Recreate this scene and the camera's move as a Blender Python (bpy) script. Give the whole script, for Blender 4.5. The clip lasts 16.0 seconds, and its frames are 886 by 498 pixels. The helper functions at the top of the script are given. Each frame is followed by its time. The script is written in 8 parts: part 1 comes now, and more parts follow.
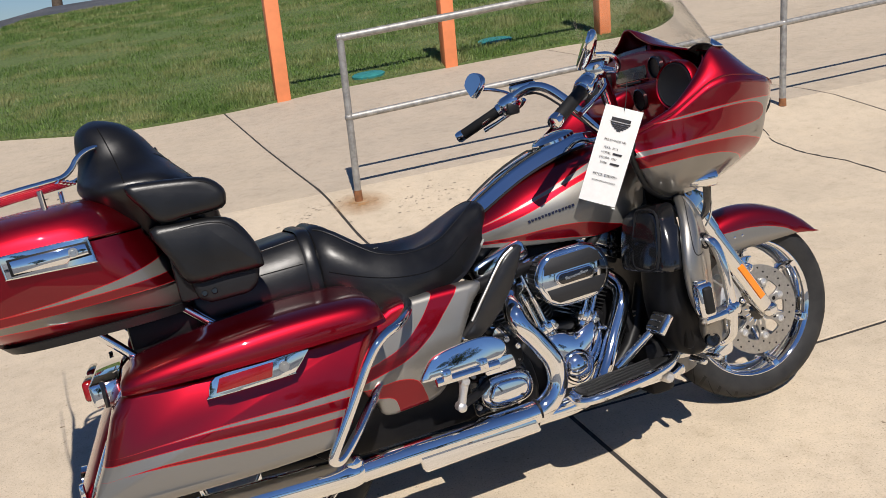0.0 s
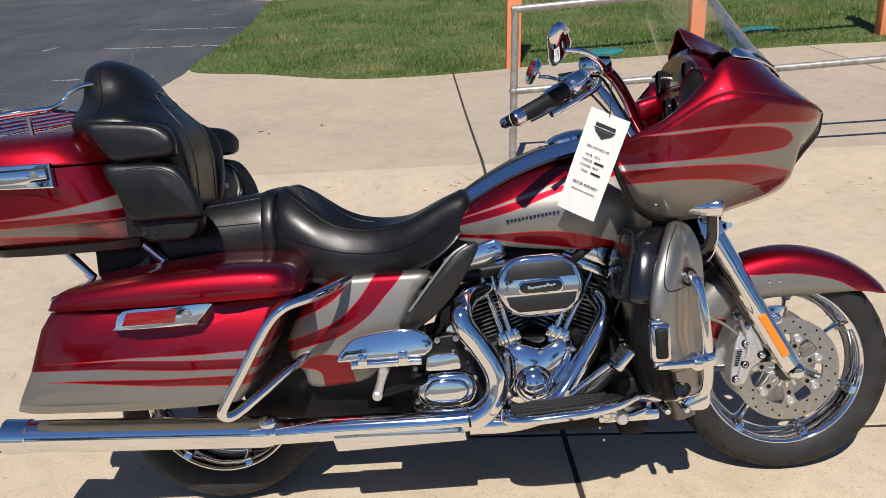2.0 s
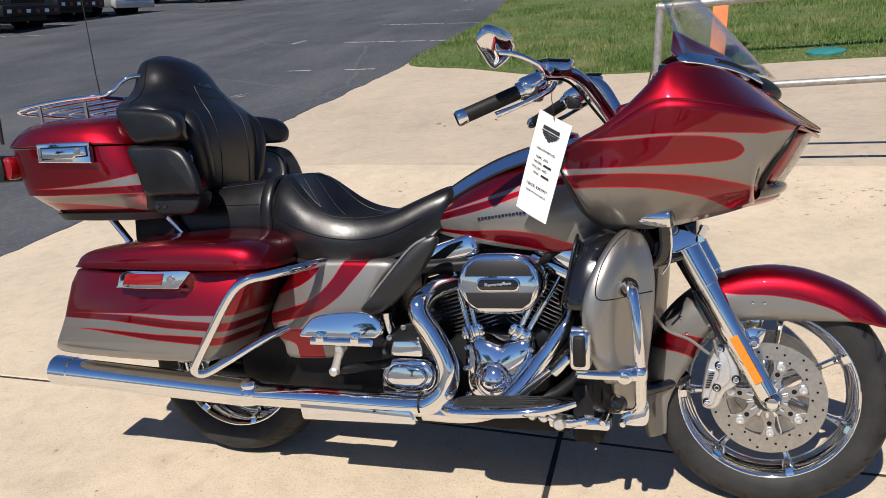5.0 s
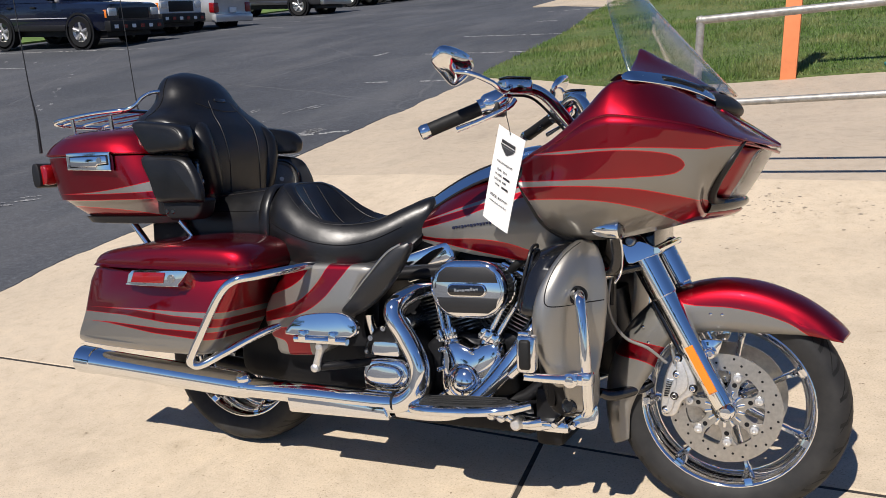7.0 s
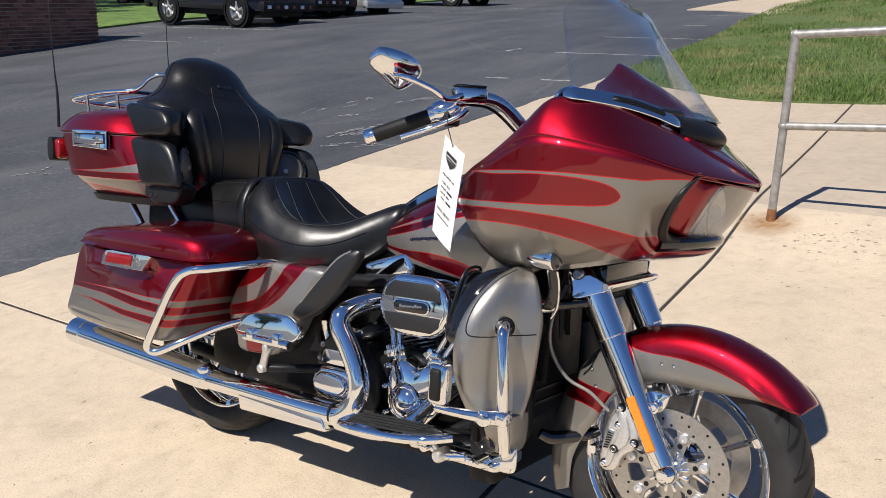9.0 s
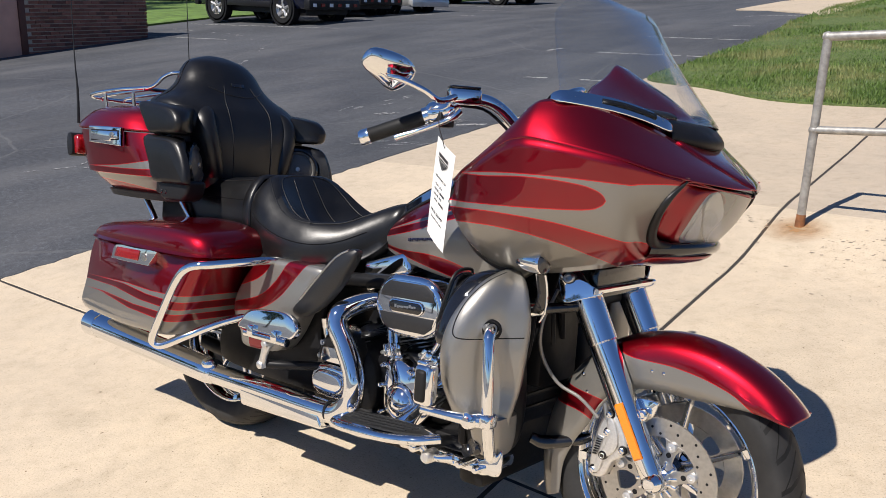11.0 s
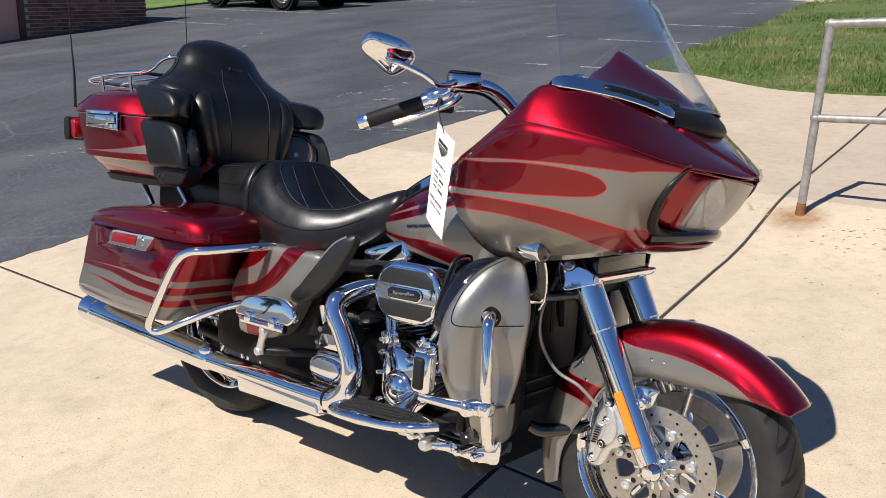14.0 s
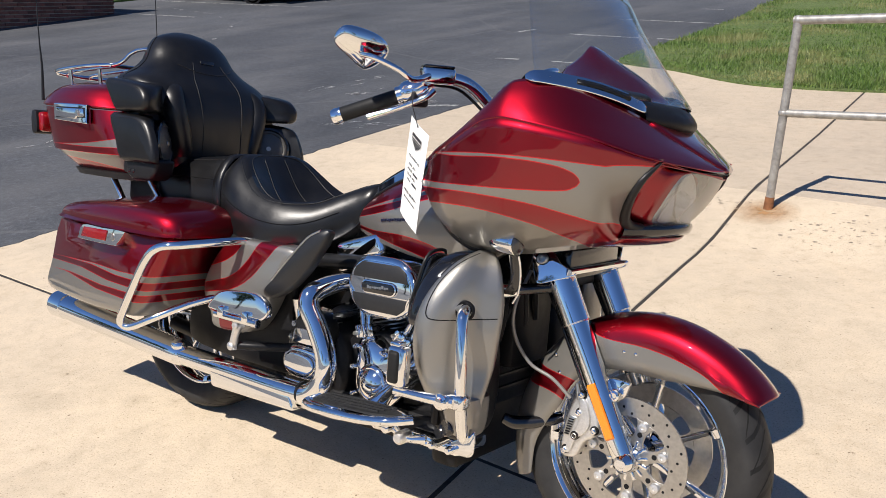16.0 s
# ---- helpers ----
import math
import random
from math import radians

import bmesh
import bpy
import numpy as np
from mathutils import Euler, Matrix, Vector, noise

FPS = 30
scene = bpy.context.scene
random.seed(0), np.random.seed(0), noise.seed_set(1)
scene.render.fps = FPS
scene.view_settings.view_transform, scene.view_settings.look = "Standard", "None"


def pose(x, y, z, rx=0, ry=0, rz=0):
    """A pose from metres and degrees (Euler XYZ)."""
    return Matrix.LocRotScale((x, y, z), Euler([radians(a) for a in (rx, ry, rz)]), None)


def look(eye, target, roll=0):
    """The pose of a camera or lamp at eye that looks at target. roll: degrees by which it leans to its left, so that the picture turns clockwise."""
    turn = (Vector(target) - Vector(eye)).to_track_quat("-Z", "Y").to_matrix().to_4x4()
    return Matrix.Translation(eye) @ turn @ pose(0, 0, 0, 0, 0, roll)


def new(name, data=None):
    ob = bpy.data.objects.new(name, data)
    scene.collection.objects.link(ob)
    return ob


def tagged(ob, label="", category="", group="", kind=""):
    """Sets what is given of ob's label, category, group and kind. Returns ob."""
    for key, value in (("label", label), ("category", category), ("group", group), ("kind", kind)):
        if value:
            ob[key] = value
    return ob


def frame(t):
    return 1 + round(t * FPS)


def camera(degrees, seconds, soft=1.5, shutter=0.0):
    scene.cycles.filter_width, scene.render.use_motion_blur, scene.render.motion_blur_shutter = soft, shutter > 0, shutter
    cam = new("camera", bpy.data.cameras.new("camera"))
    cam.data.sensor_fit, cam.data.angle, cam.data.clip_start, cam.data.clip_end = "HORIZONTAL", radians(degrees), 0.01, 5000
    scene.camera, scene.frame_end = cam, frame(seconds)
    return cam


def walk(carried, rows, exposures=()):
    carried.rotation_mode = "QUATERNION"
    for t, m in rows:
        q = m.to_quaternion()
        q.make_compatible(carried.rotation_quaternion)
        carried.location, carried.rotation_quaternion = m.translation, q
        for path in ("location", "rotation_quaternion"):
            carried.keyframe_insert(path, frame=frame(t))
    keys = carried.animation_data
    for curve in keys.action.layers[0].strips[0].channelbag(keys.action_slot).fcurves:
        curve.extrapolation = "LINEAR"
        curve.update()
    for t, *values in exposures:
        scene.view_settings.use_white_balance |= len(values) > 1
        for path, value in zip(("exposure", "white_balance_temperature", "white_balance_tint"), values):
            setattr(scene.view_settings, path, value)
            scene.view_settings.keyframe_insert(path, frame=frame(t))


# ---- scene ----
from mathutils.bvhtree import BVHTree

cam = camera(54.1, 16.0, soft=0.7)
PATH = [
    (0.0, -0.243, -2.327, 1.430, 74.49, 5.12, -20.27),
    (0.5, -0.012, -2.278, 1.424, 73.85, 3.97, -16.70),
    (1.0, 0.233, -2.275, 1.417, 73.39, 1.97, -11.39),
    (1.5, 0.489, -2.397, 1.426, 73.75, 0.46, -4.35),
    (2.0, 0.640, -2.387, 1.411, 73.53, 0.21, 0.35),
    (2.5, 0.742, -2.213, 1.410, 72.36, -0.26, 2.41),
    (3.0, 0.900, -2.142, 1.413, 71.65, -0.95, 6.03),
    (3.5, 1.076, -2.094, 1.419, 71.53, -2.07, 11.95),
    (4.0, 1.157, -2.130, 1.411, 71.67, -1.03, 13.75),
    (6.3, 1.770, -2.578, 1.450, 75.34, 0.91, 23.16),
    (6.5, 1.779, -2.522, 1.444, 75.02, 0.95, 23.52),
    (7.0, 1.811, -2.355, 1.452, 74.07, 1.29, 24.20),
    (7.5, 1.967, -2.259, 1.458, 74.32, 1.25, 27.85),
    (8.0, 2.159, -2.176, 1.478, 74.61, 0.71, 32.82),
    (8.5, 2.188, -2.058, 1.471, 73.97, 0.05, 34.38),
    (9.0, 2.204, -1.959, 1.467, 73.66, -1.52, 34.84),
    (9.5, 2.300, -1.922, 1.477, 73.67, -2.15, 36.91),
    (12.0, 2.310, -1.864, 1.475, 73.19, -1.65, 38.39),
    (12.5, 2.306, -1.862, 1.470, 72.97, -1.71, 38.84),
    (13.0, 2.301, -1.862, 1.472, 73.02, -1.93, 39.18),
    (13.5, 2.297, -1.863, 1.475, 72.97, -2.07, 38.94),
    (14.0, 2.299, -1.864, 1.471, 72.62, -2.01, 38.02),
    (14.5, 2.302, -1.866, 1.473, 72.17, -2.12, 37.14),
    (15.0, 2.303, -1.873, 1.476, 72.27, -2.33, 36.59),
    (15.5, 2.299, -1.867, 1.472, 72.32, -2.36, 36.42),
    (16.0, 2.299, -1.872, 1.471, 72.33, -2.43, 36.22),
]
walk(cam, [(t, pose(x, y, z, rx, ry, rz)) for t, x, y, z, rx, ry, rz in PATH], exposures=[(0.0, 0.07), (0.5, 0.04), (1.0, -0.03), (1.5, 0.02), (2.2, 0.08), (3.0, 0.14), (4.0, 0.23), (6.5, 0.22), (9.0, 0.32), (12.0, 0.37), (16.0, 0.40)])

# ---- light: clear late-morning sun behind the camera, blue sky ----
TO_SUN = Vector((-0.140, -0.800, 1.0)).normalized()
sky_world = bpy.data.worlds.new("sky")
scene.world = sky_world
sky_world.use_nodes = True
wn = sky_world.node_tree.nodes
sky = wn.new("ShaderNodeTexSky")
sky.sky_type, sky.sun_disc = "NISHITA", False
sky.dust_density, sky.ozone_density, sky.altitude = 0.1, 6.0, 300
sky.sun_elevation = math.asin(TO_SUN.z)
sky.sun_rotation = math.atan2(TO_SUN.x, TO_SUN.y)
blue = wn.new("ShaderNodeMix")
blue.data_type, blue.blend_type = "RGBA", "MULTIPLY"
blue.inputs[0].default_value = 1.0
blue.inputs[7].default_value = (0.86, 0.97, 1.18, 1.0)
sky_world.node_tree.links.new(sky.outputs["Color"], blue.inputs[6])
sky_world.node_tree.links.new(blue.outputs[2], wn["Background"].inputs["Color"])
wn["Background"].inputs["Strength"].default_value = 0.055
sun = new("sun", bpy.data.lights.new("sun", "SUN"))
sun.data.energy, sun.data.angle, sun.data.color = 4.8, radians(0.53), (1.0, 0.935, 0.865)
sun.matrix_world = look((0, 0, 30), Vector((0, 0, 30)) - TO_SUN)


# ---- materials ----
def material(name):
    mat = bpy.data.materials.new(name)
    mat.use_nodes = True
    return mat, mat.node_tree, mat.node_tree.nodes["Principled BSDF"]


def node(tree, kind, **sets):
    n = tree.nodes.new(kind)
    for key, value in sets.items():
        if key == "operation":
            n.operation = value
        elif key == "data_type":
            n.data_type = value
        else:
            n.inputs[key].default_value = value
    return n


def math_node(tree, op, a, b=None, clamp=False):
    n = tree.nodes.new("ShaderNodeMath")
    n.operation, n.use_clamp = op, clamp
    for i, v in enumerate((a, b)):
        if v is None:
            continue
        if isinstance(v, (int, float)):
            n.inputs[i].default_value = v
        else:
            tree.links.new(v, n.inputs[i])
    return n.outputs[0]


def mix_colour(tree, fac, a, b, mode="MIX"):
    n = tree.nodes.new("ShaderNodeMix")
    n.data_type, n.blend_type = "RGBA", mode
    for slot, v in ((0, fac), (6, a), (7, b)):
        if isinstance(v, (int, float)):
            n.inputs[slot].default_value = v
        elif isinstance(v, tuple):
            n.inputs[slot].default_value = (*v, 1) if len(v) == 3 else v
        else:
            tree.links.new(v, n.inputs[slot])
    return n.outputs[2]


def noise_out(tree, scale, detail=3.0, rough=0.55, coords="Object", stretch=None):
    tc = tree.nodes.new("ShaderNodeTexCoord")
    out = tc.outputs[coords]
    if stretch:
        mp = tree.nodes.new("ShaderNodeMapping")
        mp.inputs["Scale"].default_value = stretch
        tree.links.new(out, mp.inputs["Vector"])
        out = mp.outputs[0]
    n = node(tree, "ShaderNodeTexNoise", Scale=scale, Detail=detail, Roughness=rough)
    tree.links.new(out, n.inputs["Vector"])
    return n.outputs["Fac"]


def ramp(tree, fac, stops):
    n = tree.nodes.new("ShaderNodeValToRGB")
    el = n.color_ramp.elements
    while len(el) < len(stops):
        el.new(0.5)
    for e, (p, c) in zip(el, stops):
        e.position, e.color = p, (*c, 1) if len(c) == 3 else c
    tree.links.new(fac, n.inputs["Fac"])
    return n.outputs["Color"]


def bump(tree, bsdf, height, strength, distance):
    n = node(tree, "ShaderNodeBump", Strength=strength, Distance=distance)
    tree.links.new(height, n.inputs["Height"])
    tree.links.new(n.outputs[0], bsdf.inputs["Normal"])


def plain(name, colour, rough=0.5, metal=0.0, coat=0.0, grain=0.12, scale=60.0, relief=0.0, depth=0.001):
    """A surface of one colour with uneven tone and gloss and fine relief."""
    mat, tree, b = material(name)
    f = noise_out(tree, scale, 4)
    lo = tuple(c * (1 - grain) for c in colour)
    hi = tuple(min(1, c * (1 + grain)) for c in colour)
    tree.links.new(ramp(tree, f, [(0.3, lo), (0.7, hi)]), b.inputs["Base Color"])
    g = noise_out(tree, scale * 0.17, 3)
    tree.links.new(math_node(tree, "ADD", math_node(tree, "MULTIPLY", g, rough * 0.5), rough * 0.75), b.inputs["Roughness"])
    b.inputs["Metallic"].default_value = metal
    b.inputs["Coat Weight"].default_value = coat
    b.inputs["Coat Roughness"].default_value = 0.03
    if relief:
        bump(tree, b, f, relief, depth)
    return mat


CHROME = plain("chrome", (0.86, 0.87, 0.88), 0.045, 1.0, grain=0.02, scale=9)
DISC_STEEL = plain("disc_steel", (0.52, 0.495, 0.455), 0.34, 1.0, grain=0.12, scale=80)
STEEL = plain("brushed_steel", (0.54, 0.53, 0.50), 0.34, 1.0, grain=0.06)
CAST = plain("cast_aluminium", (0.72, 0.71, 0.69), 0.42, 0.9, grain=0.1, scale=140, relief=0.2, depth=0.0006)
BLACK_METAL = plain("black_wrinkle_metal", (0.008, 0.008, 0.009), 0.42, 0.0, coat=0.0, scale=300, relief=0.25, depth=0.0004)
BLACK_GLOSS = plain("black_gloss", (0.008, 0.008, 0.009), 0.16, 0.0, coat=0.6)
BLACK_PLASTIC = plain("black_plastic", (0.012, 0.012, 0.013), 0.42, scale=200, relief=0.2, depth=0.0004)
RUBBER = plain("rubber", (0.009, 0.009, 0.009), 0.6, scale=90, relief=0.3, depth=0.0006)
for dull, level in ((BLACK_METAL, 0.22), (BLACK_PLASTIC, 0.28), (RUBBER, 0.28)):
    dull.node_tree.nodes["Principled BSDF"].inputs["Specular IOR Level"].default_value = level
PIPING = plain("black_piping", (0.006, 0.006, 0.0065), 0.5, grain=0.3, scale=300)
THREAD = plain("seam_thread", (0.007, 0.007, 0.0075), 0.85, grain=0.4, scale=500)
THREAD.node_tree.nodes["Principled BSDF"].inputs["Specular IOR Level"].default_value = 0.1
DEFLECTOR = plain("satin_black_plastic", (0.010, 0.010, 0.011), 0.42, coat=0.1, scale=200)
SMOKE = plain("smoked_gloss", (0.03, 0.03, 0.032), 0.2, coat=0.6)
AMBER = plain("amber_reflector", (0.85, 0.22, 0.015), 0.25, coat=0.5, scale=400, relief=0.4, depth=0.0005)
RED_LENS = plain("red_lens", (0.22, 0.004, 0.006), 0.15, coat=0.6, scale=300, relief=0.3, depth=0.0005)
PAPER = plain("white_card", (0.86, 0.86, 0.84), 0.6, grain=0.03)
INK = plain("black_ink", (0.03, 0.03, 0.035), 0.6)
EMBLEM = plain("emblem_metal", (0.05, 0.055, 0.11), 0.22, 0.8)
INSERT = plain("black_insert", (0.012, 0.012, 0.013), 0.5, scale=500, relief=0.4, depth=0.0004)
CABLE = plain("braided_cable", (0.24, 0.23, 0.215), 0.4, 0.4, scale=600, relief=0.4, depth=0.0004)
SPEAKER = plain("speaker_mesh", (0.12, 0.115, 0.105), 0.4, 0.2, grain=0.3, scale=400, relief=0.4, depth=0.0006)
FROSTED = plain("satin_reflector", (0.80, 0.79, 0.77), 0.45, 0.4, grain=0.1, scale=40)
FIN = plain("machined_fin", (0.34, 0.34, 0.34), 0.3, 0.9, grain=0.2)
GALV = plain("weathered_galvanised", (0.34, 0.33, 0.31), 0.5, 0.55, grain=0.3, scale=25, relief=0.15, depth=0.001)
RUST = plain("rust", (0.22, 0.09, 0.035), 0.85, grain=0.4, scale=30, relief=0.3)
ORANGE = plain("orange_paint", (0.78, 0.25, 0.1), 0.55, grain=0.08, scale=8, relief=0.1)
TEAL = plain("teal_plastic", (0.03, 0.2, 0.19), 0.5, grain=0.2, scale=20)


def leather():
    mat, tree, b = material("black_leather")
    v = node(tree, "ShaderNodeTexVoronoi", Scale=420.0)
    tc = tree.nodes.new("ShaderNodeTexCoord")
    tree.links.new(tc.outputs["Object"], v.inputs["Vector"])
    soft = noise_out(tree, 14, 3)
    tree.links.new(ramp(tree, soft, [(0.3, (0.0045, 0.0045, 0.005)), (0.75, (0.008, 0.008, 0.0085))]), b.inputs["Base Color"])
    tree.links.new(math_node(tree, "ADD", math_node(tree, "MULTIPLY", soft, 0.2), 0.26), b.inputs["Roughness"])
    h = math_node(tree, "ADD", math_node(tree, "MULTIPLY", v.outputs["Distance"], 0.4), math_node(tree, "MULTIPLY", soft, 6.0))
    bump(tree, b, h, 0.2, 0.0010)
    b.inputs["Specular IOR Level"].default_value = 0.46
    return mat


LEATHER = leather()


def glass(name, tint, alpha, rough=0.02, gloss=0.03):
    mat, tree, b = material(name)
    tree.nodes.remove(b)
    out = tree.nodes["Material Output"]
    tr = tree.nodes.new("ShaderNodeBsdfTransparent")
    tr.inputs["Color"].default_value = (*tint, 1)
    gl = tree.nodes.new("ShaderNodeBsdfGlossy")
    gl.inputs["Roughness"].default_value = rough
    lw = node(tree, "ShaderNodeLayerWeight", Blend=0.5)
    edge = math_node(tree, "POWER", lw.outputs["Facing"], 4.0)
    mx = tree.nodes.new("ShaderNodeMixShader")
    tree.links.new(math_node(tree, "ADD", math_node(tree, "MULTIPLY", edge, 0.7 * alpha), gloss), mx.inputs[0])
    tree.links.new(tr.outputs[0], mx.inputs[1])
    tree.links.new(gl.outputs[0], mx.inputs[2])
    tree.links.new(mx.outputs[0], out.inputs["Surface"])
    return mat


SCREEN_GLASS = glass("tinted_screen", (0.965, 0.972, 0.975), 1.0)
LENS_GLASS = glass("headlight_lens", (0.93, 0.94, 0.94), 0.6, 0.30, 0.20)
CLEAR_GLASS = glass("clear_lens", (0.93, 0.95, 0.96), 1.0)

RED_DEEP, RED_BRIGHT, SILVER = (0.25, 0.0022, 0.010), (0.62, 0.012, 0.02), (0.225, 0.215, 0.195)


def paint(name, areas):
    """Two-tone candy paint: red, with silver areas edged by a bright red pinstripe. Each area is a list of half planes,
    (axis, sign, curve): sign * (other - curve(axis)) > 0, the curve given by points (along, height) in the bike's side view."""
    mat, tree, b = material(name)
    tc = tree.nodes.new("ShaderNodeTexCoord")
    sep = tree.nodes.new("ShaderNodeSeparateXYZ")
    tree.links.new(tc.outputs["Object"], sep.inputs[0])
    X, Z = sep.outputs["X"], sep.outputs["Z"]

    def curve_of(points):
        x0, x1 = points[0][0], points[-1][0]
        z0, z1 = min(p[1] for p in points), max(p[1] for p in points)
        z1 = max(z1, z0 + 1e-4)
        c = tree.nodes.new("ShaderNodeFloatCurve")
        m = c.mapping.curves[0]
        while len(m.points) < len(points):
            m.points.new(0.5, 0.5)
        for q, (x, z) in zip(m.points, points):
            q.location = ((x - x0) / (x1 - x0), (z - z0) / (z1 - z0))
        c.mapping.update()
        tree.links.new(math_node(tree, "DIVIDE", math_node(tree, "SUBTRACT", X, x0), x1 - x0, True), c.inputs["Value"])
        return math_node(tree, "ADD", math_node(tree, "MULTIPLY", c.outputs[0], z1 - z0), z0)

    inside = None
    for area in areas:
        dist = None
        for kind, sign, data in area:
            if kind == "x":
                d = math_node(tree, "MULTIPLY", math_node(tree, "SUBTRACT", X, data), sign)
            else:
                d = math_node(tree, "MULTIPLY", math_node(tree, "SUBTRACT", Z, curve_of(data)), sign)
            dist = d if dist is None else math_node(tree, "MINIMUM", dist, d)
        inside = dist if inside is None else math_node(tree, "MAXIMUM", inside, dist)
    flake = noise_out(tree, 1600, 2)
    cloud = noise_out(tree, 5, 2)
    red = mix_colour(tree, cloud, tuple(c * 0.85 for c in RED_DEEP), tuple(min(1, c * 1.15) for c in RED_DEEP))
    silver = mix_colour(tree, flake, tuple(c * 0.8 for c in SILVER), tuple(c * 1.2 for c in SILVER))
    if inside is not None:
        body = mix_colour(tree, math_node(tree, "GREATER_THAN", inside, 0.0), red, silver)
        edge = math_node(tree, "LESS_THAN", math_node(tree, "ABSOLUTE", inside), 0.0012)
        colour = mix_colour(tree, edge, body, RED_BRIGHT)
    else:
        colour = red
    tree.links.new(colour, b.inputs["Base Color"])
    b.inputs["Metallic"].default_value = 0.95
    b.inputs["Roughness"].default_value = 0.41
    if inside is not None:
        grey = math_node(tree, "GREATER_THAN", inside, 0.0)
        tree.links.new(math_node(tree, "ADD", math_node(tree, "MULTIPLY", grey, 0.05), 0.41), b.inputs["Roughness"])
        tree.links.new(math_node(tree, "SUBTRACT", 0.95, math_node(tree, "MULTIPLY", grey, 0.3)), b.inputs["Metallic"])
    b.inputs["Coat Weight"].default_value = 1.0
    b.inputs["Coat Roughness"].default_value = 0.015
    return mat


PAINT_RED = paint("candy_red", [])
PAINT_SILVER = plain("silver_paint", tuple(c * 1.35 for c in SILVER), 0.40, 0.85, coat=1.0, grain=0.15, scale=1500)
PAINT_BAG = paint("candy_red_bag", [
    [("z", -1, [(-0.36, 0.518), (-0.1, 0.521), (0.28, 0.530)]), ("z", 1, [(-0.36, 0.520), (-0.1, 0.513), (0.28, 0.505)])],
    [("z", -1, [(-0.36, 0.503), (-0.1, 0.492), (0.28, 0.480)]), ("z", 1, [(-0.36, 0.468), (-0.1, 0.468), (0.28, 0.463)])],
    [("z", -1, [(-0.36, 0.470), (-0.1, 0.456), (0.28, 0.438)])]])
PAINT_TRUNK = paint("candy_red_trunk", [
    [("z", -1, [(-0.62, 0.885), (-0.3, 0.905), (-0.12, 0.955)]), ("z", 1, [(-0.62, 0.888), (-0.3, 0.888), (-0.12, 0.905)])],
    [("z", -1, [(-0.80, 0.862), (-0.4, 0.866), (-0.12, 0.87)]), ("z", 1, [(-0.80, 0.85), (-0.4, 0.838), (-0.12, 0.80)])]])
PAINT_FAIRING = paint("candy_red_fairing", [
    [("z", -1, [(1.10, 0.962), (1.26, 0.977), (1.41, 0.982), (1.55, 0.978), (1.76, 0.955)]),
     ("z", 1, [(1.10, 0.98), (1.26, 0.970), (1.43, 0.975), (1.52, 0.968), (1.555, 0.958), (1.571, 0.945), (1.577, 0.930), (1.60, 0.915), (1.76, 0.86)]), ("x", 1, 1.2)],
    [("z", -1, [(1.10, 0.904), (1.30, 0.907), (1.47, 0.911), (1.535, 0.915), (1.562, 0.924), (1.575, 0.938), (1.60, 0.965), (1.66, 0.98), (1.76, 0.98)]),
     ("z", 1, [(1.10, 0.885), (1.407, 0.887), (1.548, 0.863), (1.629, 0.835), (1.76, 0.76)])],
    [("z", -1, [(1.10, 0.850), (1.334, 0.857), (1.45, 0.838), (1.52, 0.808), (1.561, 0.779), (1.70, 0.66)])]])
PAINT_TANK = paint("candy_red_tank", [
    [("z", -1, [(0.68, 0.765), (0.88, 0.826), (1.2, 0.925)]), ("z", 1, [(0.68, 0.766), (0.88, 0.816), (1.2, 0.905)])],
    [("z", -1, [(0.68, 0.752), (0.86, 0.79), (1.05, 0.848), (1.24, 0.88)]), ("z", 1, [(0.68, 0.742), (0.80, 0.733), (0.97, 0.734), (1.12, 0.702), (1.24, 0.66)])],
    [("z", -1, [(0.68, 0.732), (0.80, 0.722), (0.9, 0.706), (1.0, 0.69), (1.24, 0.64)])]])
PAINT_FENDER = paint("candy_red_fender", [
    [("z", -1, [(1.25, 0.60), (1.44, 0.60), (1.528, 0.558), (1.658, 0.552), (1.772, 0.527), (1.841, 0.49), (1.95, 0.42)]),
     ("z", 1, [(1.25, 0.48), (1.369, 0.450), (1.494, 0.425), (1.52, 0.40), (1.95, 0.40)])],
    [("z", -1, [(1.25, 0.42), (1.336, 0.402), (1.41, 0.39), (1.448, 0.374), (1.50, 0.34), (1.95, 0.1)])]])
PAINT_SIDE = paint("candy_red_side_cover", [
    [("z", -1, [(0.20, 0.540), (0.317, 0.574), (0.367, 0.596), (0.409, 0.629), (0.45, 0.70), (0.66, 0.98)]),
     ("z", 1, [(0.20, 0.490), (0.315, 0.521), (0.382, 0.545), (0.441, 0.591), (0.486, 0.646), (0.53, 0.71), (0.66, 0.92)])],
    [("z", -1, [(0.20, 0.465), (0.314, 0.487), (0.389, 0.506), (0.464, 0.549), (0.521, 0.605), (0.562, 0.649), (0.66, 0.78)]),
     ("z", 1, [(0.20, 0.452), (0.313, 0.457), (0.363, 0.457), (0.403, 0.443), (0.420, 0.40), (0.44, 0.30), (0.66, 0.20)])],
    [("z", -1, [(0.20, 0.428), (0.311, 0.422), (0.332, 0.411), (0.339, 0.379), (0.35, 0.30), (0.66, 0.2)])]])


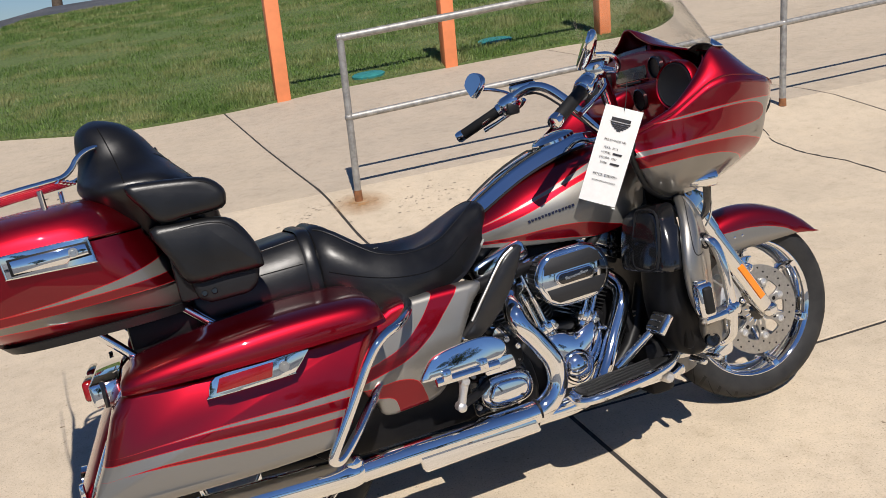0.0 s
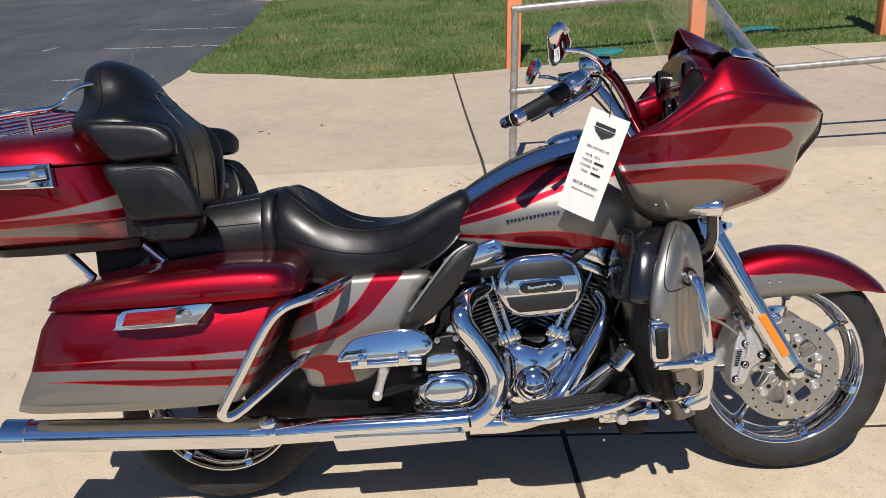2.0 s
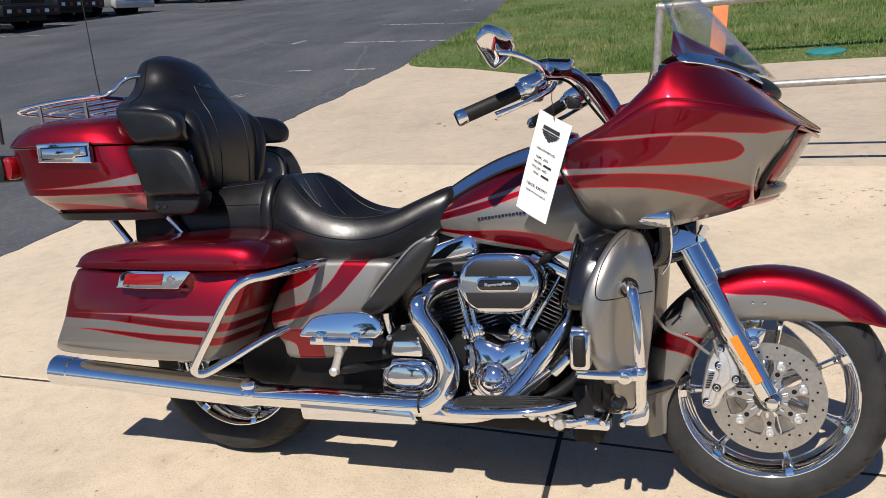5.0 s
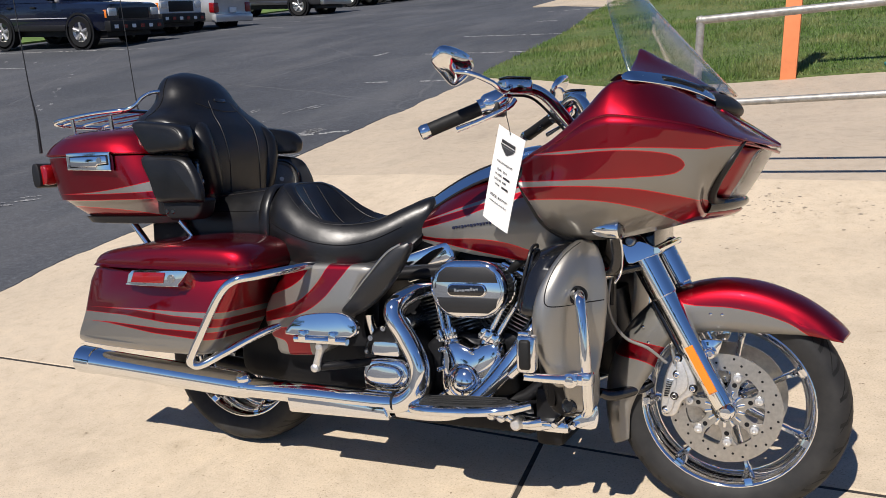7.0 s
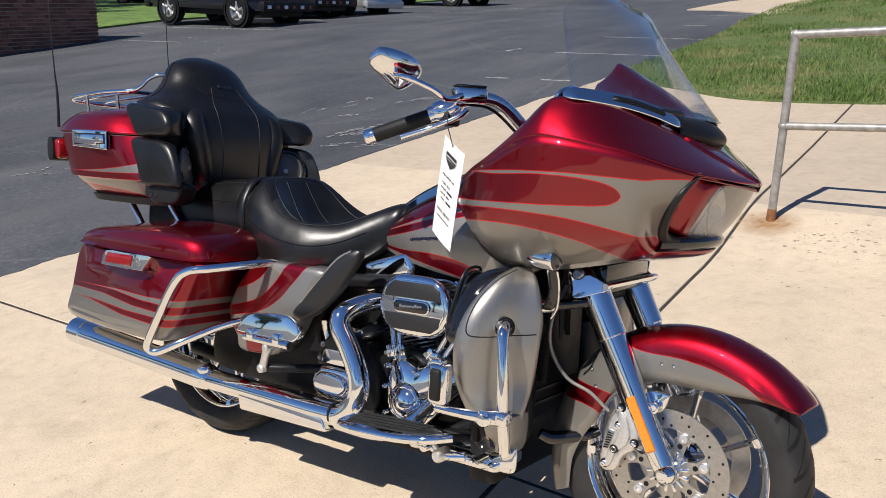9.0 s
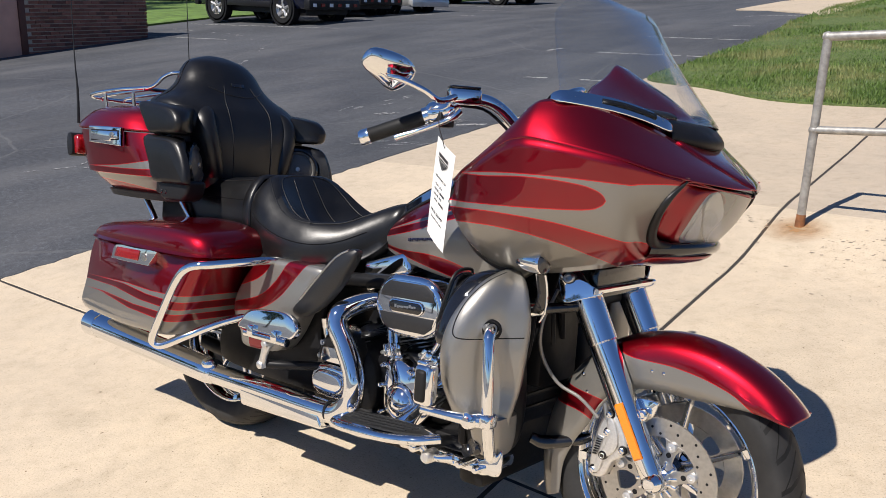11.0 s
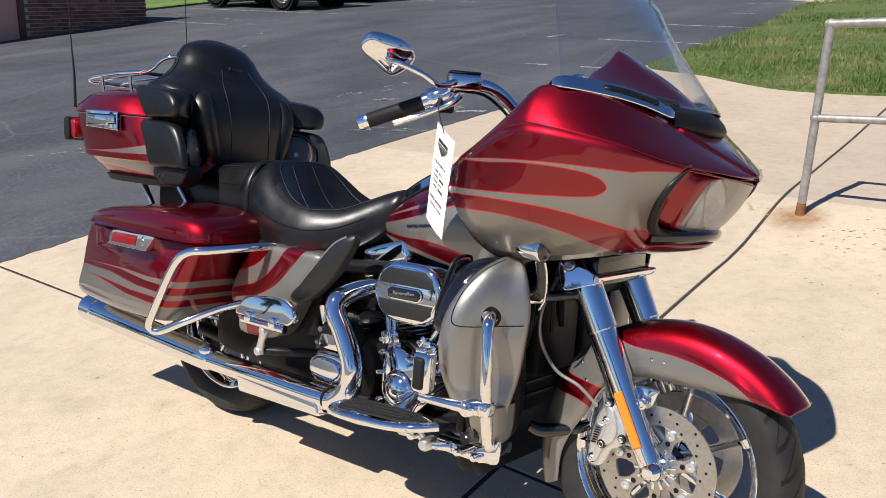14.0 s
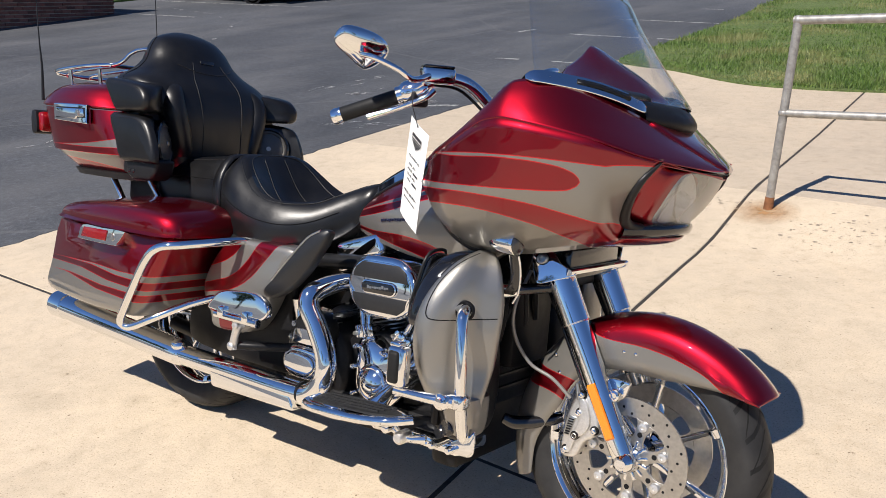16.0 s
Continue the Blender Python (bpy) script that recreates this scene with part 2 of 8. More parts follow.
def concrete(name, tint):
    mat, tree, b = material(name)
    big = noise_out(tree, 0.9, 5, 0.6)
    fine = noise_out(tree, 160, 3, 0.7)
    mid = noise_out(tree, 14, 4, 0.65)
    base = ramp(tree, big, [(0.28, tuple(c * 0.90 for c in tint)), (0.5, tint), (0.75, tuple(c * 1.05 for c in tint))])
    blot = ramp(tree, noise_out(tree, 3.2, 6, 0.62), [(0.3, (0.90, 0.90, 0.895)), (0.5, (1, 1, 1)), (0.72, (1.04, 1.03, 1.01))])
    base = mix_colour(tree, 1.0, base, blot, "MULTIPLY")
    specks = ramp(tree, noise_out(tree, 38, 2, 0.5), [(0.22, (0.35, 0.31, 0.27)), (0.27, (1, 1, 1))])
    base = mix_colour(tree, 1.0, base, specks, "MULTIPLY")
    grit = ramp(tree, fine, [(0.28, (0.55, 0.53, 0.50)), (0.42, (0.95, 0.95, 0.95)), (0.8, (1.12, 1.12, 1.12))])
    spots = ramp(tree, mid, [(0.20, (0.45, 0.42, 0.38)), (0.30, (0.9, 0.89, 0.87)), (0.5, (1, 1, 1)), (0.8, (1.08, 1.07, 1.05))])
    c = mix_colour(tree, 1.0, mix_colour(tree, 1.0, base, grit, "MULTIPLY"), spots, "MULTIPLY")
    oi = tree.nodes.new("ShaderNodeObjectInfo")
    vary = ramp(tree, oi.outputs["Random"], [(0.0, (0.93, 0.93, 0.94)), (1.0, (1.04, 1.03, 1.0))])
    tree.links.new(mix_colour(tree, 1.0, c, vary, "MULTIPLY"), b.inputs["Base Color"])
    b.inputs["Roughness"].default_value = 0.85
    bump(tree, b, math_node(tree, "ADD", fine, math_node(tree, "MULTIPLY", mid, 2.0)), 0.35, 0.003)
    return mat


CONCRETE = concrete("concrete", (0.55, 0.46, 0.345))
CONCRETE_WALK = concrete("walk_concrete", (0.465, 0.39, 0.30))


def node_noise_colour(tree, scale):
    tc = tree.nodes.new("ShaderNodeTexCoord")
    n = node(tree, "ShaderNodeTexNoise", Scale=scale, Detail=4.0)
    tree.links.new(tc.outputs["Object"], n.inputs["Vector"])
    return n.outputs["Color"]


def asphalt():
    mat, tree, b = material("asphalt")
    big = noise_out(tree, 0.35, 5, 0.6)
    fine = noise_out(tree, 130, 3, 0.75)
    streak = noise_out(tree, 1.2, 4, 0.6, stretch=(1, 0.25, 1))
    base = ramp(tree, big, [(0.3, (0.040, 0.044, 0.052)), (0.7, (0.082, 0.087, 0.097))])
    grit = ramp(tree, fine, [(0.35, (0.62, 0.62, 0.62)), (0.55, (1, 1, 1)), (0.75, (1.9, 1.9, 1.88))])
    dust = ramp(tree, streak, [(0.45, (0, 0, 0)), (0.72, (0.5, 0.5, 0.5))])
    c = mix_colour(tree, 1.0, base, grit, "MULTIPLY")
    c = mix_colour(tree, 1.0, c, ramp(tree, noise_out(tree, 22, 5, 0.85), [(0.34, (0.70, 0.70, 0.71)), (0.52, (1, 1, 1)), (0.66, (1.6, 1.6, 1.6))]), "MULTIPLY")
    cell = node(tree, "ShaderNodeTexVoronoi", Scale=0.28)
    cell.feature = "DISTANCE_TO_EDGE"
    warp = tree.nodes.new("ShaderNodeTexCoord")
    tree.links.new(mix_colour(tree, 0.22, warp.outputs["Object"], node_noise_colour(tree, 1.1)), cell.inputs["Vector"])
    seal = math_node(tree, "LESS_THAN", cell.outputs["Distance"], 0.0035)
    c = mix_colour(tree, math_node(tree, "MULTIPLY", seal, 0.3), c, (0.15, 0.15, 0.15))
    tree.links.new(mix_colour(tree, dust, c, (0.125, 0.125, 0.128)), b.inputs["Base Color"])
    b.inputs["Roughness"].default_value = 0.8
    bump(tree, b, fine, 0.5, 0.006)
    return mat


ASPHALT = asphalt()


def turf(name, lo, hi, dry):
    mat, tree, b = material(name)
    big = noise_out(tree, 1.3, 4)
    oi = tree.nodes.new("ShaderNodeNewGeometry")
    per = oi.outputs["Random Per Island"]
    c = mix_colour(tree, per, lo, hi)
    clump = noise_out(tree, 7.0, 3)
    c = mix_colour(tree, 1.0, c, ramp(tree, clump, [(0.32, (0.55, 0.6, 0.55)), (0.6, (1.1, 1.1, 1.1))]), "MULTIPLY")
    f = ramp(tree, big, [(0.46, (0, 0, 0)), (0.66, (0.75, 0.75, 0.75))])
    tree.links.new(mix_colour(tree, f, c, dry), b.inputs["Base Color"])
    b.inputs["Roughness"].default_value = 0.6
    return mat


BLADES = turf("grass_blades", (0.038, 0.088, 0.012), (0.140, 0.222, 0.040), (0.26, 0.24, 0.10))
SOIL = plain("grass_soil", (0.085, 0.12, 0.032), 0.9, grain=0.5, scale=25, relief=0.6, depth=0.02)


def chipped_paint(name, colour, wear, scale):
    """Road paint rubbed through in patches to what lies under it."""
    mat, tree, b = material(name)
    b.inputs["Roughness"].default_value = 0.7
    b.inputs["Base Color"].default_value = (*colour, 1)
    chips = math_node(tree, "GREATER_THAN", noise_out(tree, scale, 6, 0.75), wear)
    clear, mx = tree.nodes.new("ShaderNodeBsdfTransparent"), tree.nodes.new("ShaderNodeMixShader")
    tree.links.new(chips, mx.inputs[0])
    tree.links.new(clear.outputs[0], mx.inputs[1])
    tree.links.new(b.outputs[0], mx.inputs[2])
    tree.links.new(mx.outputs[0], tree.nodes["Material Output"].inputs["Surface"])
    return mat


LINE_PAINT = chipped_paint("worn_line_paint", (0.34, 0.34, 0.33), 0.47, 16)
SCUFF = chipped_paint("scuffed_paint", (0.30, 0.30, 0.295), 0.50, 34)
JOINT = plain("joint_filler", (0.035, 0.03, 0.026), 0.9, grain=0.4, scale=40)


PIT = plain("pitted_concrete", (0.31, 0.26, 0.20), 0.9, grain=0.5, scale=30)


def rust_wash():
    mat, tree, b = material("rust_wash")
    b.inputs["Base Color"].default_value = (0.36, 0.19, 0.07, 1)
    b.inputs["Roughness"].default_value = 0.9
    tc = tree.nodes.new("ShaderNodeTexCoord")
    length = tree.nodes.new("ShaderNodeVectorMath")
    length.operation = "LENGTH"
    tree.links.new(tc.outputs["Object"], length.inputs[0])
    fall = math_node(tree, "SUBTRACT", 1.0, math_node(tree, "DIVIDE", length.outputs["Value"], 0.2), True)
    tree.links.new(math_node(tree, "MULTIPLY", math_node(tree, "MULTIPLY", fall, noise_out(tree, 16, 4)), 1.3, True), b.inputs["Alpha"])
    return mat


RUST_STAIN = rust_wash()


# ---- mesh helpers ----
def part(name, bm, mat, parent=None, label="", smooth=40, category="", kind="", group="", normals=True):
    me = bpy.data.meshes.new(name)
    if normals:
        bmesh.ops.recalc_face_normals(bm, faces=bm.faces)
    bm.to_mesh(me)
    bm.free()
    me.materials.append(mat)
    if smooth:
        me.shade_smooth()
        me.set_sharp_from_angle(angle=radians(smooth))
    ob = new(name, me)
    ob.parent = parent
    return tagged(ob, label, category, group, kind)


def catmull(points, steps):
    """Points along a smooth line through the given ones."""
    P = [np.array(p, float) for p in points]
    P = [2 * P[0] - P[1]] + P + [2 * P[-1] - P[-2]]
    out = []
    for i in range(1, len(P) - 2):
        a, b, c, d = P[i - 1 : i + 3]
        for k in range(steps):
            t = k / steps
            out.append(0.5 * (2 * b + (c - a) * t + (2 * a - 5 * b + 4 * c - d) * t * t + (3 * b - a - 3 * c + d) * t ** 3))
    return out + [P[-2]]


def grid_mesh(rows, closed_v=False, caps=False, bm=None):
    """A skin over rows of points; closed_v joins each row into a ring; caps closes the two ends."""
    bm = bm or bmesh.new()
    V = [[bm.verts.new(tuple(p)) for p in r] for r in rows]
    n = len(V[0])
    for a, b in zip(V, V[1:]):
        for j in range(n if closed_v else n - 1):
            k = (j + 1) % n
            bm.faces.new((a[j], a[k], b[k], b[j]))
    if caps:
        bm.faces.new(V[0])
        bm.faces.new(V[-1][::-1])
    return bm


def skin(rows, su=4, sv=1, closed_v=False, caps=False, bm=None):
    """A smooth skin: the rows are rounded along themselves (sv) and from row to row (su)."""
    rows = [[np.array(p, float) for p in r] for r in rows]
    if sv > 1:
        if closed_v:
            m = len(rows[0])
            rows = [catmull(r[-2:] + r + r[:3], sv)[2 * sv : (2 + m) * sv] for r in rows]
        else:
            rows = [catmull(r, sv) for r in rows]
    if su > 1:
        cols = [catmull([r[j] for r in rows], su) for j in range(len(rows[0]))]
        rows = [[c[i] for c in cols] for i in range(len(cols[0]))]
    return grid_mesh(rows, closed_v, caps, bm)


def oval(cx, cy, rx, ry, power=2.0, n=24):
    """A rounded ring, from an ellipse (power 2) towards a rectangle."""
    out = []
    for k in range(n):
        a = 2 * math.pi * k / n
        c, s = math.cos(a), math.sin(a)
        out.append((cx + rx * math.copysign(abs(c) ** (2 / power), c), cy + ry * math.copysign(abs(s) ** (2 / power), s)))
    return out


def tube(points, radius, sides=14, steps=6, caps=True, bm=None):
    """A bent round bar; radius may be a list, one for each point."""
    pts = catmull(points, steps) if steps > 1 else [np.array(p, float) for p in points]
    n = len(pts)
    if isinstance(radius, (int, float)):
        rad = [radius] * n
    else:
        rad = [float(r) for r in np.interp(np.linspace(0, len(radius) - 1, n), range(len(radius)), radius)]
    rows, side = [], None
    for i, p in enumerate(pts):
        d = Vector(pts[min(i + 1, n - 1)] - pts[max(i - 1, 0)]).normalized()
        if side is None:
            side = d.orthogonal().normalized()
        side = (side - d * side.dot(d)).normalized()
        up = d.cross(side)
        rows.append([Vector(p) + rad[i] * (math.cos(a) * side + math.sin(a) * up) for a in (2 * math.pi * k / sides for k in range(sides))])
    return grid_mesh(rows, True, caps, bm)


def lathe(profile, centre, axis="y", n=48, bm=None, arc=(0, 360), closed=False):
    """Turns a profile (radius, along) about an axis through centre."""
    rows = []
    full = arc[1] - arc[0] >= 360
    for k in range(n if full else n + 1):
        a = radians(arc[0] + (arc[1] - arc[0]) * k / n)
        c, s = math.cos(a), math.sin(a)
        row = []
        for r, h in profile:
            v = {"y": (r * c, h, r * s), "x": (h, r * c, r * s), "z": (r * c, r * s, h)}[axis]
            row.append(Vector(centre) + Vector(v))
        rows.append(row)
    if full:
        rows.append(rows[0])
    bm = grid_mesh(rows, closed, False, bm)
    bmesh.ops.remove_doubles(bm, verts=bm.verts, dist=1e-5)
    return bm


def prism(outline, y0, y1, bevel=0.0, segments=2, axis="y", bm=None, keep=None):
    """An outline in the side view (x, z) given thickness from y0 to y1, with rounded edges. axis z: outline (x, y) from z0 to z1; axis x: (y, z)."""
    own = bmesh.new()
    make = {"y": lambda a, b, h: (a, h, b), "z": lambda a, b, h: (a, b, h), "x": lambda a, b, h: (h, a, b)}[axis]
    lo = [own.verts.new(make(a, b, y0)) for a, b in outline]
    hi = [own.verts.new(make(a, b, y1)) for a, b in outline]
    own.faces.new(lo)
    own.faces.new(hi[::-1])
    for i in range(len(lo)):
        j = (i + 1) % len(lo)
        own.faces.new((lo[i], hi[i], hi[j], lo[j]))
    bmesh.ops.recalc_face_normals(own, faces=own.faces)
    if bevel:
        rim = [e for e in own.edges if e.calc_face_angle(0) > 0.6]
        bmesh.ops.bevel(own, geom=rim, offset=bevel, segments=segments, profile=0.5, affect="EDGES", clamp_overlap=True)
    return merged(bm, own)


def merged(bm, own, m=None):
    if m is not None:
        bmesh.ops.transform(own, matrix=m, verts=own.verts)
    if bm is None:
        return own
    me = bpy.data.meshes.new("t")
    own.to_mesh(me)
    own.free()
    bm.from_mesh(me)
    bpy.data.meshes.remove(me)
    return bm


def block(x0, x1, y0, y1, z0, z1, bevel=0.0, bm=None, m=None, segments=2):
    own = prism([(x0, z0), (x1, z0), (x1, z1), (x0, z1)], y0, y1, bevel, segments)
    return merged(bm, own, m)


def rounded(points, steps=5):
    """A closed outline rounded through its points."""
    p = [np.array(q, float) for q in points]
    return [tuple(q) for q in catmull(p[-2:] + p + p[:3], steps)[2 * steps : (2 + len(p)) * steps]]


def moved(bm, m):
    bmesh.ops.transform(bm, matrix=m, verts=bm.verts)
    return bm


def mirrored(bm):
    """The same part on the bike's other side."""
    bmesh.ops.transform(bm, matrix=Matrix.Diagonal((1, -1, 1, 1)), verts=bm.verts)
    return bm


def rod(a, b, r, sides=14, r2=None, bm=None):
    return tube([a, b], [r, r2 or r], sides, 1, True, bm)


def ball(c, rx, ry, rz, bm=None, power=2.0, u=16, v=10):
    rows = []
    for i in range(v + 1):
        t = math.pi * i / v
        s = max(math.sin(t), 1e-3)
        rows.append([(c[0] + rx * s * math.cos(2 * math.pi * k / u), c[1] + ry * s * math.sin(2 * math.pi * k / u), c[2] - rz * math.cos(t)) for k in range(u)])
    return grid_mesh(rows, True, True, bm)


def draped(ob, points, lift=0.0006, down=(0, 0, -1)):
    """Points laid on a part's surface along a direction."""
    me = ob.data
    skin_tree = BVHTree.FromPolygons([v.co for v in me.vertices], [p.vertices for p in me.polygons])
    d, out = Vector(down), []
    for p in catmull(points, 5):
        hit = skin_tree.ray_cast(Vector(p) - d * 0.6, d)[0]
        if hit is not None:
            out.append(hit - d * lift)
    return out


def solid(ob, thickness, offset=-1.0):
    m = ob.modifiers.new("thickness", "SOLIDIFY")
    m.thickness, m.offset = thickness, offset
    return ob


def letters(name, text, size, mat, parent, m, label="", depth=0.0002):
    """Words as flat raised letters, turned into a mesh."""
    cu = bpy.data.curves.new(name, "FONT")
    cu.body, cu.size, cu.extrude, cu.align_x, cu.align_y = text, size, depth, "CENTER", "CENTER"
    cu.resolution_u = 3
    tmp = bpy.data.objects.new(name, cu)
    me = bpy.data.meshes.new_from_object(tmp)
    bpy.data.objects.remove(tmp)
    bpy.data.curves.remove(cu)
    me.transform(m)
    me.materials.clear()
    me.materials.append(mat)
    ob = new(name, me)
    ob.parent = parent
    return tagged(ob, label)


# ---- the ground ----
def gz(x, y):
    """Height of the sloping ground."""
    h = -0.04 + 0.08 * min(max(x, -2.7), 12.0) + 0.02 * max(min(x + 2.7, 0.0), -30.0)
    s = y - 3.36 + 0.12 * x
    ramp_up = float(np.interp(s, (-2.2, -1.6, -0.95, -0.7, -0.1, 0.15, 0.8, 1.8), (0.0, -0.02, -0.045, -0.04, 0.030, 0.038, 0.02, 0.0))) * min(max((x + 2.7) / 1.5, 0.0), 1.0)
    swale = 0.036 * float(np.interp(x, (0.0, 1.6, 2.3, 4.6), (0.0, 1.0, 1.0, 0.0))) * float(np.interp(y, (-6.0, -2.0, 0.9, 2.1), (0.0, 1.0, 1.0, 0.0)))
    return h + ramp_up - swale + plane_rise(x, y)


def plane_rise(x, y):
    rise = 0.045 + 0.040 * min(max((x + 8.0) / 5.0, 0.0), 1.0)
    return 0.08 * min(max(y, -12.0), 14.0) + rise * min(max(y - 14.0, 0.0), 26.0) + 0.02 * min(max(y - 40.0, 0.0), 60.0)


def ground_sheet():
    xs = sorted({-600, -300, -150, -80, -50, -33, -25, -20, -16, -12, -9, -6, -4, -2.9, -2.75, -2.7, -1, 2, 5, 8, 12, 12.1, 20, 40, 80, 150, 300, 600})
    ys = sorted({-600, -300, -150, -80, -40, -20, -12, -8, -4, 0, 4, 8, 9.5, 10, 14, 18, 22, 28, 36, 44, 60, 100, 200, 400, 600})

    def low(x, y):
        return 0.11 if -2.72 < x <= 12.0 and -12.1 < y < 27.0 else 0.0
    rows = [[(x, y, gz(x, y) - low(x, y)) for y in ys] for x in xs]
    return part("ground", grid_mesh(rows), ASPHALT, None, "dark grey worn asphalt of the sloping car park", 30, "ground", "structure")


ground_sheet()

pavement = tagged(new("pavement"), "tan broom-finished concrete slabs with dark joints", "pavement", kind="structure")


def jx(k, y):
    """The slightly skewed cross joints."""
    return -2.75 if k == 0 else 1.02 + 3.7 * (k - 1) - 0.047 * y if k < 4 else 12.0


def jy(k, x):
    """The joints that run along the bike."""
    return (-12.0, -7.2 - 0.055 * x, -3.5 - 0.055 * x, 0.21 - 0.055 * x, 3.36 - 0.12 * x, 9.6)[k]


def corner(i, k):
    x = jx(i, 0.0)
    for _ in range(4):
        y = jy(k, x)
        x = jx(i, y)
    return x, y


def slab(i, k, mat, gap=0.008):
    """One slab: a top that follows the slope, chamfered edges and a skirt."""
    b = 0.004
    ring = [corner(i, k), corner(i + 1, k), corner(i + 1, k + 1), corner(i, k + 1)]
    low_gap, high_gap = (0.0005 if k == 4 else gap), (0.0005 if k == 3 else gap)
    n = 30 if k in (1, 2, 3, 4) else 2
    m = 14 if k in (1, 2, 3, 4) else 1

    def place(u, v, drop, inset):
        x = (ring[0][0] * (1 - u) + ring[1][0] * u) * (1 - v) + (ring[3][0] * (1 - u) + ring[2][0] * u) * v
        y = (ring[0][1] * (1 - u) + ring[1][1] * u) * (1 - v) + (ring[3][1] * (1 - u) + ring[2][1] * u) * v
        x += ((u == 0) - (u == 1)) * (gap + inset)
        y += (v == 0) * (low_gap + inset) - (v == 1) * (high_gap + inset)
        return (x, y, gz(x, y) - drop)
    us, vs = [a / m for a in range(m + 1)], [a / n for a in range(n + 1)]
    own = grid_mesh([[place(u, v, 0.0, b) for v in vs] for u in us])
    edge = [(u, 0.0) for u in us] + [(1.0, v) for v in vs[1:]] + [(u, 1.0) for u in us[-2::-1]] + [(0.0, v) for v in vs[-2:0:-1]]
    grid_mesh([[place(u, v, d, inset) for u, v in edge + edge[:1]] for d, inset in ((0.0, b), (b, 0.0), (0.10, 0.0))], bm=own)
    bmesh.ops.remove_doubles(own, verts=own.verts, dist=1e-5)
    return part("concrete_slab", own, mat, pavement, smooth=30)


for k in range(5):
    for i in range(4):
        slab(i, k, CONCRETE_WALK if k == 4 else CONCRETE)
own = block(7.6, 12.0, 9.62, 27.0, -0.1, 0.0)
for v in own.verts:
    v.co.z += gz(v.co.x, v.co.y)
part("concrete_slab", own, CONCRETE_WALK, pavement, smooth=0)
own = bmesh.new()
for k in (1, 2, 3):
    grid_mesh([[(x, jy(k, x) - 0.012, gz(x, jy(k, x)) - 0.004), (x, jy(k, x) + 0.012, gz(x, jy(k, x)) - 0.004)] for x in [-2.75, -1.0] + [0.1 * a for a in range(0, 50)] + [12.0]], bm=own)
for i in (1, 2, 3):
    grid_mesh([[(jx(i, y) - 0.012, y, gz(jx(i, y), y) - 0.0035), (jx(i, y) + 0.012, y, gz(jx(i, y), y) - 0.0035)] for y in [-12.0] + [-6.0 + 0.1 * a for a in range(0, 120)] + [9.6]], bm=own)
part("joint_filler", own, JOINT, pavement, "black joint filler")


def crack(points, width=0.006):
    """A hairline crack, a dark sliver that follows the slope."""
    pts = catmull([(x, y, 0) for x, y in points], 8)
    random.seed(4)
    rows = []
    for i, p in enumerate(pts):
        w = width * (0.5 + random.random())
        jx, jy = random.uniform(-0.008, 0.008), random.uniform(-0.008, 0.008)
        rows.append([(p[0] + jx - w, p[1] + jy - w, gz(p[0] + jx - w, p[1] + jy - w) + 0.002), (p[0] + jx + w, p[1] + jy + w, gz(p[0] + jx + w, p[1] + jy + w) + 0.002)])
    return part("crack", grid_mesh(rows), JOINT, pavement, "dark wandering crack in the concrete", 0)


crack([(4.10, 2.95), (3.98, 2.80), (3.80, 2.54), (3.67, 2.25), (3.66, 1.94), (3.68, 1.6), (3.62, 0.9), (3.70, 0.2)], 0.0062)

# the asphalt's ragged edge over the slabs
def ragged_edge():
    rng = random.Random(3)
    w, rows = 0.02, []
    for k in range(260):
        y = -3.0 + 0.05 * k
        w = min(0.075, max(0.004, w + rng.uniform(-0.02, 0.02)))
        x = -2.75 + w
        rows.append([(-2.80, y, gz(-2.80, y) + 0.006), (x - 0.01, y, gz(x, y) + 0.006), (x, y, gz(x, y) - 0.002)])
    return part("asphalt_edge", grid_mesh(rows), ASPHALT, None, "ragged asphalt edge lapping onto the concrete", 0, "road edge", "structure")


ragged_edge()

# pits in the weathered ramp slab, and the rust washed from the post's foot
def pitting():
    rng = random.Random(8)
    own = bmesh.new()
    for cx, cy, rx, ry, n in ((0.76, 3.0, 0.22, 0.10, 60), (1.45, 2.78, 0.45, 0.22, 110), (2.3, 2.62, 0.6, 0.22, 90), (-0.3, 3.05, 0.5, 0.18, 40), (3.2, 2.4, 0.6, 0.2, 60), (1.2, 2.3, 0.9, 0.3, 60)):
        for _ in range(n):
            x, y = rng.gauss(cx, rx * 0.6), rng.gauss(cy, ry * 0.6)
            r = rng.choice((0.003, 0.003, 0.004, 0.005, 0.006, 0.010))
            a0 = rng.uniform(0, 6.28)
            ring = []
            for q in range(6):
                a = a0 + q * math.pi / 3
                e = r * rng.uniform(0.5, 1.1)
                ring.append((x + 1.5 * e * math.cos(a), y + e * math.sin(a)))
            own.faces.new([own.verts.new((p, q, gz(p, q) + 0.0015)) for p, q in ring])
    tagged(part("pit", own, PIT, pavement, "dark pits worn into the concrete", 0), kind="stuff")


pitting()
own = lathe([(0.0, 0.0), (0.07, 0.0), (0.14, 0.0), (0.24, 0.0)], (0, 0, 0), "z", 24)
for v in own.verts:
    v.co.z = gz(1.04 + v.co.x, 2.95 + v.co.y * 1.2) - gz(1.04, 2.95) + 0.002
    v.co.y *= 1.2
stain = part("rust_stain", own, RUST_STAIN, None, "faint rust stain at the foot of the rail post", 0, "stain", "structure")
stain.location = (1.04, 2.95, gz(1.04, 2.95))

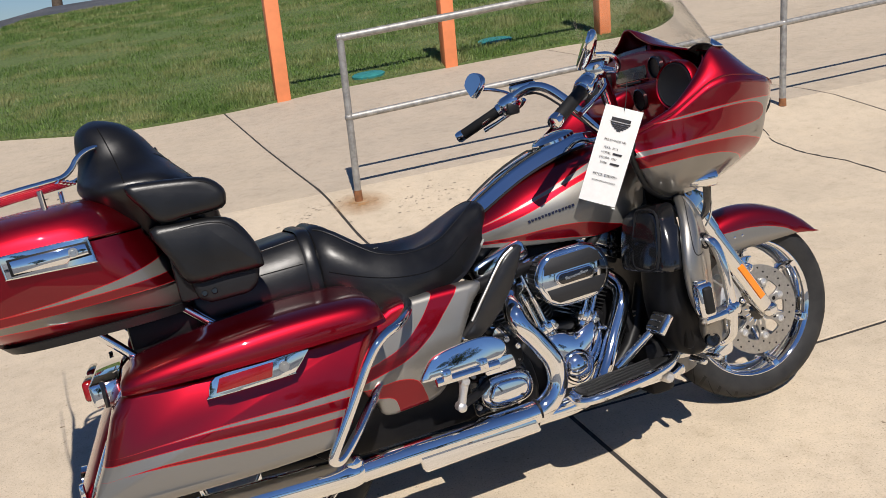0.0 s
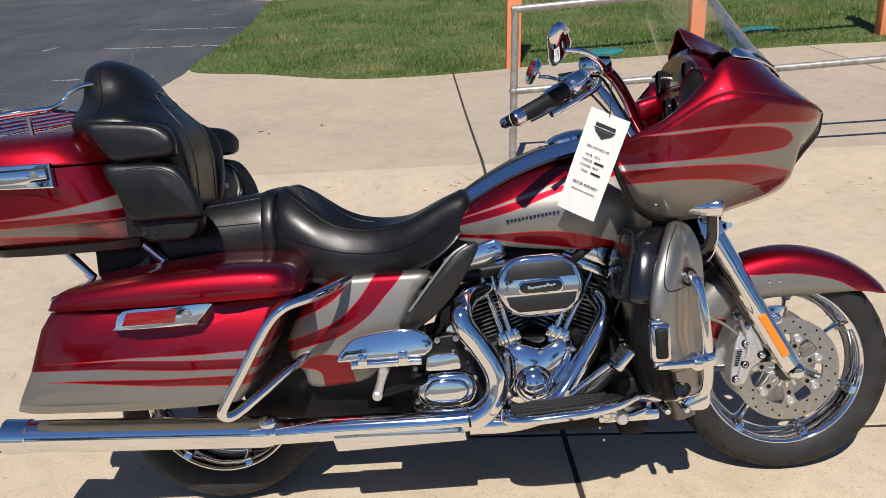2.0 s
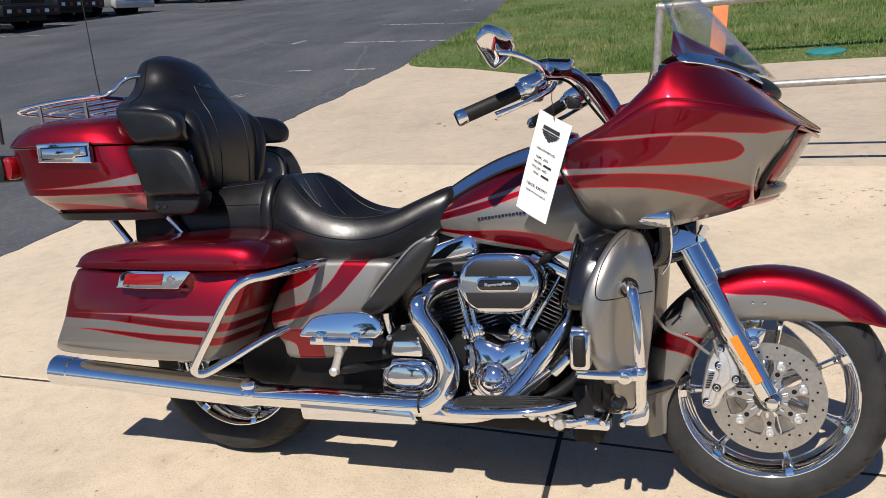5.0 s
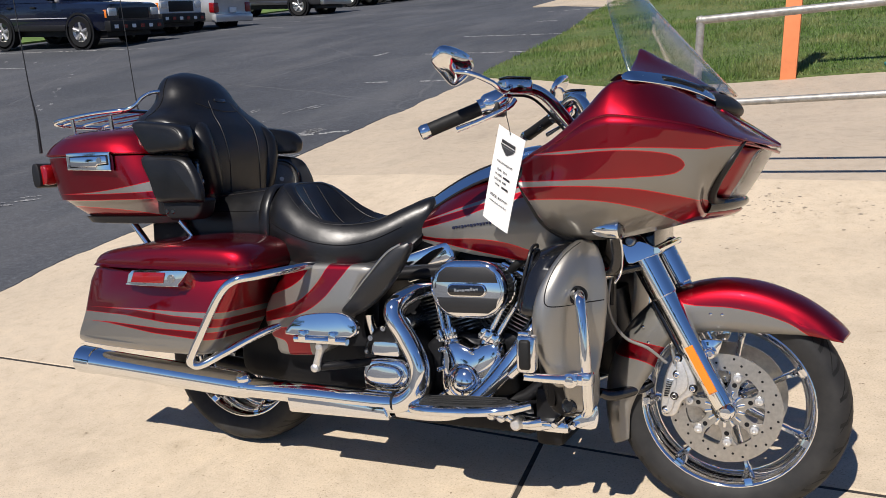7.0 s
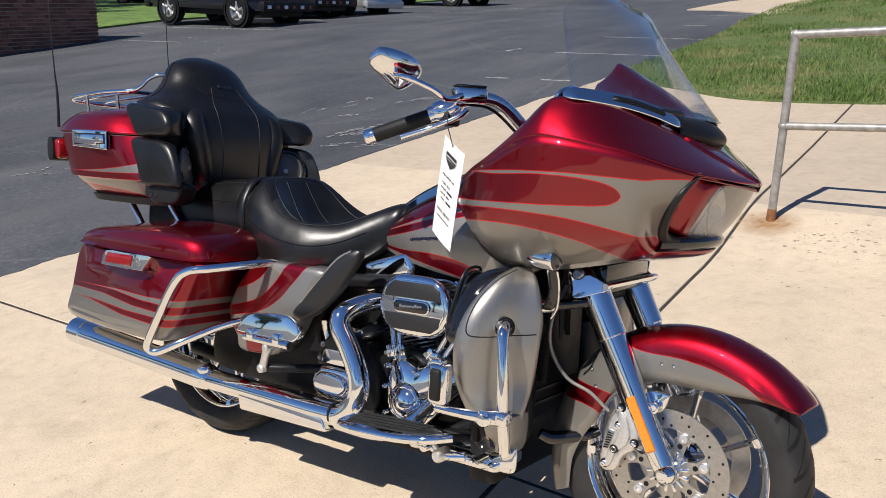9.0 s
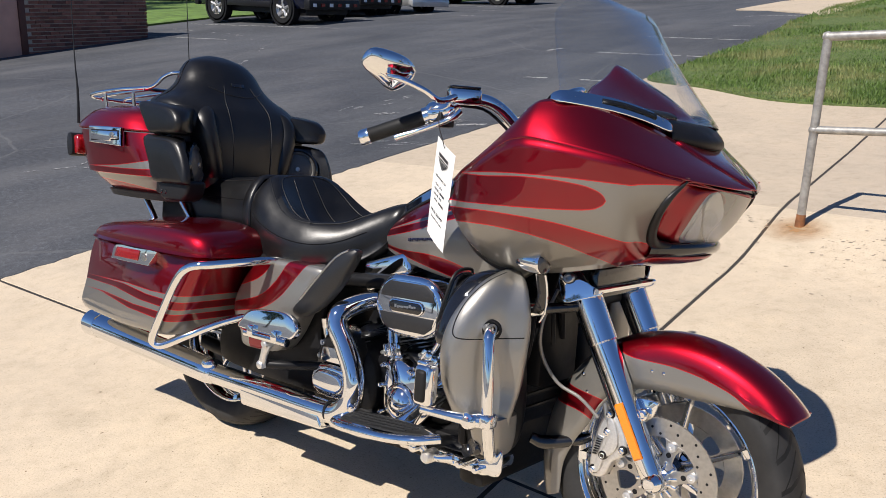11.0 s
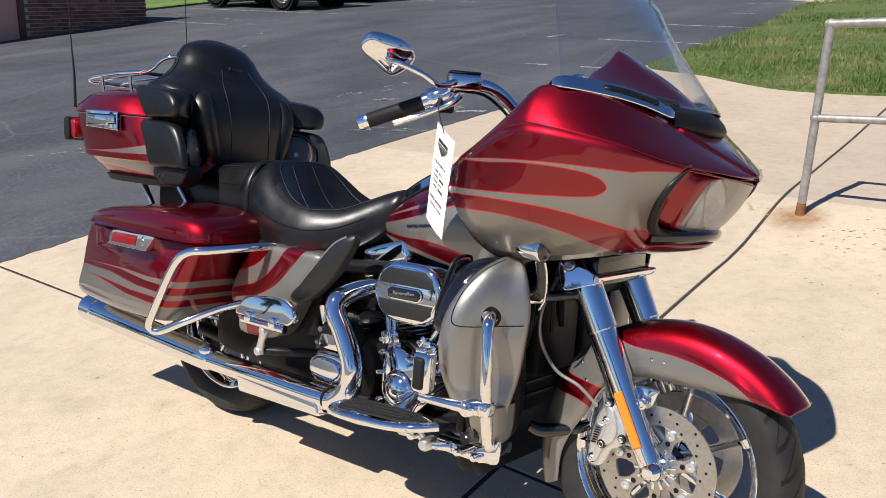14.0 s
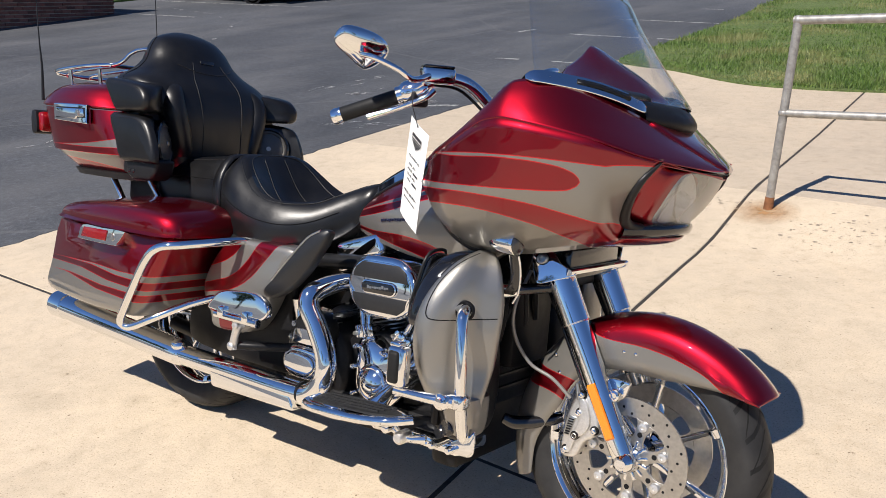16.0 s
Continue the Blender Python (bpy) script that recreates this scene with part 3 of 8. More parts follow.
# worn parking lines on the asphalt
def lot_line(x0, y0, x1, y1, w=0.1):
    random.seed(int(abs(x0 * 7 + y0 * 13)))
    own, d = bmesh.new(), Vector((x1 - x0, y1 - y0)).normalized()
    side, length, s = Vector((-d.y, d.x)) * w / 2, math.hypot(x1 - x0, y1 - y0), 0.0
    while s < length:
        e = min(length, s + random.uniform(0.25, 0.9))
        if random.random() < 0.78:
            q = [Vector((x0, y0)) + d * a + side * k * random.uniform(0.55, 1.0) for a, k in ((s, -1), (e, -1), (e, 1), (s, 1))]
            own.faces.new([own.verts.new((v.x, v.y, gz(v.x, v.y) + 0.004)) for v in q])
        s = e + random.uniform(0.0, 0.12)
    return part("parking_line", own, LINE_PAINT, None, "worn white parking line on the asphalt", 0, "road marking", "structure")


for line in ((-3.35, 5.12, -2.80, 5.45), (-4.25, 8.38, -3.02, 8.53), (-4.65, 11.16, -2.86, 11.26), (-4.9, 13.55, -2.85, 13.62), (-5.2, 16.1, -2.82, 16.0), (-5.2, 18.6, -2.85, 18.6), (-5.2, 21.1, -2.85, 21.1)):
    lot_line(*line)
for y in (11.06, 15.66, 18.4):
    lot_line(-5.53, y, -5.48, y + 0.4, 0.09)
for y in (10.3, 12.95, 15.6, 18.25, 20.9, 23.5):
    lot_line(-17.5, y - 0.3, -12.3, y)


# paint flecks and pale scuffs left on the asphalt
def scuffs():
    random.seed(23)
    own = bmesh.new()
    trails = (((-3.52, 4.46), (-3.52, 4.75), (-3.45, 5.02), (-3.28, 5.3), (-3.15, 5.4), 0.016, 26), ((-4.13, 5.38), (-4.0, 5.74), (-4.09, 6.42), (-3.97, 6.73), 0.012, 15), ((-3.27, 4.12), (-2.97, 4.3), (-2.82, 4.47), 0.012, 8), ((-4.68, 5.05), (-4.73, 5.69), (-4.63, 6.44), 0.009, 9),
              ((-5.11, 1.92), (-4.92, 2.24), (-4.52, 2.53), (-4.21, 2.72), 0.008, 9), ((-8.15, 6.24), (-11.63, 10.08), (-14.28, 11.13), (-16.63, 11.52), 0.014, 26), ((-5.02, 2.36), (-5.2, 2.72), (-5.5, 3.19), 0.009, 7))
    for trail in trails:
        pts = catmull([(x, y, 0) for x, y in trail[:-2]], 12)
        for _ in range(trail[-1]):
            i = random.randrange(len(pts) - 1)
            p, d = Vector(pts[i][:2]), (Vector(pts[i + 1][:2]) - Vector(pts[i][:2])).normalized()
            p += Vector((random.gauss(0, 0.06), random.gauss(0, 0.06)))
            n, w, l = Vector((-d.y, d.x)), trail[-2] * random.uniform(0.8, 3.2), random.uniform(0.05, 0.16)
            q = [p + d * l * math.cos(k * 0.785) * random.uniform(0.6, 1.1) + n * w * math.sin(k * 0.785) * random.uniform(0.5, 1.2) for k in range(8)]
            own.faces.new([own.verts.new((v.x, v.y, gz(v.x, v.y) + 0.007)) for v in q])
    tagged(part("paint_fleck", own, SCUFF, None, "pale paint flecks scattered on the asphalt", 0, "road marking"), kind="structure")


scuffs()


def debris(x, y, size, turn):
    own = prism([(math.cos(k * 0.9) * size * (1 + 0.4 * math.sin(3 * k)), math.sin(k * 0.9) * size * 0.5 * (1 + 0.4 * math.cos(2 * k))) for k in range(7)], 0.0, 0.004, 0.0, 1, "z")
    ob = part("debris", own, JOINT, None, "small dark scrap lying on the concrete", 0, "debris", group="scraps on the concrete")
    ob.matrix_world = Matrix.Translation((x, y, gz(x, y))) @ pose(0, 0, 0, math.degrees(math.atan(0.08)), -math.degrees(math.atan(0.08)), turn)


for x, y, size, turn in ((-0.954, 4.927, 0.020, 20), (-0.863, 4.821, 0.014, 80), (-0.444, 4.996, 0.022, 140)):
    debris(x, y, size, turn)

# ---- grass ----
LAWN = rounded([(-2.62, 8.8), (-2.2, 8.45), (-1.6, 8.12), (-0.6, 7.33), (0.13, 7.08), (0.9, 7.02), (1.9, 7.12), (3.2, 7.05), (4.5, 6.93), (5.1, 6.78), (5.7, 6.8), (6.2, 7.15), (6.6, 7.6), (6.95, 8.2),
                (7.3, 9.3), (7.6, 12.0), (7.8, 20.0), (7.6, 30.5), (2.0, 31.2), (-2.9, 30.8), (-3.5, 20.0), (-2.95, 14.0), (-2.78, 10.6), (-2.76, 9.4)], 4)


def inside_lawn(px, py):
    x, y = np.array([p[0] for p in LAWN]), np.array([p[1] for p in LAWN])
    x2, y2 = np.roll(x, -1), np.roll(y, -1)
    hit = np.zeros(len(px), bool)
    for a, b, c, d in zip(x, y, x2, y2):
        if b != d:
            hit ^= ((b > py) != (d > py)) & (px < (c - a) * (py - b) / (d - b) + a)
    return hit


own = bmesh.new()
rim = [own.verts.new((x, y, gz(x, y) + 0.02)) for x, y in LAWN]
foot = [own.verts.new((x, y, gz(x, y) - 0.12)) for x, y in LAWN]
for k in range(len(rim)):
    j = (k + 1) % len(rim)
    own.faces.new((rim[k], rim[j], foot[j], foot[k]))
bmesh.ops.triangle_fill(own, edges=[e for e in own.edges if e.verts[0] in rim and e.verts[1] in rim], use_beauty=True)
lawn = part("lawn", own, SOIL, None, "mown green lawn with dry patches beside the walk", 0, "lawn", "structure")


def grass_blades():
    rng = np.random.default_rng(5)
    px, py = rng.uniform(-3.6, 7.9, 460000), 6.75 + 24.3 * rng.random(460000) ** 2.0
    keep = inside_lawn(px, py)
    px, py = px[keep][:230000], py[keep][:230000]
    n = len(px)
    base = np.array([gz(a, b) for a, b in zip(px, py)]) + 0.015
    far = 1.0 + (py - 7.0) * 0.10
    h = rng.uniform(0.025, 0.075, n) * (0.8 + 0.4 * np.sin(px * 2.1) * np.cos(py * 1.7)) * far ** 0.4
    w = rng.uniform(0.003, 0.006, n) * far
    a, lean, b = rng.uniform(0, 6.283, n), rng.uniform(0.0, 0.9, n), rng.uniform(0, 6.283, n)
    co = np.empty((n, 3, 3))
    co[:, 0] = np.stack([px - w * np.cos(a), py - w * np.sin(a), base], 1)
    co[:, 1] = np.stack([px + w * np.cos(a), py + w * np.sin(a), base], 1)
    co[:, 2] = np.stack([px + h * lean * np.cos(b), py + h * lean * np.sin(b), base + h], 1)
    me = bpy.data.meshes.new("grass")
    me.vertices.add(n * 3)
    me.vertices.foreach_set("co", co.ravel())
    me.loops.add(n * 3)
    me.loops.foreach_set("vertex_index", np.arange(n * 3, dtype=np.int32))
    me.polygons.add(n)
    me.polygons.foreach_set("loop_start", np.arange(0, n * 3, 3, dtype=np.int32))
    me.update(calc_edges=True)
    me.materials.append(BLADES)
    return tagged(new("grass", me), "short green grass blades with dry straw patches", "grass", kind="stuff")


grass_blades()


# ---- handrail, orange posts, covers in the lawn ----
def handrail():
    rail = tagged(new("handrail"), "weathered grey galvanised pipe handrail with rusted post foot", "handrail")
    posts = [(1.04, 3.0), (4.16, 2.75), (7.28, 2.5)]
    rail.location = (1.04, 3.0, -0.04 + 0.08 * 4.04)
    off = Vector(rail.location)

    def at(x, y, up):
        return Vector((x, y, -0.04 + 0.08 * (x + y) + up)) - off
    for k, (x, y) in enumerate(posts):
        part("post", tube([at(x, y, -0.02), at(x, y, 0.5), at(x, y, 1.03 + 0.02 * (x - 1.04))], 0.023, 16, 2), GALV, rail)
        part("rusted_foot", lathe([(0.0, 0.0), (0.027, 0.0), (0.026, 0.03), (0.0245, 0.055 if k else 0.07), (0.0, 0.075)], at(x, y, gz(x, y) + 0.04 - 0.08 * (x + y) - 0.004), "z", 20), RUST, rail, "rusted post foot")
    x1, y1 = 9.5, 2.32
    part("top_bar", tube([at(1.02, 3.0, 1.03), at(4.16, 2.75, 1.09), at(x1, y1, 1.2)], 0.023, 16, 3), GALV, rail)
    part("middle_bar", tube([at(1.04, 3.0, 0.545), at(4.16, 2.75, 0.605), at(x1, y1, 0.715)], 0.021, 16, 3), GALV, rail)
    for x, y in posts:
        for up in (1.03, 0.545):
            part("weld", ball(at(x, y, up + 0.0195 * (x - 1.04)), 0.03, 0.027, 0.027, u=12, v=8), GALV, rail)
    x, y = posts[1]
    patch = lathe([(0.0, 0.022), (0.03, 0.02), (0.06, 0.010), (0.10, -0.004)], at(x, y, 0.0), "z", 18)
    for v in patch.verts:
        a = math.atan2(v.co.y - at(x, y, 0).y, v.co.x - at(x, y, 0).x)
        v.co += (v.co - at(x, y, 0)) * (0.3 * math.sin(3 * a) + 0.2 * math.sin(5 * a + 1)) * Vector((1, 1, 0)).length * 0.5
    part("patch_mortar", patch, CONCRETE, rail, "rough concrete patch round the post")


handrail()


def orange_post(x, y):
    own = block(-0.075, 0.075, -0.075, 0.075, -0.05, 1.9, 0.008)
    ob = part("post", own, ORANGE, None, "square orange-painted wooden post at the lawn's edge", 30, "post", group="orange posts")
    ob.location = (x, y, gz(x, y))
    return ob


for x in (1.33, 3.26, 5.25):
    orange_post(x, 7.1)
fence_rail = part("orange_crossbar", block(1.33, 5.25, 7.05, 7.15, 0, 0.09, 0.006), ORANGE, None, "orange-painted crossbar between the posts", 30, "crossbar")
fence_rail.matrix_world = Matrix.Translation((0, 0, gz(1.33, 7.1) + 1.18)) @ Matrix(((1, 0, 0, 0), (0, 1, 0, 0), (0.08, 0, 1, -0.106), (0, 0, 0, 1)))


def valve_cover(x, y, r):
    own = lathe([(0.0, 0.035), (r * 0.9, 0.035), (r, 0.025), (r, -0.02)], (0, 0, 0), "z", 28)
    block(-0.03, 0.03, -0.008, 0.008, 0.034, 0.042, 0.002, own)
    ob = part("valve_cover", own, TEAL, None, "round teal plastic valve cover in the lawn", 30, "valve cover", group="valve covers")
    ob.matrix_world = Matrix.Translation((x, y, gz(x, y) + 0.02)) @ pose(0, 0, 0, 4.6, -4.6, 0)


valve_cover(2.38, 7.40, 0.19)
valve_cover(4.25, 8.05, 0.22)


# ---- the motorcycle, in its own frame: x ahead, y to its left, z up, origin on the ground below the rear axle ----
bike = tagged(new("touring_motorcycle"), "dark red and silver touring motorcycle leaning on its side stand", "motorcycle")
bike.matrix_world = Matrix.Translation((0, -0.055, gz(0, -0.055))) @ pose(0, 0, 0, 0, -4.6, 0) @ pose(0, 0, 0, -9.7, 0, 0)
STEER = Matrix.Translation((1.33, 0, 0.74)) @ Matrix.Rotation(radians(-1.0), 4, Vector((-0.237, 0, 0.442)).normalized()) @ Matrix.Translation((-1.33, 0, -0.74))
FRONT, REAR, ARC = Vector((1.636, 0, 0.277)), Vector((0.0, 0, 0.312)), Vector((1.643, 0, 0.292))


GROOVE = plain("tread_groove", (0.003, 0.003, 0.003), 0.9)


def tyre_material(name, c):
    mat, tree, b = material(name)
    tc = tree.nodes.new("ShaderNodeTexCoord")
    sep = tree.nodes.new("ShaderNodeSeparateXYZ")
    tree.links.new(tc.outputs["Object"], sep.inputs[0])
    dx, dz = math_node(tree, "SUBTRACT", sep.outputs["X"], c[0]), math_node(tree, "SUBTRACT", sep.outputs["Z"], c[2])
    ang = math_node(tree, "ARCTAN2", dz, dx)
    y = math_node(tree, "ABSOLUTE", sep.outputs["Y"])
    wave = math_node(tree, "SINE", math_node(tree, "ADD", math_node(tree, "MULTIPLY", ang, 26.0), math_node(tree, "MULTIPLY", y, 60.0)))
    groove = math_node(tree, "GREATER_THAN", wave, 0.86)
    tread = math_node(tree, "MULTIPLY", groove, math_node(tree, "GREATER_THAN", math_node(tree, "ADD", math_node(tree, "POWER", math_node(tree, "ADD", math_node(tree, "MULTIPLY", dx, dx), math_node(tree, "MULTIPLY", dz, dz)), 0.5), 0.0), c[3]))
    dust = noise_out(tree, 18, 4)
    col = ramp(tree, dust, [(0.3, (0.014, 0.014, 0.0145)), (0.75, (0.030, 0.029, 0.028))])
    tree.links.new(mix_colour(tree, tread, col, (0.006, 0.006, 0.006)), b.inputs["Base Color"])
    b.inputs["Roughness"].default_value = 0.6
    b.inputs["Specular IOR Level"].default_value = 0.3
    bump(tree, b, math_node(tree, "ADD", math_node(tree, "MULTIPLY", tread, -3.0), math_node(tree, "MULTIPLY", dust, 0.2)), 0.6, 0.002)
    return mat


def wheel(name, c, R, width, rim, spokes, m, label):
    w = tagged(new(name), label)
    w.parent = bike
    h = width / 2
    prof = [(rim - 0.012, -h * 0.72), (rim + 0.004, -h * 0.86), (rim + (R - rim) * 0.45, -h), (R - 0.028, -h * 0.93), (R - 0.012, -h * 0.72), (R - 0.003, -h * 0.4), (R, 0)]
    prof = prof + [(r, -y) for r, y in prof[-2::-1]]
    part("tyre", moved(lathe(prof, c, "y", 72), m), tyre_material(name + "_tyre", (c[0], 0, c[2], R - 0.03)), w, "black treaded tyre")
    half = prof[:7]
    grooves = bmesh.new()
    for k in range(22):
        for side in (-1, 1):
            a0, strip = 2 * math.pi * (k + (0.5 if side > 0 else 0.0)) / 22, []
            for v in np.linspace(0.06, 0.93, 9):
                at = 6 - v * 3.4
                i = min(5, int(at))
                r = half[i][0] + (half[i + 1][0] - half[i][0]) * (at - i) + 0.0007
                y = half[i][1] + (half[i + 1][1] - half[i][1]) * (at - i)
                wide = 0.012 * math.sin(math.pi * min(1.0, 0.12 + v * 0.9)) ** 0.5
                ang = a0 - 0.36 * v ** 1.4
                strip.append([(c[0] + r * math.cos(ang + e * wide), c[1] + side * y, c[2] + r * math.sin(ang + e * wide)) for e in (-1, 1)])
            grid_mesh(strip, bm=grooves)
    tagged(part("tread_groove", moved(grooves, m), GROOVE, w, smooth=0), kind="stuff")
    b = h * 0.80
    ring = [(rim - 0.006, -b), (rim + 0.002, -b + 0.002), (rim + 0.002, -b + 0.008), (rim - 0.012, -b + 0.014), (rim - 0.020, -b + 0.02), (rim - 0.024, 0)]
    inner = [(rim - 0.030, -b + 0.034), (rim - 0.020, -b + 0.016), (rim - 0.013, -b + 0.004)]
    prof = inner + ring + [(r, -y) for r, y in ring[-2::-1]] + [(r, -y) for r, y in inner[::-1]] + [(rim - 0.036, 0)]
    part("rim", moved(lathe(prof, c, "y", 64, closed=True), m), CHROME, w, "chrome rim")
    part("hub", moved(lathe([(0.0, -0.07), (0.035, -0.07), (0.042, -0.06), (0.042, -0.03), (0.03, -0.02), (0.03, 0.02), (0.042, 0.03), (0.042, 0.06), (0.035, 0.07), (0.0, 0.07)], c, "y", 28), m), CHROME, w)
    sp = bmesh.new()
    rows = []
    for r, a, d in ((0.035, 0.014, 0.022), (0.09, 0.009, 0.018), (rim * 0.75, 0.008, 0.016), (rim - 0.045, 0.010, 0.022), (rim - 0.034, 0.012, 0.030), (rim - 0.026, 0.020, h * 0.74), (rim - 0.004, 0.022, h * 0.82), (rim + 0.001, 0.018, h * 0.80)):
        rows.append([(q[0], q[1], r) for q in oval(0, 0, a, d, 3.0, 10)])
    skin(rows, 2, 1, True, True, sp)
    for k in range(spokes):
        s = sp.copy() if k < spokes - 1 else sp
        ob = part("spoke", moved(s, m @ Matrix.Translation(c) @ Matrix.Rotation(2 * math.pi * k / spokes + 0.18, 4, "Y")), CHROME, w)
    return w


front_wheel = wheel("front_wheel", FRONT, 0.316, 0.135, 0.236, 7, STEER, "front wheel with chrome spokes and black tyre")
rear_wheel = wheel("rear_wheel", REAR, 0.315, 0.185, 0.226, 7, Matrix.Identity(4), "rear wheel with chrome rim and wide black tyre")


def brake_disc(side):
    y = 0.082 * side
    own = lathe([(0.104, y - 0.0028), (0.150, y - 0.0028), (0.150, y + 0.0028), (0.102, y + 0.0028)], FRONT, "y", 72, closed=True)
    disc = part("brake_disc", moved(own, STEER), DISC_STEEL, front_wheel, "drilled steel brake disc")
    holes = bmesh.new()
    for k in range(36):
        a = 2 * math.pi * k / 36
        r = (0.112, 0.126, 0.139)[k % 3]
        lathe([(0.0, y + 0.0034 * side), (0.0034, y + 0.0034 * side), (0.0034, y)], FRONT + Vector((r * math.cos(a), 0, r * math.sin(a))), "y", 8, holes)
    tagged(part("drilling", moved(holes, STEER), BLACK_METAL, disc), kind="stuff")
    arms = [2 * math.pi * k / 7 + 0.3 for k in range(7)]
    outline = []
    for a in arms:
        for da, r in ((-0.42, 0.050), (-0.26, 0.058), (-0.17, 0.078), (-0.20, 0.094), (-0.26, 0.106), (0.26, 0.106), (0.20, 0.094), (0.17, 0.078), (0.26, 0.058), (0.42, 0.050)):
            outline.append((FRONT.x + r * math.cos(a + da), FRONT.z + r * math.sin(a + da)))
    carrier = part("carrier", moved(prism(outline, y - 0.0035, y + 0.0035, 0.001, 1), STEER), DISC_STEEL, disc)
    for a in arms:
        p = FRONT + Vector((0.070 * math.cos(a), 0, 0.070 * math.sin(a)))
        part("window", moved(lathe([(0.0, y + 0.0042 * side), (0.0065, y + 0.0042 * side), (0.0072, y)], p, "y", 14), STEER), BLACK_METAL, carrier)
        p = FRONT + Vector((0.093 * math.cos(a), 0, 0.093 * math.sin(a)))
        part("rivet", moved(lathe([(0.0, y + 0.010 * side), (0.0035, y + 0.010 * side), (0.0045, y + 0.013 * side), (0.0105, y + 0.012 * side), (0.0125, y + 0.009 * side), (0.0130, y)], p, "y", 18), STEER), CAST, disc)
    hub = part("disc_hub", moved(lathe([(0.0, y + side * 0.012), (0.026, y + side * 0.012), (0.036, y + side * 0.004), (0.040, y - side * 0.02), (0.046, y - side * 0.06)], FRONT, "y", 28), STEER), BLACK_GLOSS, disc)
    for k in range(14):
        a = 2 * math.pi * (k + 0.5) / 14
        m = STEER @ Matrix.Translation((FRONT.x, y, FRONT.z)) @ Matrix.Rotation(a, 4, "Y")
        part("hub_fin", moved(block(0.026, 0.054, -0.010, 0.010, -0.0045, 0.0045, 0.003, m=Matrix.Translation((0, side * -0.004, 0))), m), CHROME, hub)


brake_disc(-1)
brake_disc(1)


def caliper(side):
    y = side * 0.085
    body = rounded([(1.502, 0.408), (1.512, 0.426), (1.530, 0.424), (1.543, 0.402), (1.566, 0.350), (1.557, 0.314), (1.530, 0.294), (1.514, 0.257), (1.492, 0.246), (1.472, 0.252), (1.470, 0.293), (1.480, 0.353), (1.492, 0.389)], 3)
    c = part("brake_caliper", moved(prism(body, y - 0.030, y + 0.032, 0.009, 4), STEER), CAST, bike, "silver cast brake caliper")
    # raised bridge across the casting, and the ribbed dull panel behind it
    ridge = rounded([(1.514, 0.405), (1.532, 0.398), (1.546, 0.352), (1.536, 0.322), (1.512, 0.300), (1.500, 0.266), (1.486, 0.262), (1.494, 0.300), (1.512, 0.335), (1.516, 0.370)], 3)
    part("bridge", moved(prism(ridge, y + side * 0.028, y + side * 0.039, 0.004, 3), STEER), CAST, c)
    panel = part("ribbed_panel", moved(prism([(1.478, 0.302), (1.490, 0.304), (1.505, 0.352), (1.487, 0.356)], y + side * 0.030, y + side * 0.0335, 0.001), STEER), STEEL, c, "ribbed dull panel")
    for k in range(7):
        z = 0.308 + 0.0065 * k
        part("rib", moved(block(1.480 + 0.0015 * k, 1.491 + 0.002 * k, y + side * 0.035 - 0.0018, y + side * 0.035 + 0.0018, z - 0.0014, z + 0.0014), STEER), BLACK_METAL, panel)
    for x, z in ((1.518, 0.414), (1.515, 0.368), (1.484, 0.266), (1.558, 0.332)):
        bolt = part("bolt", moved(lathe([(0.0, y + side * 0.040), (0.0035, y + side * 0.040), (0.0045, y + side * 0.043), (0.0075, y + side * 0.042), (0.0085, y + side * 0.036), (0.0085, y + side * 0.028)], (x, 0, z), "y", 14), STEER), CHROME, c)
        part("bolt_seat", moved(lathe([(0.0085, y + side * 0.034), (0.0105, y + side * 0.035), (0.012, y + side * 0.030)], (x, 0, z), "y", 14), STEER), BLACK_METAL, bolt)
    badge = part("badge", moved(lathe([(0.0, y + side * 0.042), (0.009, y + side * 0.042), (0.0115, y + side * 0.039), (0.0115, y + side * 0.03)], (1.509, 0, 0.309), "y", 20), STEER), BLACK_GLOSS, c, "round black badge")
    part("badge_ring", moved(lathe([(0.005, y + side * 0.0422), (0.006, y + side * 0.0428), (0.007, y + side * 0.0422)], (1.509, 0, 0.309), "y", 18), STEER), STEEL, badge)
    part("hose_fitting", moved(rod(Vector((1.502, y + side * 0.036, 0.440)), Vector((1.512, y + side * 0.036, 0.400)), 0.006, 12), STEER), STEEL, c)


caliper(-1)
caliper(1)


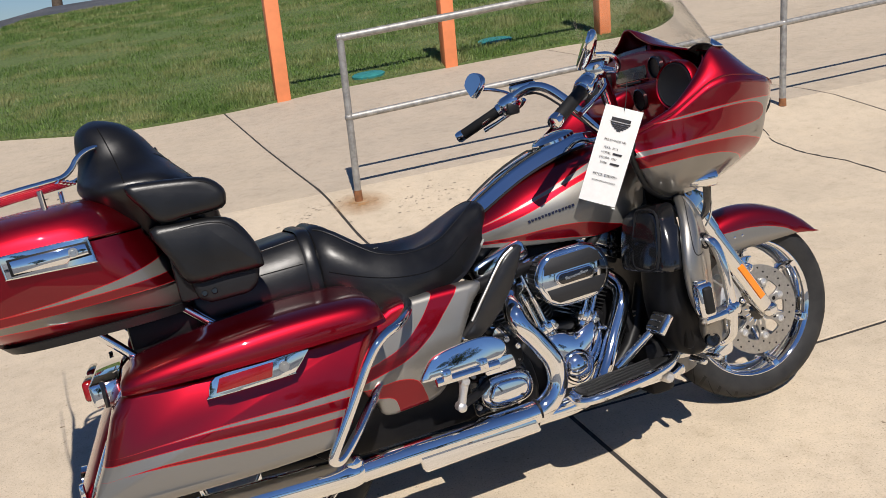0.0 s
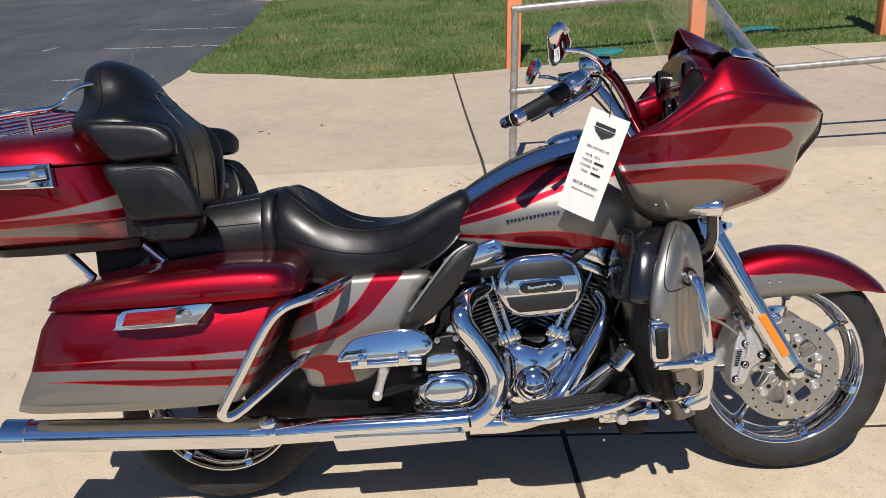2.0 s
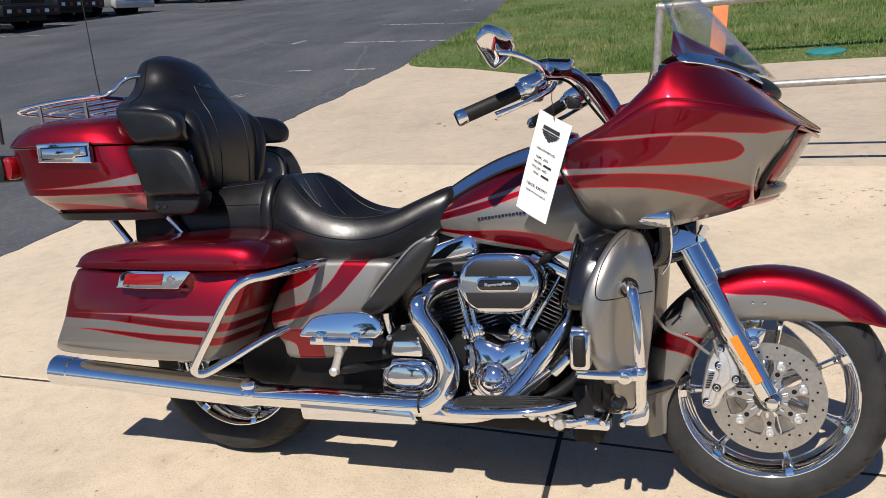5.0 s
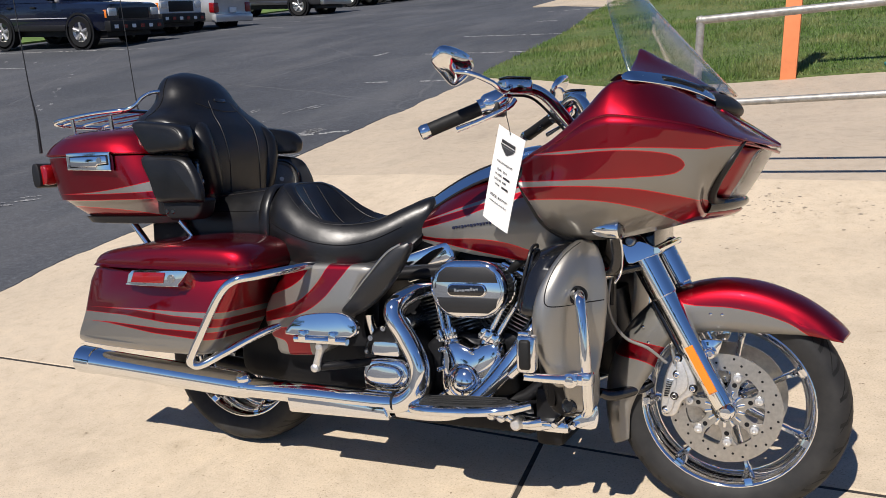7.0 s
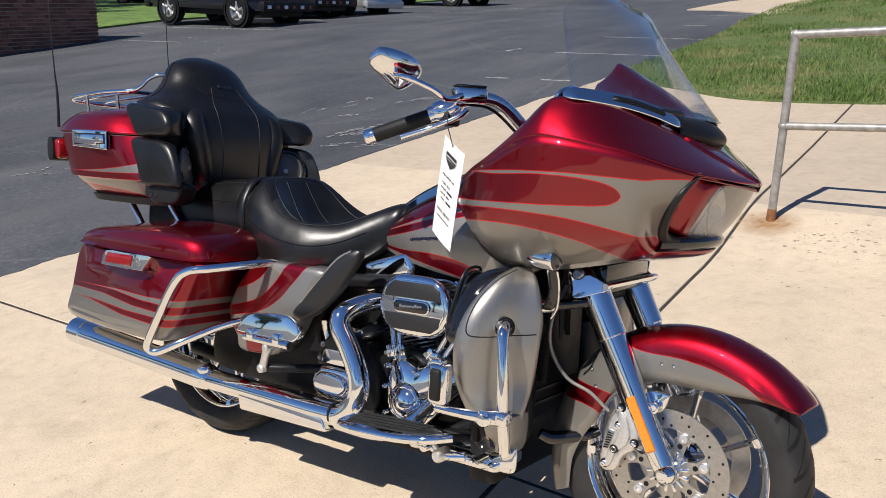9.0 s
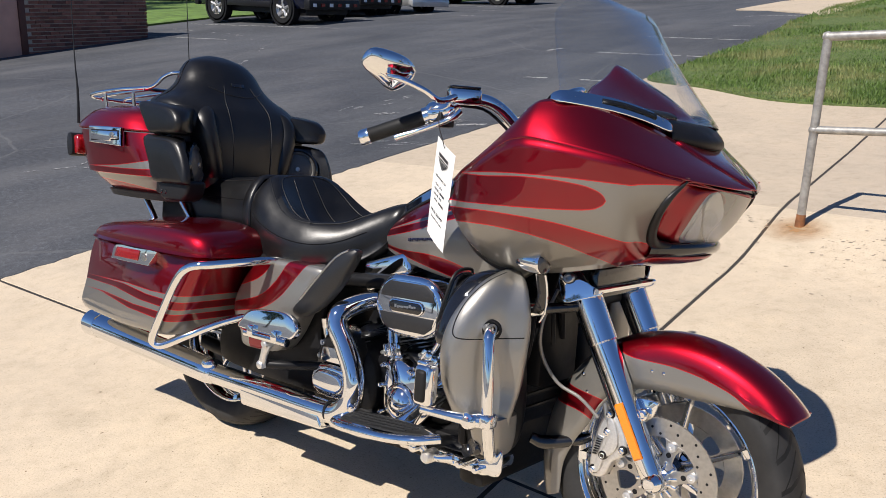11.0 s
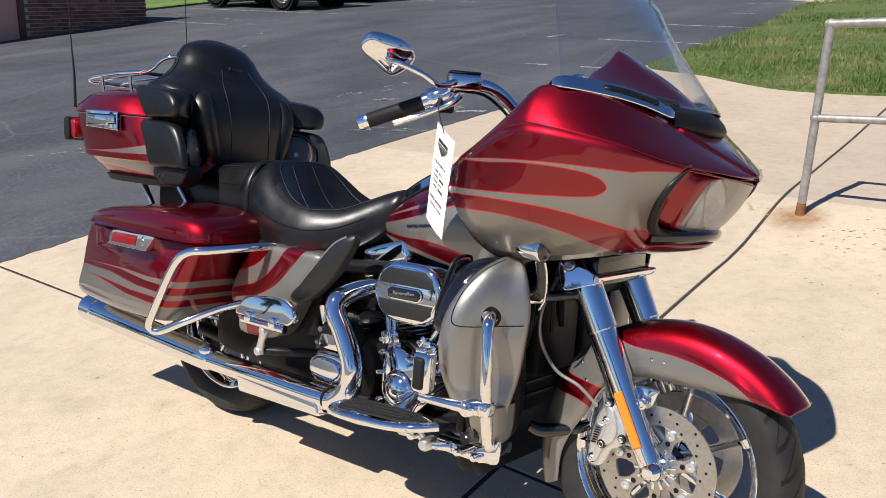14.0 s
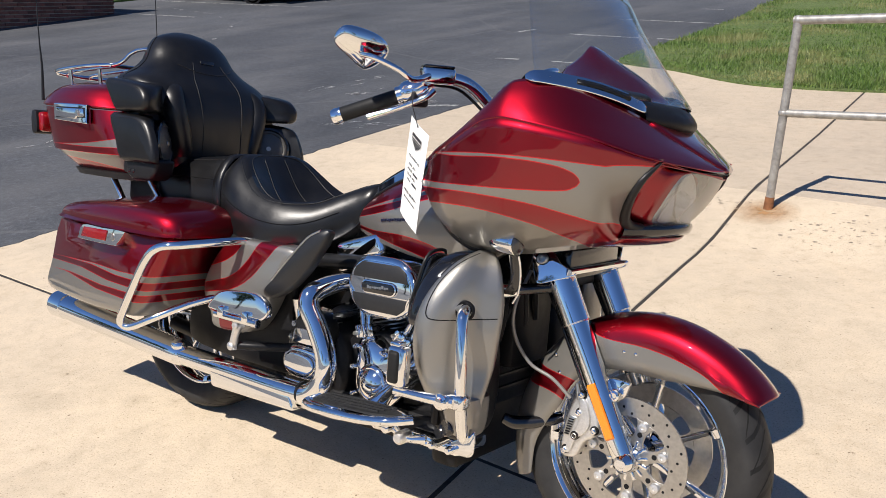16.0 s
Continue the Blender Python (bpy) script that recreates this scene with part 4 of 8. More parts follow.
def fork_leg(side):
    y = side * 0.118
    top, bottom = Vector((1.402, y, 0.735)), Vector((1.645, y, 0.279))
    d = (bottom - top).normalized()
    leg = part("fork_leg", moved(tube([top + d * 0.03, top + d * 0.17, top + d * 0.171, bottom - d * 0.03, bottom], [0.0365, 0.0360, 0.0330, 0.0285, 0.026], 24, 1), STEER), CHROME, bike, "chrome fork leg")
    part("upper_cover", moved(tube([top + d * 0.034, top + d * 0.09, top + d * 0.168, top + d * 0.171], [0.0395, 0.0385, 0.0368, 0.034], 24, 1), STEER), CHROME, leg)
    part("axle_boss", moved(lathe([(0.0, y + side * 0.035), (0.014, y + side * 0.034), (0.018, y + side * 0.028), (0.026, y + side * 0.02), (0.029, y - side * 0.01), (0.026, y - side * 0.03)], bottom + Vector((0.002, -y, 0.002)), "y", 22), STEER), CHROME, leg)
    own = skin([[tuple(top + d * s + Vector((0.010 * k[0] + 0.0, side * (0.0305 + 0.0055 * k[1] * e), 0.010 * k[0] * 0.55))) for k in ((-1, 0), (-0.9, 1), (0.9, 1), (1, 0))] for s, e in ((0.318, 0.0), (0.322, 1), (0.40, 1), (0.452, 1), (0.456, 0.0))], 1)
    part("reflector", moved(own, STEER), AMBER, leg, "amber reflector")
    part("slider_guard", moved(tube([top + d * 0.17 + Vector((-0.03, 0, -0.016)), top + d * 0.33 + Vector((-0.03, 0, -0.016))], 0.008, 8, 1), STEER), BLACK_GLOSS, leg)
    b = bottom - d * 0.158
    own = prism(rounded([(b.x + 0.012, b.z - 0.012), (b.x + 0.045, b.z + 0.004), (b.x + 0.060, b.z + 0.040), (b.x + 0.052, b.z + 0.048), (b.x + 0.004, b.z + 0.046), (b.x - 0.004, b.z + 0.022)], 3), side * 0.090, side * 0.104, 0.003)
    tab = part("fender_bracket", moved(own, STEER), CHROME, leg, "chrome fender bracket")
    part("bracket_bolt", moved(lathe([(0.0, side * 0.124), (0.006, side * 0.124), (0.008, side * 0.128), (0.013, side * 0.126), (0.016, side * 0.118), (0.016, side * 0.10)], (b.x + 0.032, 0, b.z + 0.014), "y", 18), STEER), CHROME, tab)


fork_leg(-1)
fork_leg(1)
EAR = rounded([(1.380, 0.738), (1.386, 0.752), (1.404, 0.758), (1.428, 0.752), (1.446, 0.730), (1.478, 0.712), (1.476, 0.704), (1.440, 0.690), (1.402, 0.678), (1.388, 0.706)], 3)
clamp = tagged(new("fork_clamp_cover"), "chrome cover over the fork clamp")
clamp.parent = bike
for s in (-1, 1):
    lean = Matrix(((1, 0, 0, 0), (-0.42 * s, 1, -0.22 * s, s * (0.42 * 1.432 + 0.22 * 0.69)), (0, 0, 1, 0), (0, 0, 0, 1)))
    ear = part("ear_plate", moved(prism(EAR, s * 0.160, s * 0.168, 0.003, 3), STEER @ lean), CHROME, clamp, "flat chrome ear plate")
    part("bolt", moved(lathe([(0.0, s * 0.171), (0.005, s * 0.171), (0.006, s * 0.175), (0.010, s * 0.175), (0.012, s * 0.172), (0.014, s * 0.166)], (1.403, 0, 0.738), "y", 18), STEER @ lean), STEEL, ear)
    part("bolt_washer", moved(lathe([(0.013, s * 0.167), (0.0145, s * 0.170), (0.016, s * 0.167)], (1.403, 0, 0.738), "y", 20), STEER @ lean), BLACK_METAL, ear)
own = skin([[(1.464, y, 0.720), (1.474, y, 0.720), (1.479, y, 0.716), (1.479, y, 0.708), (1.472, y, 0.704), (1.464, y, 0.704)] for y in (-0.158, -0.1, 0.0, 0.1, 0.158)], 1, 1, True, True)
part("cross_strip", moved(own, STEER), CHROME, clamp)
part("clamp_panel", moved(block(1.40, 1.460, -0.13, 0.13, 0.690, 0.765, 0.006), STEER), BLACK_GLOSS, clamp, "gloss black panel over the strip")
part("steering_head", tube([(1.25, 0, 0.94), (1.38, 0, 0.69)], 0.04, 18, 1), BLACK_METAL, bike)
part("lower_clamp", moved(block(1.35, 1.42, -0.11, 0.11, 0.655, 0.70, 0.01), STEER), BLACK_METAL, bike)


def front_fender():
    rows = []
    for a, rin, rout in ((33, 0.338, 0.353), (37, 0.314, 0.351), (45, 0.278, 0.345), (58, 0.232, 0.337), (75, 0.202, 0.331), (92, 0.196, 0.329), (110, 0.204, 0.330), (128, 0.218, 0.333), (145, 0.218, 0.336), (160, 0.214, 0.340), (175, 0.236, 0.346), (190, 0.268, 0.355), (203, 0.292, 0.366), (206, 0.300, 0.367)):
        t = radians(a)
        row = []
        for r, y in ((rin, -0.080), ((rin + rout) / 2 - 0.01, -0.081), (rout - 0.05, -0.079), (rout - 0.026, -0.071), (rout - 0.010, -0.052), (rout - 0.001, -0.024), (rout + 0.003, 0.0)):
            r = max(r, rin)
            row.append((ARC.x + r * math.cos(t), y, ARC.z + r * math.sin(t)))
        rows.append(row + [(x, -y, z) for x, y, z in row[-2::-1]])
    ob = part("front_fender", moved(skin(rows, 4, 2), STEER), PAINT_FENDER, bike, "dark red and silver painted front fender", 60, normals=True)
    solid(ob, 0.003, 0)
    for x, z in ((1.598, 0.533), (1.628, 0.533), (1.43, 0.445), (1.415, 0.488)):
        part("rivet", moved(ball((x, -0.081, z), 0.005, 0.003, 0.005, u=10, v=6), STEER), CHROME, ob)


front_fender()

# ---- rear end ----
rows = []
for a in range(10, 172, 12):
    t, row = radians(a), []
    for r, y in ((0.27, -0.112), (0.31, -0.113), (0.338, -0.105), (0.349, -0.08), (0.352, -0.04), (0.353, 0.0)):
        row.append((REAR.x + r * math.cos(t), y, REAR.z + 0.04 + r * math.sin(t) * 1.06))
    rows.append(row + [(x, -y, z) for x, y, z in row[-2::-1]])
solid(part("rear_fender", skin(rows, 2, 2), PAINT_RED, bike, "dark red painted rear fender", 60), 0.003, 0)
rows = []
for x, z, w in ((-0.315, 0.66, 0.17), (-0.36, 0.60, 0.19), (-0.405, 0.53, 0.195), (-0.45, 0.45, 0.195), (-0.485, 0.385, 0.19), (-0.50, 0.352, 0.185)):
    rows.append([(x + 0.05, -w, z), (x + 0.02, -w * 0.93, z), (x, -w * 0.7, z), (x - 0.012, 0, z), (x, w * 0.7, z), (x + 0.02, w * 0.93, z), (x + 0.05, w, z)])
tail = part("fender_tail", skin(rows, 3, 3), PAINT_RED, bike, "dark red fender tail between the saddlebags", 60)
solid(tail, 0.003, 0)
for s in (-1, 1):
    part("tail_trim", tube([(-0.335, s * 0.186, 0.60), (-0.382, s * 0.190, 0.53), (-0.428, s * 0.190, 0.45), (-0.478, s * 0.182, 0.355)], 0.005, 8, 4), CHROME, tail)
part("reflector", block(-0.49, -0.478, -0.175, -0.15, 0.375, 0.42, 0.004), CHROME, tail)
lamp = part("tail_lamp_bar", block(-0.40, -0.325, -0.215, 0.215, 0.605, 0.668, 0.010, segments=3), CHROME, bike, "chrome rear lamp bar with red lenses")
for s in (-1, 1):
    part("lamp_lens", block(-0.424, -0.396, s * 0.08 - 0.052, s * 0.08 + 0.052, 0.610, 0.664, 0.010, segments=3), RED_LENS, lamp)
    part("lamp_band", block(-0.372, -0.360, s * 0.218 - 0.004, s * 0.218 + 0.004, 0.603, 0.670, 0.002), BLACK_GLOSS, lamp)
own = tube([(-0.05, -0.125, 0.30), (0.30, -0.125, 0.27), (0.55, -0.115, 0.29)], 0.024, 12, 4)
tube([(-0.05, 0.125, 0.30), (0.30, 0.125, 0.27), (0.55, 0.115, 0.29)], 0.024, 12, 4, bm=own)
part("swingarm", own, BLACK_METAL, bike)
own = tube([(0.20, -0.15, 0.56), (0.34, -0.16, 0.60), (0.62, -0.14, 0.62), (1.15, -0.09, 0.66)], 0.022, 10, 4)
tube([(0.20, -0.13, 0.40), (0.42, -0.13, 0.33), (0.75, -0.15, 0.24), (1.08, -0.12, 0.27), (1.24, -0.08, 0.52), (1.30, -0.05, 0.80)], 0.021, 10, 5, bm=own)
tube([(0.20, 0.15, 0.40), (0.42, 0.16, 0.33), (0.75, 0.15, 0.24), (1.08, 0.12, 0.27), (1.24, 0.08, 0.52), (1.30, 0.05, 0.80)], 0.021, 10, 5, bm=own)
tube([(0.2, -0.15, 0.56), (0.0, -0.15, 0.68), (-0.25, -0.14, 0.70)], 0.016, 10, 4, bm=own)
tube([(0.2, 0.15, 0.56), (0.0, 0.15, 0.68), (-0.25, 0.14, 0.70)], 0.016, 10, 4, bm=own)
part("frame", own, BLACK_METAL, bike, "black tube frame")
own = block(0.24, 0.60, -0.13, 0.13, 0.30, 0.66, 0.03)
part("oil_tank_and_battery_box", own, BLACK_METAL, bike)
# black block, also added to fill the dark gap below the tank
part("frame_backbone", block(0.60, 1.27, -0.055, 0.055, 0.655, 0.735, 0.02), BLACK_METAL, bike)
for s in (-1, 1):
    own = prism(rounded([(0.10, 0.30), (0.22, 0.268), (0.45, 0.262), (0.58, 0.27), (0.60, 0.36), (0.57, 0.46), (0.58, 0.60), (0.40, 0.64), (0.20, 0.60), (0.12, 0.46)], 3), s * 0.165, s * 0.18, 0.006)
    part("frame_side_plate", own, BLACK_METAL, bike, "black frame side plate")


def saddlebag(side):
    bag = tagged(new("saddlebag"), "hard saddlebag with silver stripes and red lid" if side < 0 else "hard saddlebag on the far side")
    bag.parent = bike
    flip = (lambda b: b) if side < 0 else mirrored
    rows = []
    # rings from the inner wall to the outer face
    for y, inset, front in ((-0.20, 0.012, 0.0), (-0.205, 0.0, 0.0), (-0.38, 0.0, 0.0), (-0.425, 0.004, 0.0), (-0.441, 0.014, 0.01), (-0.447, 0.03, 0.02)):
        k = inset
        ring = [(-0.318 + k, 0.652 - k * 0.3), (-0.15, 0.654 - k * 0.3), (0.10, 0.655 - k * 0.3), (0.285 - k, 0.655 - k * 0.3), (0.268 - k, 0.60), (0.235 - k, 0.53), (0.195 - k, 0.455), (0.160 - k, 0.405 + k), (0.12 - k, 0.388 + k), (-0.10, 0.385 + k), (-0.36 + k, 0.382 + k), (-0.44 + k, 0.384 + k), (-0.452 + k, 0.40 + k), (-0.40 + k, 0.50)]
        rows.append([(x, y + 0.075 * (max(0.0, 0.0 - x) / 0.45) ** 2 * (y < -0.3) + 0.25 * max(0.0, x - 0.17) * (y < -0.3), z) for x, z in ring])
    part("body", flip(skin(rows, 2, 3, True, True)), PAINT_BAG, bag, "dark red bag body with silver flame stripes", 50)
    rows = []
    for x, h, o in ((-0.314, 0.016, 0.062), (-0.308, 0.034, 0.050), (-0.275, 0.052, 0.032), (-0.18, 0.068, 0.014), (-0.06, 0.081, 0.003), (0.08, 0.090, 0.0), (0.20, 0.089, 0.003), (0.275, 0.080, 0.010), (0.312, 0.060, 0.03), (0.325, 0.028, 0.05)):
        z = 0.6565
        rows.append([(x, -0.200, z), (x, -0.446 + o, z), (x, -0.451 + o, z + min(0.010, h * 0.5)), (x, -0.449 + o, z + h * 0.45), (x, -0.434 + o, z + h * 0.74), (x, -0.385 + o * 0.6, z + h * 0.92), (x, -0.28, z + h), (x, -0.202, z + h * 0.99)])
    part("lid", flip(skin(rows, 4, 3, True, True)), PAINT_RED, bag, "dark red domed lid", 50)
    own = prism(rounded([(-0.128, 0.612), (-0.105, 0.650), (0.0, 0.652), (0.108, 0.654), (0.108, 0.642), (0.076, 0.610), (0.06, 0.604), (-0.12, 0.604)], 3), -0.4515, -0.425, 0.003, 3)
    latch = part("latch", flip(own), CHROME, bag, "chrome latch with red insert")
    part("reflector", flip(prism([(-0.112, 0.613), (-0.097, 0.645), (0.030, 0.647), (0.020, 0.613)], -0.4545, -0.449, 0.002)), RED_LENS, latch, "red insert")
    part("lock", flip(lathe([(0.0, -0.457), (0.005, -0.457), (0.0055, -0.4555), (0.012, -0.4555), (0.013, -0.450)], (0.052, 0, 0.629), "y", 18)), STEEL, latch)
    return bag


saddlebag(-1)
saddlebag(1)


def bag_guard(side):
    own = tube([(0.43, -0.20, 0.648), (0.425, -0.26, 0.657), (0.40, -0.34, 0.652), (0.35, -0.42, 0.642), (0.295, -0.458, 0.630), (0.25, -0.468, 0.59), (0.18, -0.465, 0.485), (0.118, -0.455, 0.39), (0.112, -0.445, 0.366), (0.135, -0.43, 0.362), (0.19, -0.385, 0.395), (0.26, -0.31, 0.44), (0.31, -0.24, 0.465)], 0.0125, 16, 6)
    part("bag_guard_rail", own if side < 0 else mirrored(own), CHROME, bike, "chrome guard rail round the saddlebag")


bag_guard(-1)
bag_guard(1)


def exhaust(side):
    flip = (lambda b: b) if side < 0 else mirrored
    y = -0.268
    own = tube([(-0.535, y, 0.300), (-0.50, y, 0.298), (-0.495, y, 0.2975), (0.13, y, 0.264), (0.165, y, 0.262), (0.185, y, 0.261), (0.198, y, 0.260), (0.203, y, 0.2595)], [0.046, 0.0455, 0.0445, 0.0435, 0.043, 0.040, 0.035, 0.030], 28, 1, False)
    muffler = part("muffler", flip(own), CHROME, bike, "long chrome muffler")
    part("end_cap", flip(tube([(-0.540, y, 0.3005), (-0.475, y, 0.2965), (-0.472, y, 0.2963)], [0.0485, 0.0475, 0.0445], 28, 1, False)), CHROME, muffler)
    part("bore", flip(tube([(-0.530, y, 0.300), (-0.40, y, 0.292)], [0.040, 0.030], 24, 1)), BLACK_METAL, muffler)
    part("clamp_knob", flip(ball((0.178, y - 0.014, 0.290), 0.028, 0.026, 0.022)), CHROME, muffler)
    part("clamp_band", flip(tube([(0.188, y, 0.2585), (0.205, y, 0.257)], 0.0335, 24, 1)), CHROME, muffler)
    if side < 0:
        part("rear_header_shield", tube([(0.20, y, 0.258), (0.45, y, 0.256), (0.68, y, 0.254), (0.745, y, 0.262), (0.790, y, 0.300), (0.803, y, 0.345), (0.796, y, 0.392), (0.762, y, 0.455), (0.725, y, 0.512), (0.722, y + 0.02, 0.548), (0.75, y + 0.09, 0.575), (0.80, y + 0.15, 0.585)], [0.0335, 0.0335, 0.0328, 0.0315] + [0.0305] * 6 + [0.027, 0.022], 22, 6), CHROME, bike, "chrome rear exhaust header heat shield")
        part("crossover_shield", prism([(0.345, 0.258), (0.70, 0.254), (0.712, 0.206), (0.36, 0.200)], y - 0.0315, y + 0.06, 0.008, 3), CHROME, bike)
        part("shield_strap", tube([(0.718, y, 0.258), (0.724, y, 0.2585)], 0.0335, 22, 1), BLACK_METAL, bike)
        part("front_header_shield", tube([(0.72, y + 0.02, 0.232), (0.84, y + 0.02, 0.232), (0.925, y + 0.03, 0.25), (0.983, y + 0.058, 0.295), (1.045, y + 0.088, 0.372), (1.102, y + 0.108, 0.455), (1.122, y + 0.14, 0.50), (1.10, y + 0.18, 0.54)], 0.0265, 20, 6), CHROME, bike, "chrome front exhaust header heat shield")


exhaust(-1)
exhaust(1)


# ---- trunk box with backrest ----
def trunk():
    t = tagged(new("trunk_box"), "dark red rear luggage box with black padded backrest")
    t.parent = bike
    def ring(z, x0, x1, hy, p=3.6):
        return [(x, y, z) for x, y in oval((x0 + x1) / 2, 0, (x1 - x0) / 2, hy, p, 36)]
    rows = [ring(0.800, -0.50, -0.14, 0.20), ring(0.803, -0.56, -0.10, 0.235), ring(0.83, -0.61, -0.09, 0.262), ring(0.868, -0.662, -0.10, 0.293), ring(0.873, -0.672, -0.10, 0.30), ring(0.95, -0.69, -0.13, 0.312), ring(1.014, -0.70, -0.16, 0.318)]
    part("body", skin(rows, 3, 1, True, True), PAINT_TRUNK, t, "dark red box body with silver stripes", 40)
    rows = [ring(1.018, -0.70, -0.16, 0.318), ring(1.022, -0.708, -0.16, 0.324), ring(1.030, -0.706, -0.165, 0.323), ring(1.06, -0.69, -0.18, 0.312, 3.2), ring(1.092, -0.645, -0.20, 0.28, 3.0), ring(1.112, -0.56, -0.24, 0.21, 2.6), ring(1.120, -0.48, -0.30, 0.10, 2.2)]
    part("lid", skin(rows, 4, 1, True, True), PAINT_RED, t, "dark red lid", 40)
    part("base_trim", skin([ring(0.782, -0.50, -0.12, 0.225), ring(0.786, -0.565, -0.092, 0.25), ring(0.806, -0.585, -0.088, 0.256), ring(0.812, -0.52, -0.12, 0.22)], 1, 1, True, True), BLACK_PLASTIC, t, "black base tray")
    for s in (-1, 1):
        flip = (lambda b: b) if s < 0 else mirrored
        own = prism(rounded([(-0.492, 1.022), (-0.485, 1.028), (-0.40, 1.029), (-0.302, 1.028), (-0.296, 1.022), (-0.291, 0.97), (-0.298, 0.964), (-0.40, 0.968), (-0.482, 0.971), (-0.488, 0.976)], 2), -0.334, -0.316, 0.004, 3)
        l = part("latch", flip(own), CHROME, t, "chrome lid latch")
        part("lever", flip(prism([(-0.470, 1.013), (-0.305, 1.014), (-0.302, 0.988), (-0.345, 0.986), (-0.352, 0.978), (-0.468, 0.981)], -0.339, -0.331, 0.003)), CHROME, l)
        part("lock", flip(lathe([(0.0, -0.344), (0.005, -0.344), (0.006, -0.342), (0.010, -0.342), (0.012, -0.336)], (-0.335, 0, 1.0), "y", 16)), STEEL, l)
        part("lever_gap", flip(prism([(-0.476, 1.017), (-0.300, 1.018), (-0.297, 0.984), (-0.474, 0.977)], -0.3345, -0.332, 0.001)), BLACK_METAL, l)
        own = prism(rounded([(-0.684, 0.985), (-0.645, 0.988), (-0.640, 0.93), (-0.674, 0.925)], 3), -0.290, -0.24, 0.012)
        part("tail_light", flip(own), RED_LENS, t, "red wrap-around tail light")
        part("light_housing", flip(prism(rounded([(-0.702, 0.99), (-0.672, 0.992), (-0.662, 0.922), (-0.694, 0.918)], 3), -0.30, -0.17, 0.01)), BLACK_PLASTIC, t)
        a = (-0.70, -0.255, 1.035)
        part("antenna", flip(tube([a, (-0.712, -0.256, 1.16), (-0.74, -0.258, 1.30), (-0.80, -0.262, 1.72)], [0.006, 0.0045, 0.0022, 0.0014], 8, 3)), BLACK_PLASTIC, t, "thin black whip antenna")
        def seatback(b):
            return flip(moved(b, Matrix.Translation((-0.016, 0.013, 0))))
        # armrest: a flat-sided wedge cushion running back into the backrest
        rows = []
        for y, k, reach in ((-0.20, 0.0, -0.06), (-0.25, 0.0, -0.01), (-0.29, 0.0, 0.03), (-0.325, 0.0, 1), (-0.340, 0.003, 1), (-0.348, 0.010, 1), (-0.351, 0.020, 1)):
            q = [(-0.178 + k, 1.118 - k), (-0.12, 1.120 - k), (-0.03, 1.110 - k), (0.015 - k, 1.098 - k), (0.042 - k, 1.072 - k * 0.5), (0.046 - k, 1.045 + k * 0.4), (0.030 - k, 1.020 + k), (-0.05, 1.017 + k), (-0.115 + k * 0.6, 1.016 + k), (-0.150 + k, 1.06)]
            rows.append([(min(x, reach), y, z) for x, z in q])
        arm = part("armrest", seatback(skin(rows, 3, 3, True, True)), LEATHER, t, "black padded armrest", 50)
        part("seam", seatback(tube([(-0.150, -0.347, 1.105), (-0.03, -0.347, 1.097), (0.01, -0.347, 1.088), (0.031, -0.347, 1.06), (0.026, -0.347, 1.036), (-0.02, -0.347, 1.028), (-0.11, -0.347, 1.028)], 0.0016, 6, 4)), BLACK_PLASTIC, arm)
        # speaker pod
        rows = []
        for y, k in ((-0.349, 0.018), (-0.346, 0.008), (-0.338, 0.002), (-0.325, 0.0)):
            q = [(-0.148 + k, 1.006 - k), (-0.08, 1.010 - k), (0.0, 1.005 - k), (0.045 - k, 0.990 - k), (0.074 - k, 0.950 - k * 0.4), (0.092 - k, 0.905), (0.096 - k, 0.870), (0.085 - k, 0.856 + k), (0.0, 0.857 + k), (-0.088 + k, 0.860 + k), (-0.118 + k, 0.93)]
            rows.append([(x, y, z) for x, z in q])
        outer = rows[-1]
        for y, reach in ((-0.30, 0.030), (-0.25, -0.048), (-0.20, -0.088), (-0.16, -0.11)):
            rows.append([(min(p[0], reach), y, p[2]) for p in outer])
        pod = part("speaker_pod", seatback(skin(rows, 1, 3, True, True)), LEATHER, t, "black vinyl-covered speaker pod", 50)
        part("piping", seatback(tube([(-0.134, -0.347, 0.993), (-0.02, -0.347, 0.995), (0.032, -0.347, 0.978), (0.06, -0.347, 0.94), (0.079, -0.347, 0.89)], 0.0016, 6, 4)), BLACK_PLASTIC, pod)
        part("socket_panel", seatback(prism([(-0.088, 0.870), (0.0, 0.870), (0.088, 0.870), (0.074, 0.820), (0.048, 0.800), (-0.050, 0.800), (-0.076, 0.815)], -0.325, -0.25, 0.014, 4)), BLACK_PLASTIC, pod)
        for x in (-0.060, -0.036):
            part("socket", seatback(moved(lathe([(0.0, -0.328), (0.006, -0.328), (0.008, -0.326), (0.008, -0.31)], (x, 0, 0.828), "y", 14), Matrix.Identity(4))), BLACK_GLOSS, pod)
        m = Matrix.Translation((0.006, -0.240, 0.920)) @ pose(0, 0, 0, 0, 84, 34)
        part("speaker_ring", seatback(moved(lathe([(0.066, 0.004), (0.070, 0.010), (0.077, 0.006), (0.080, -0.03)], (0, 0, 0), "z", 32), m)), BLACK_GLOSS, t)
        own = lathe([(0.0, 0.012), (0.042, 0.008), (0.056, 0.002), (0.060, 0.006), (0.066, 0.004), (0.068, -0.006), (0.068, -0.03)], (0, 0, 0), "z", 36)
        grille = part("speaker", seatback(moved(own, m)), SPEAKER, t, "round dark grey speaker")
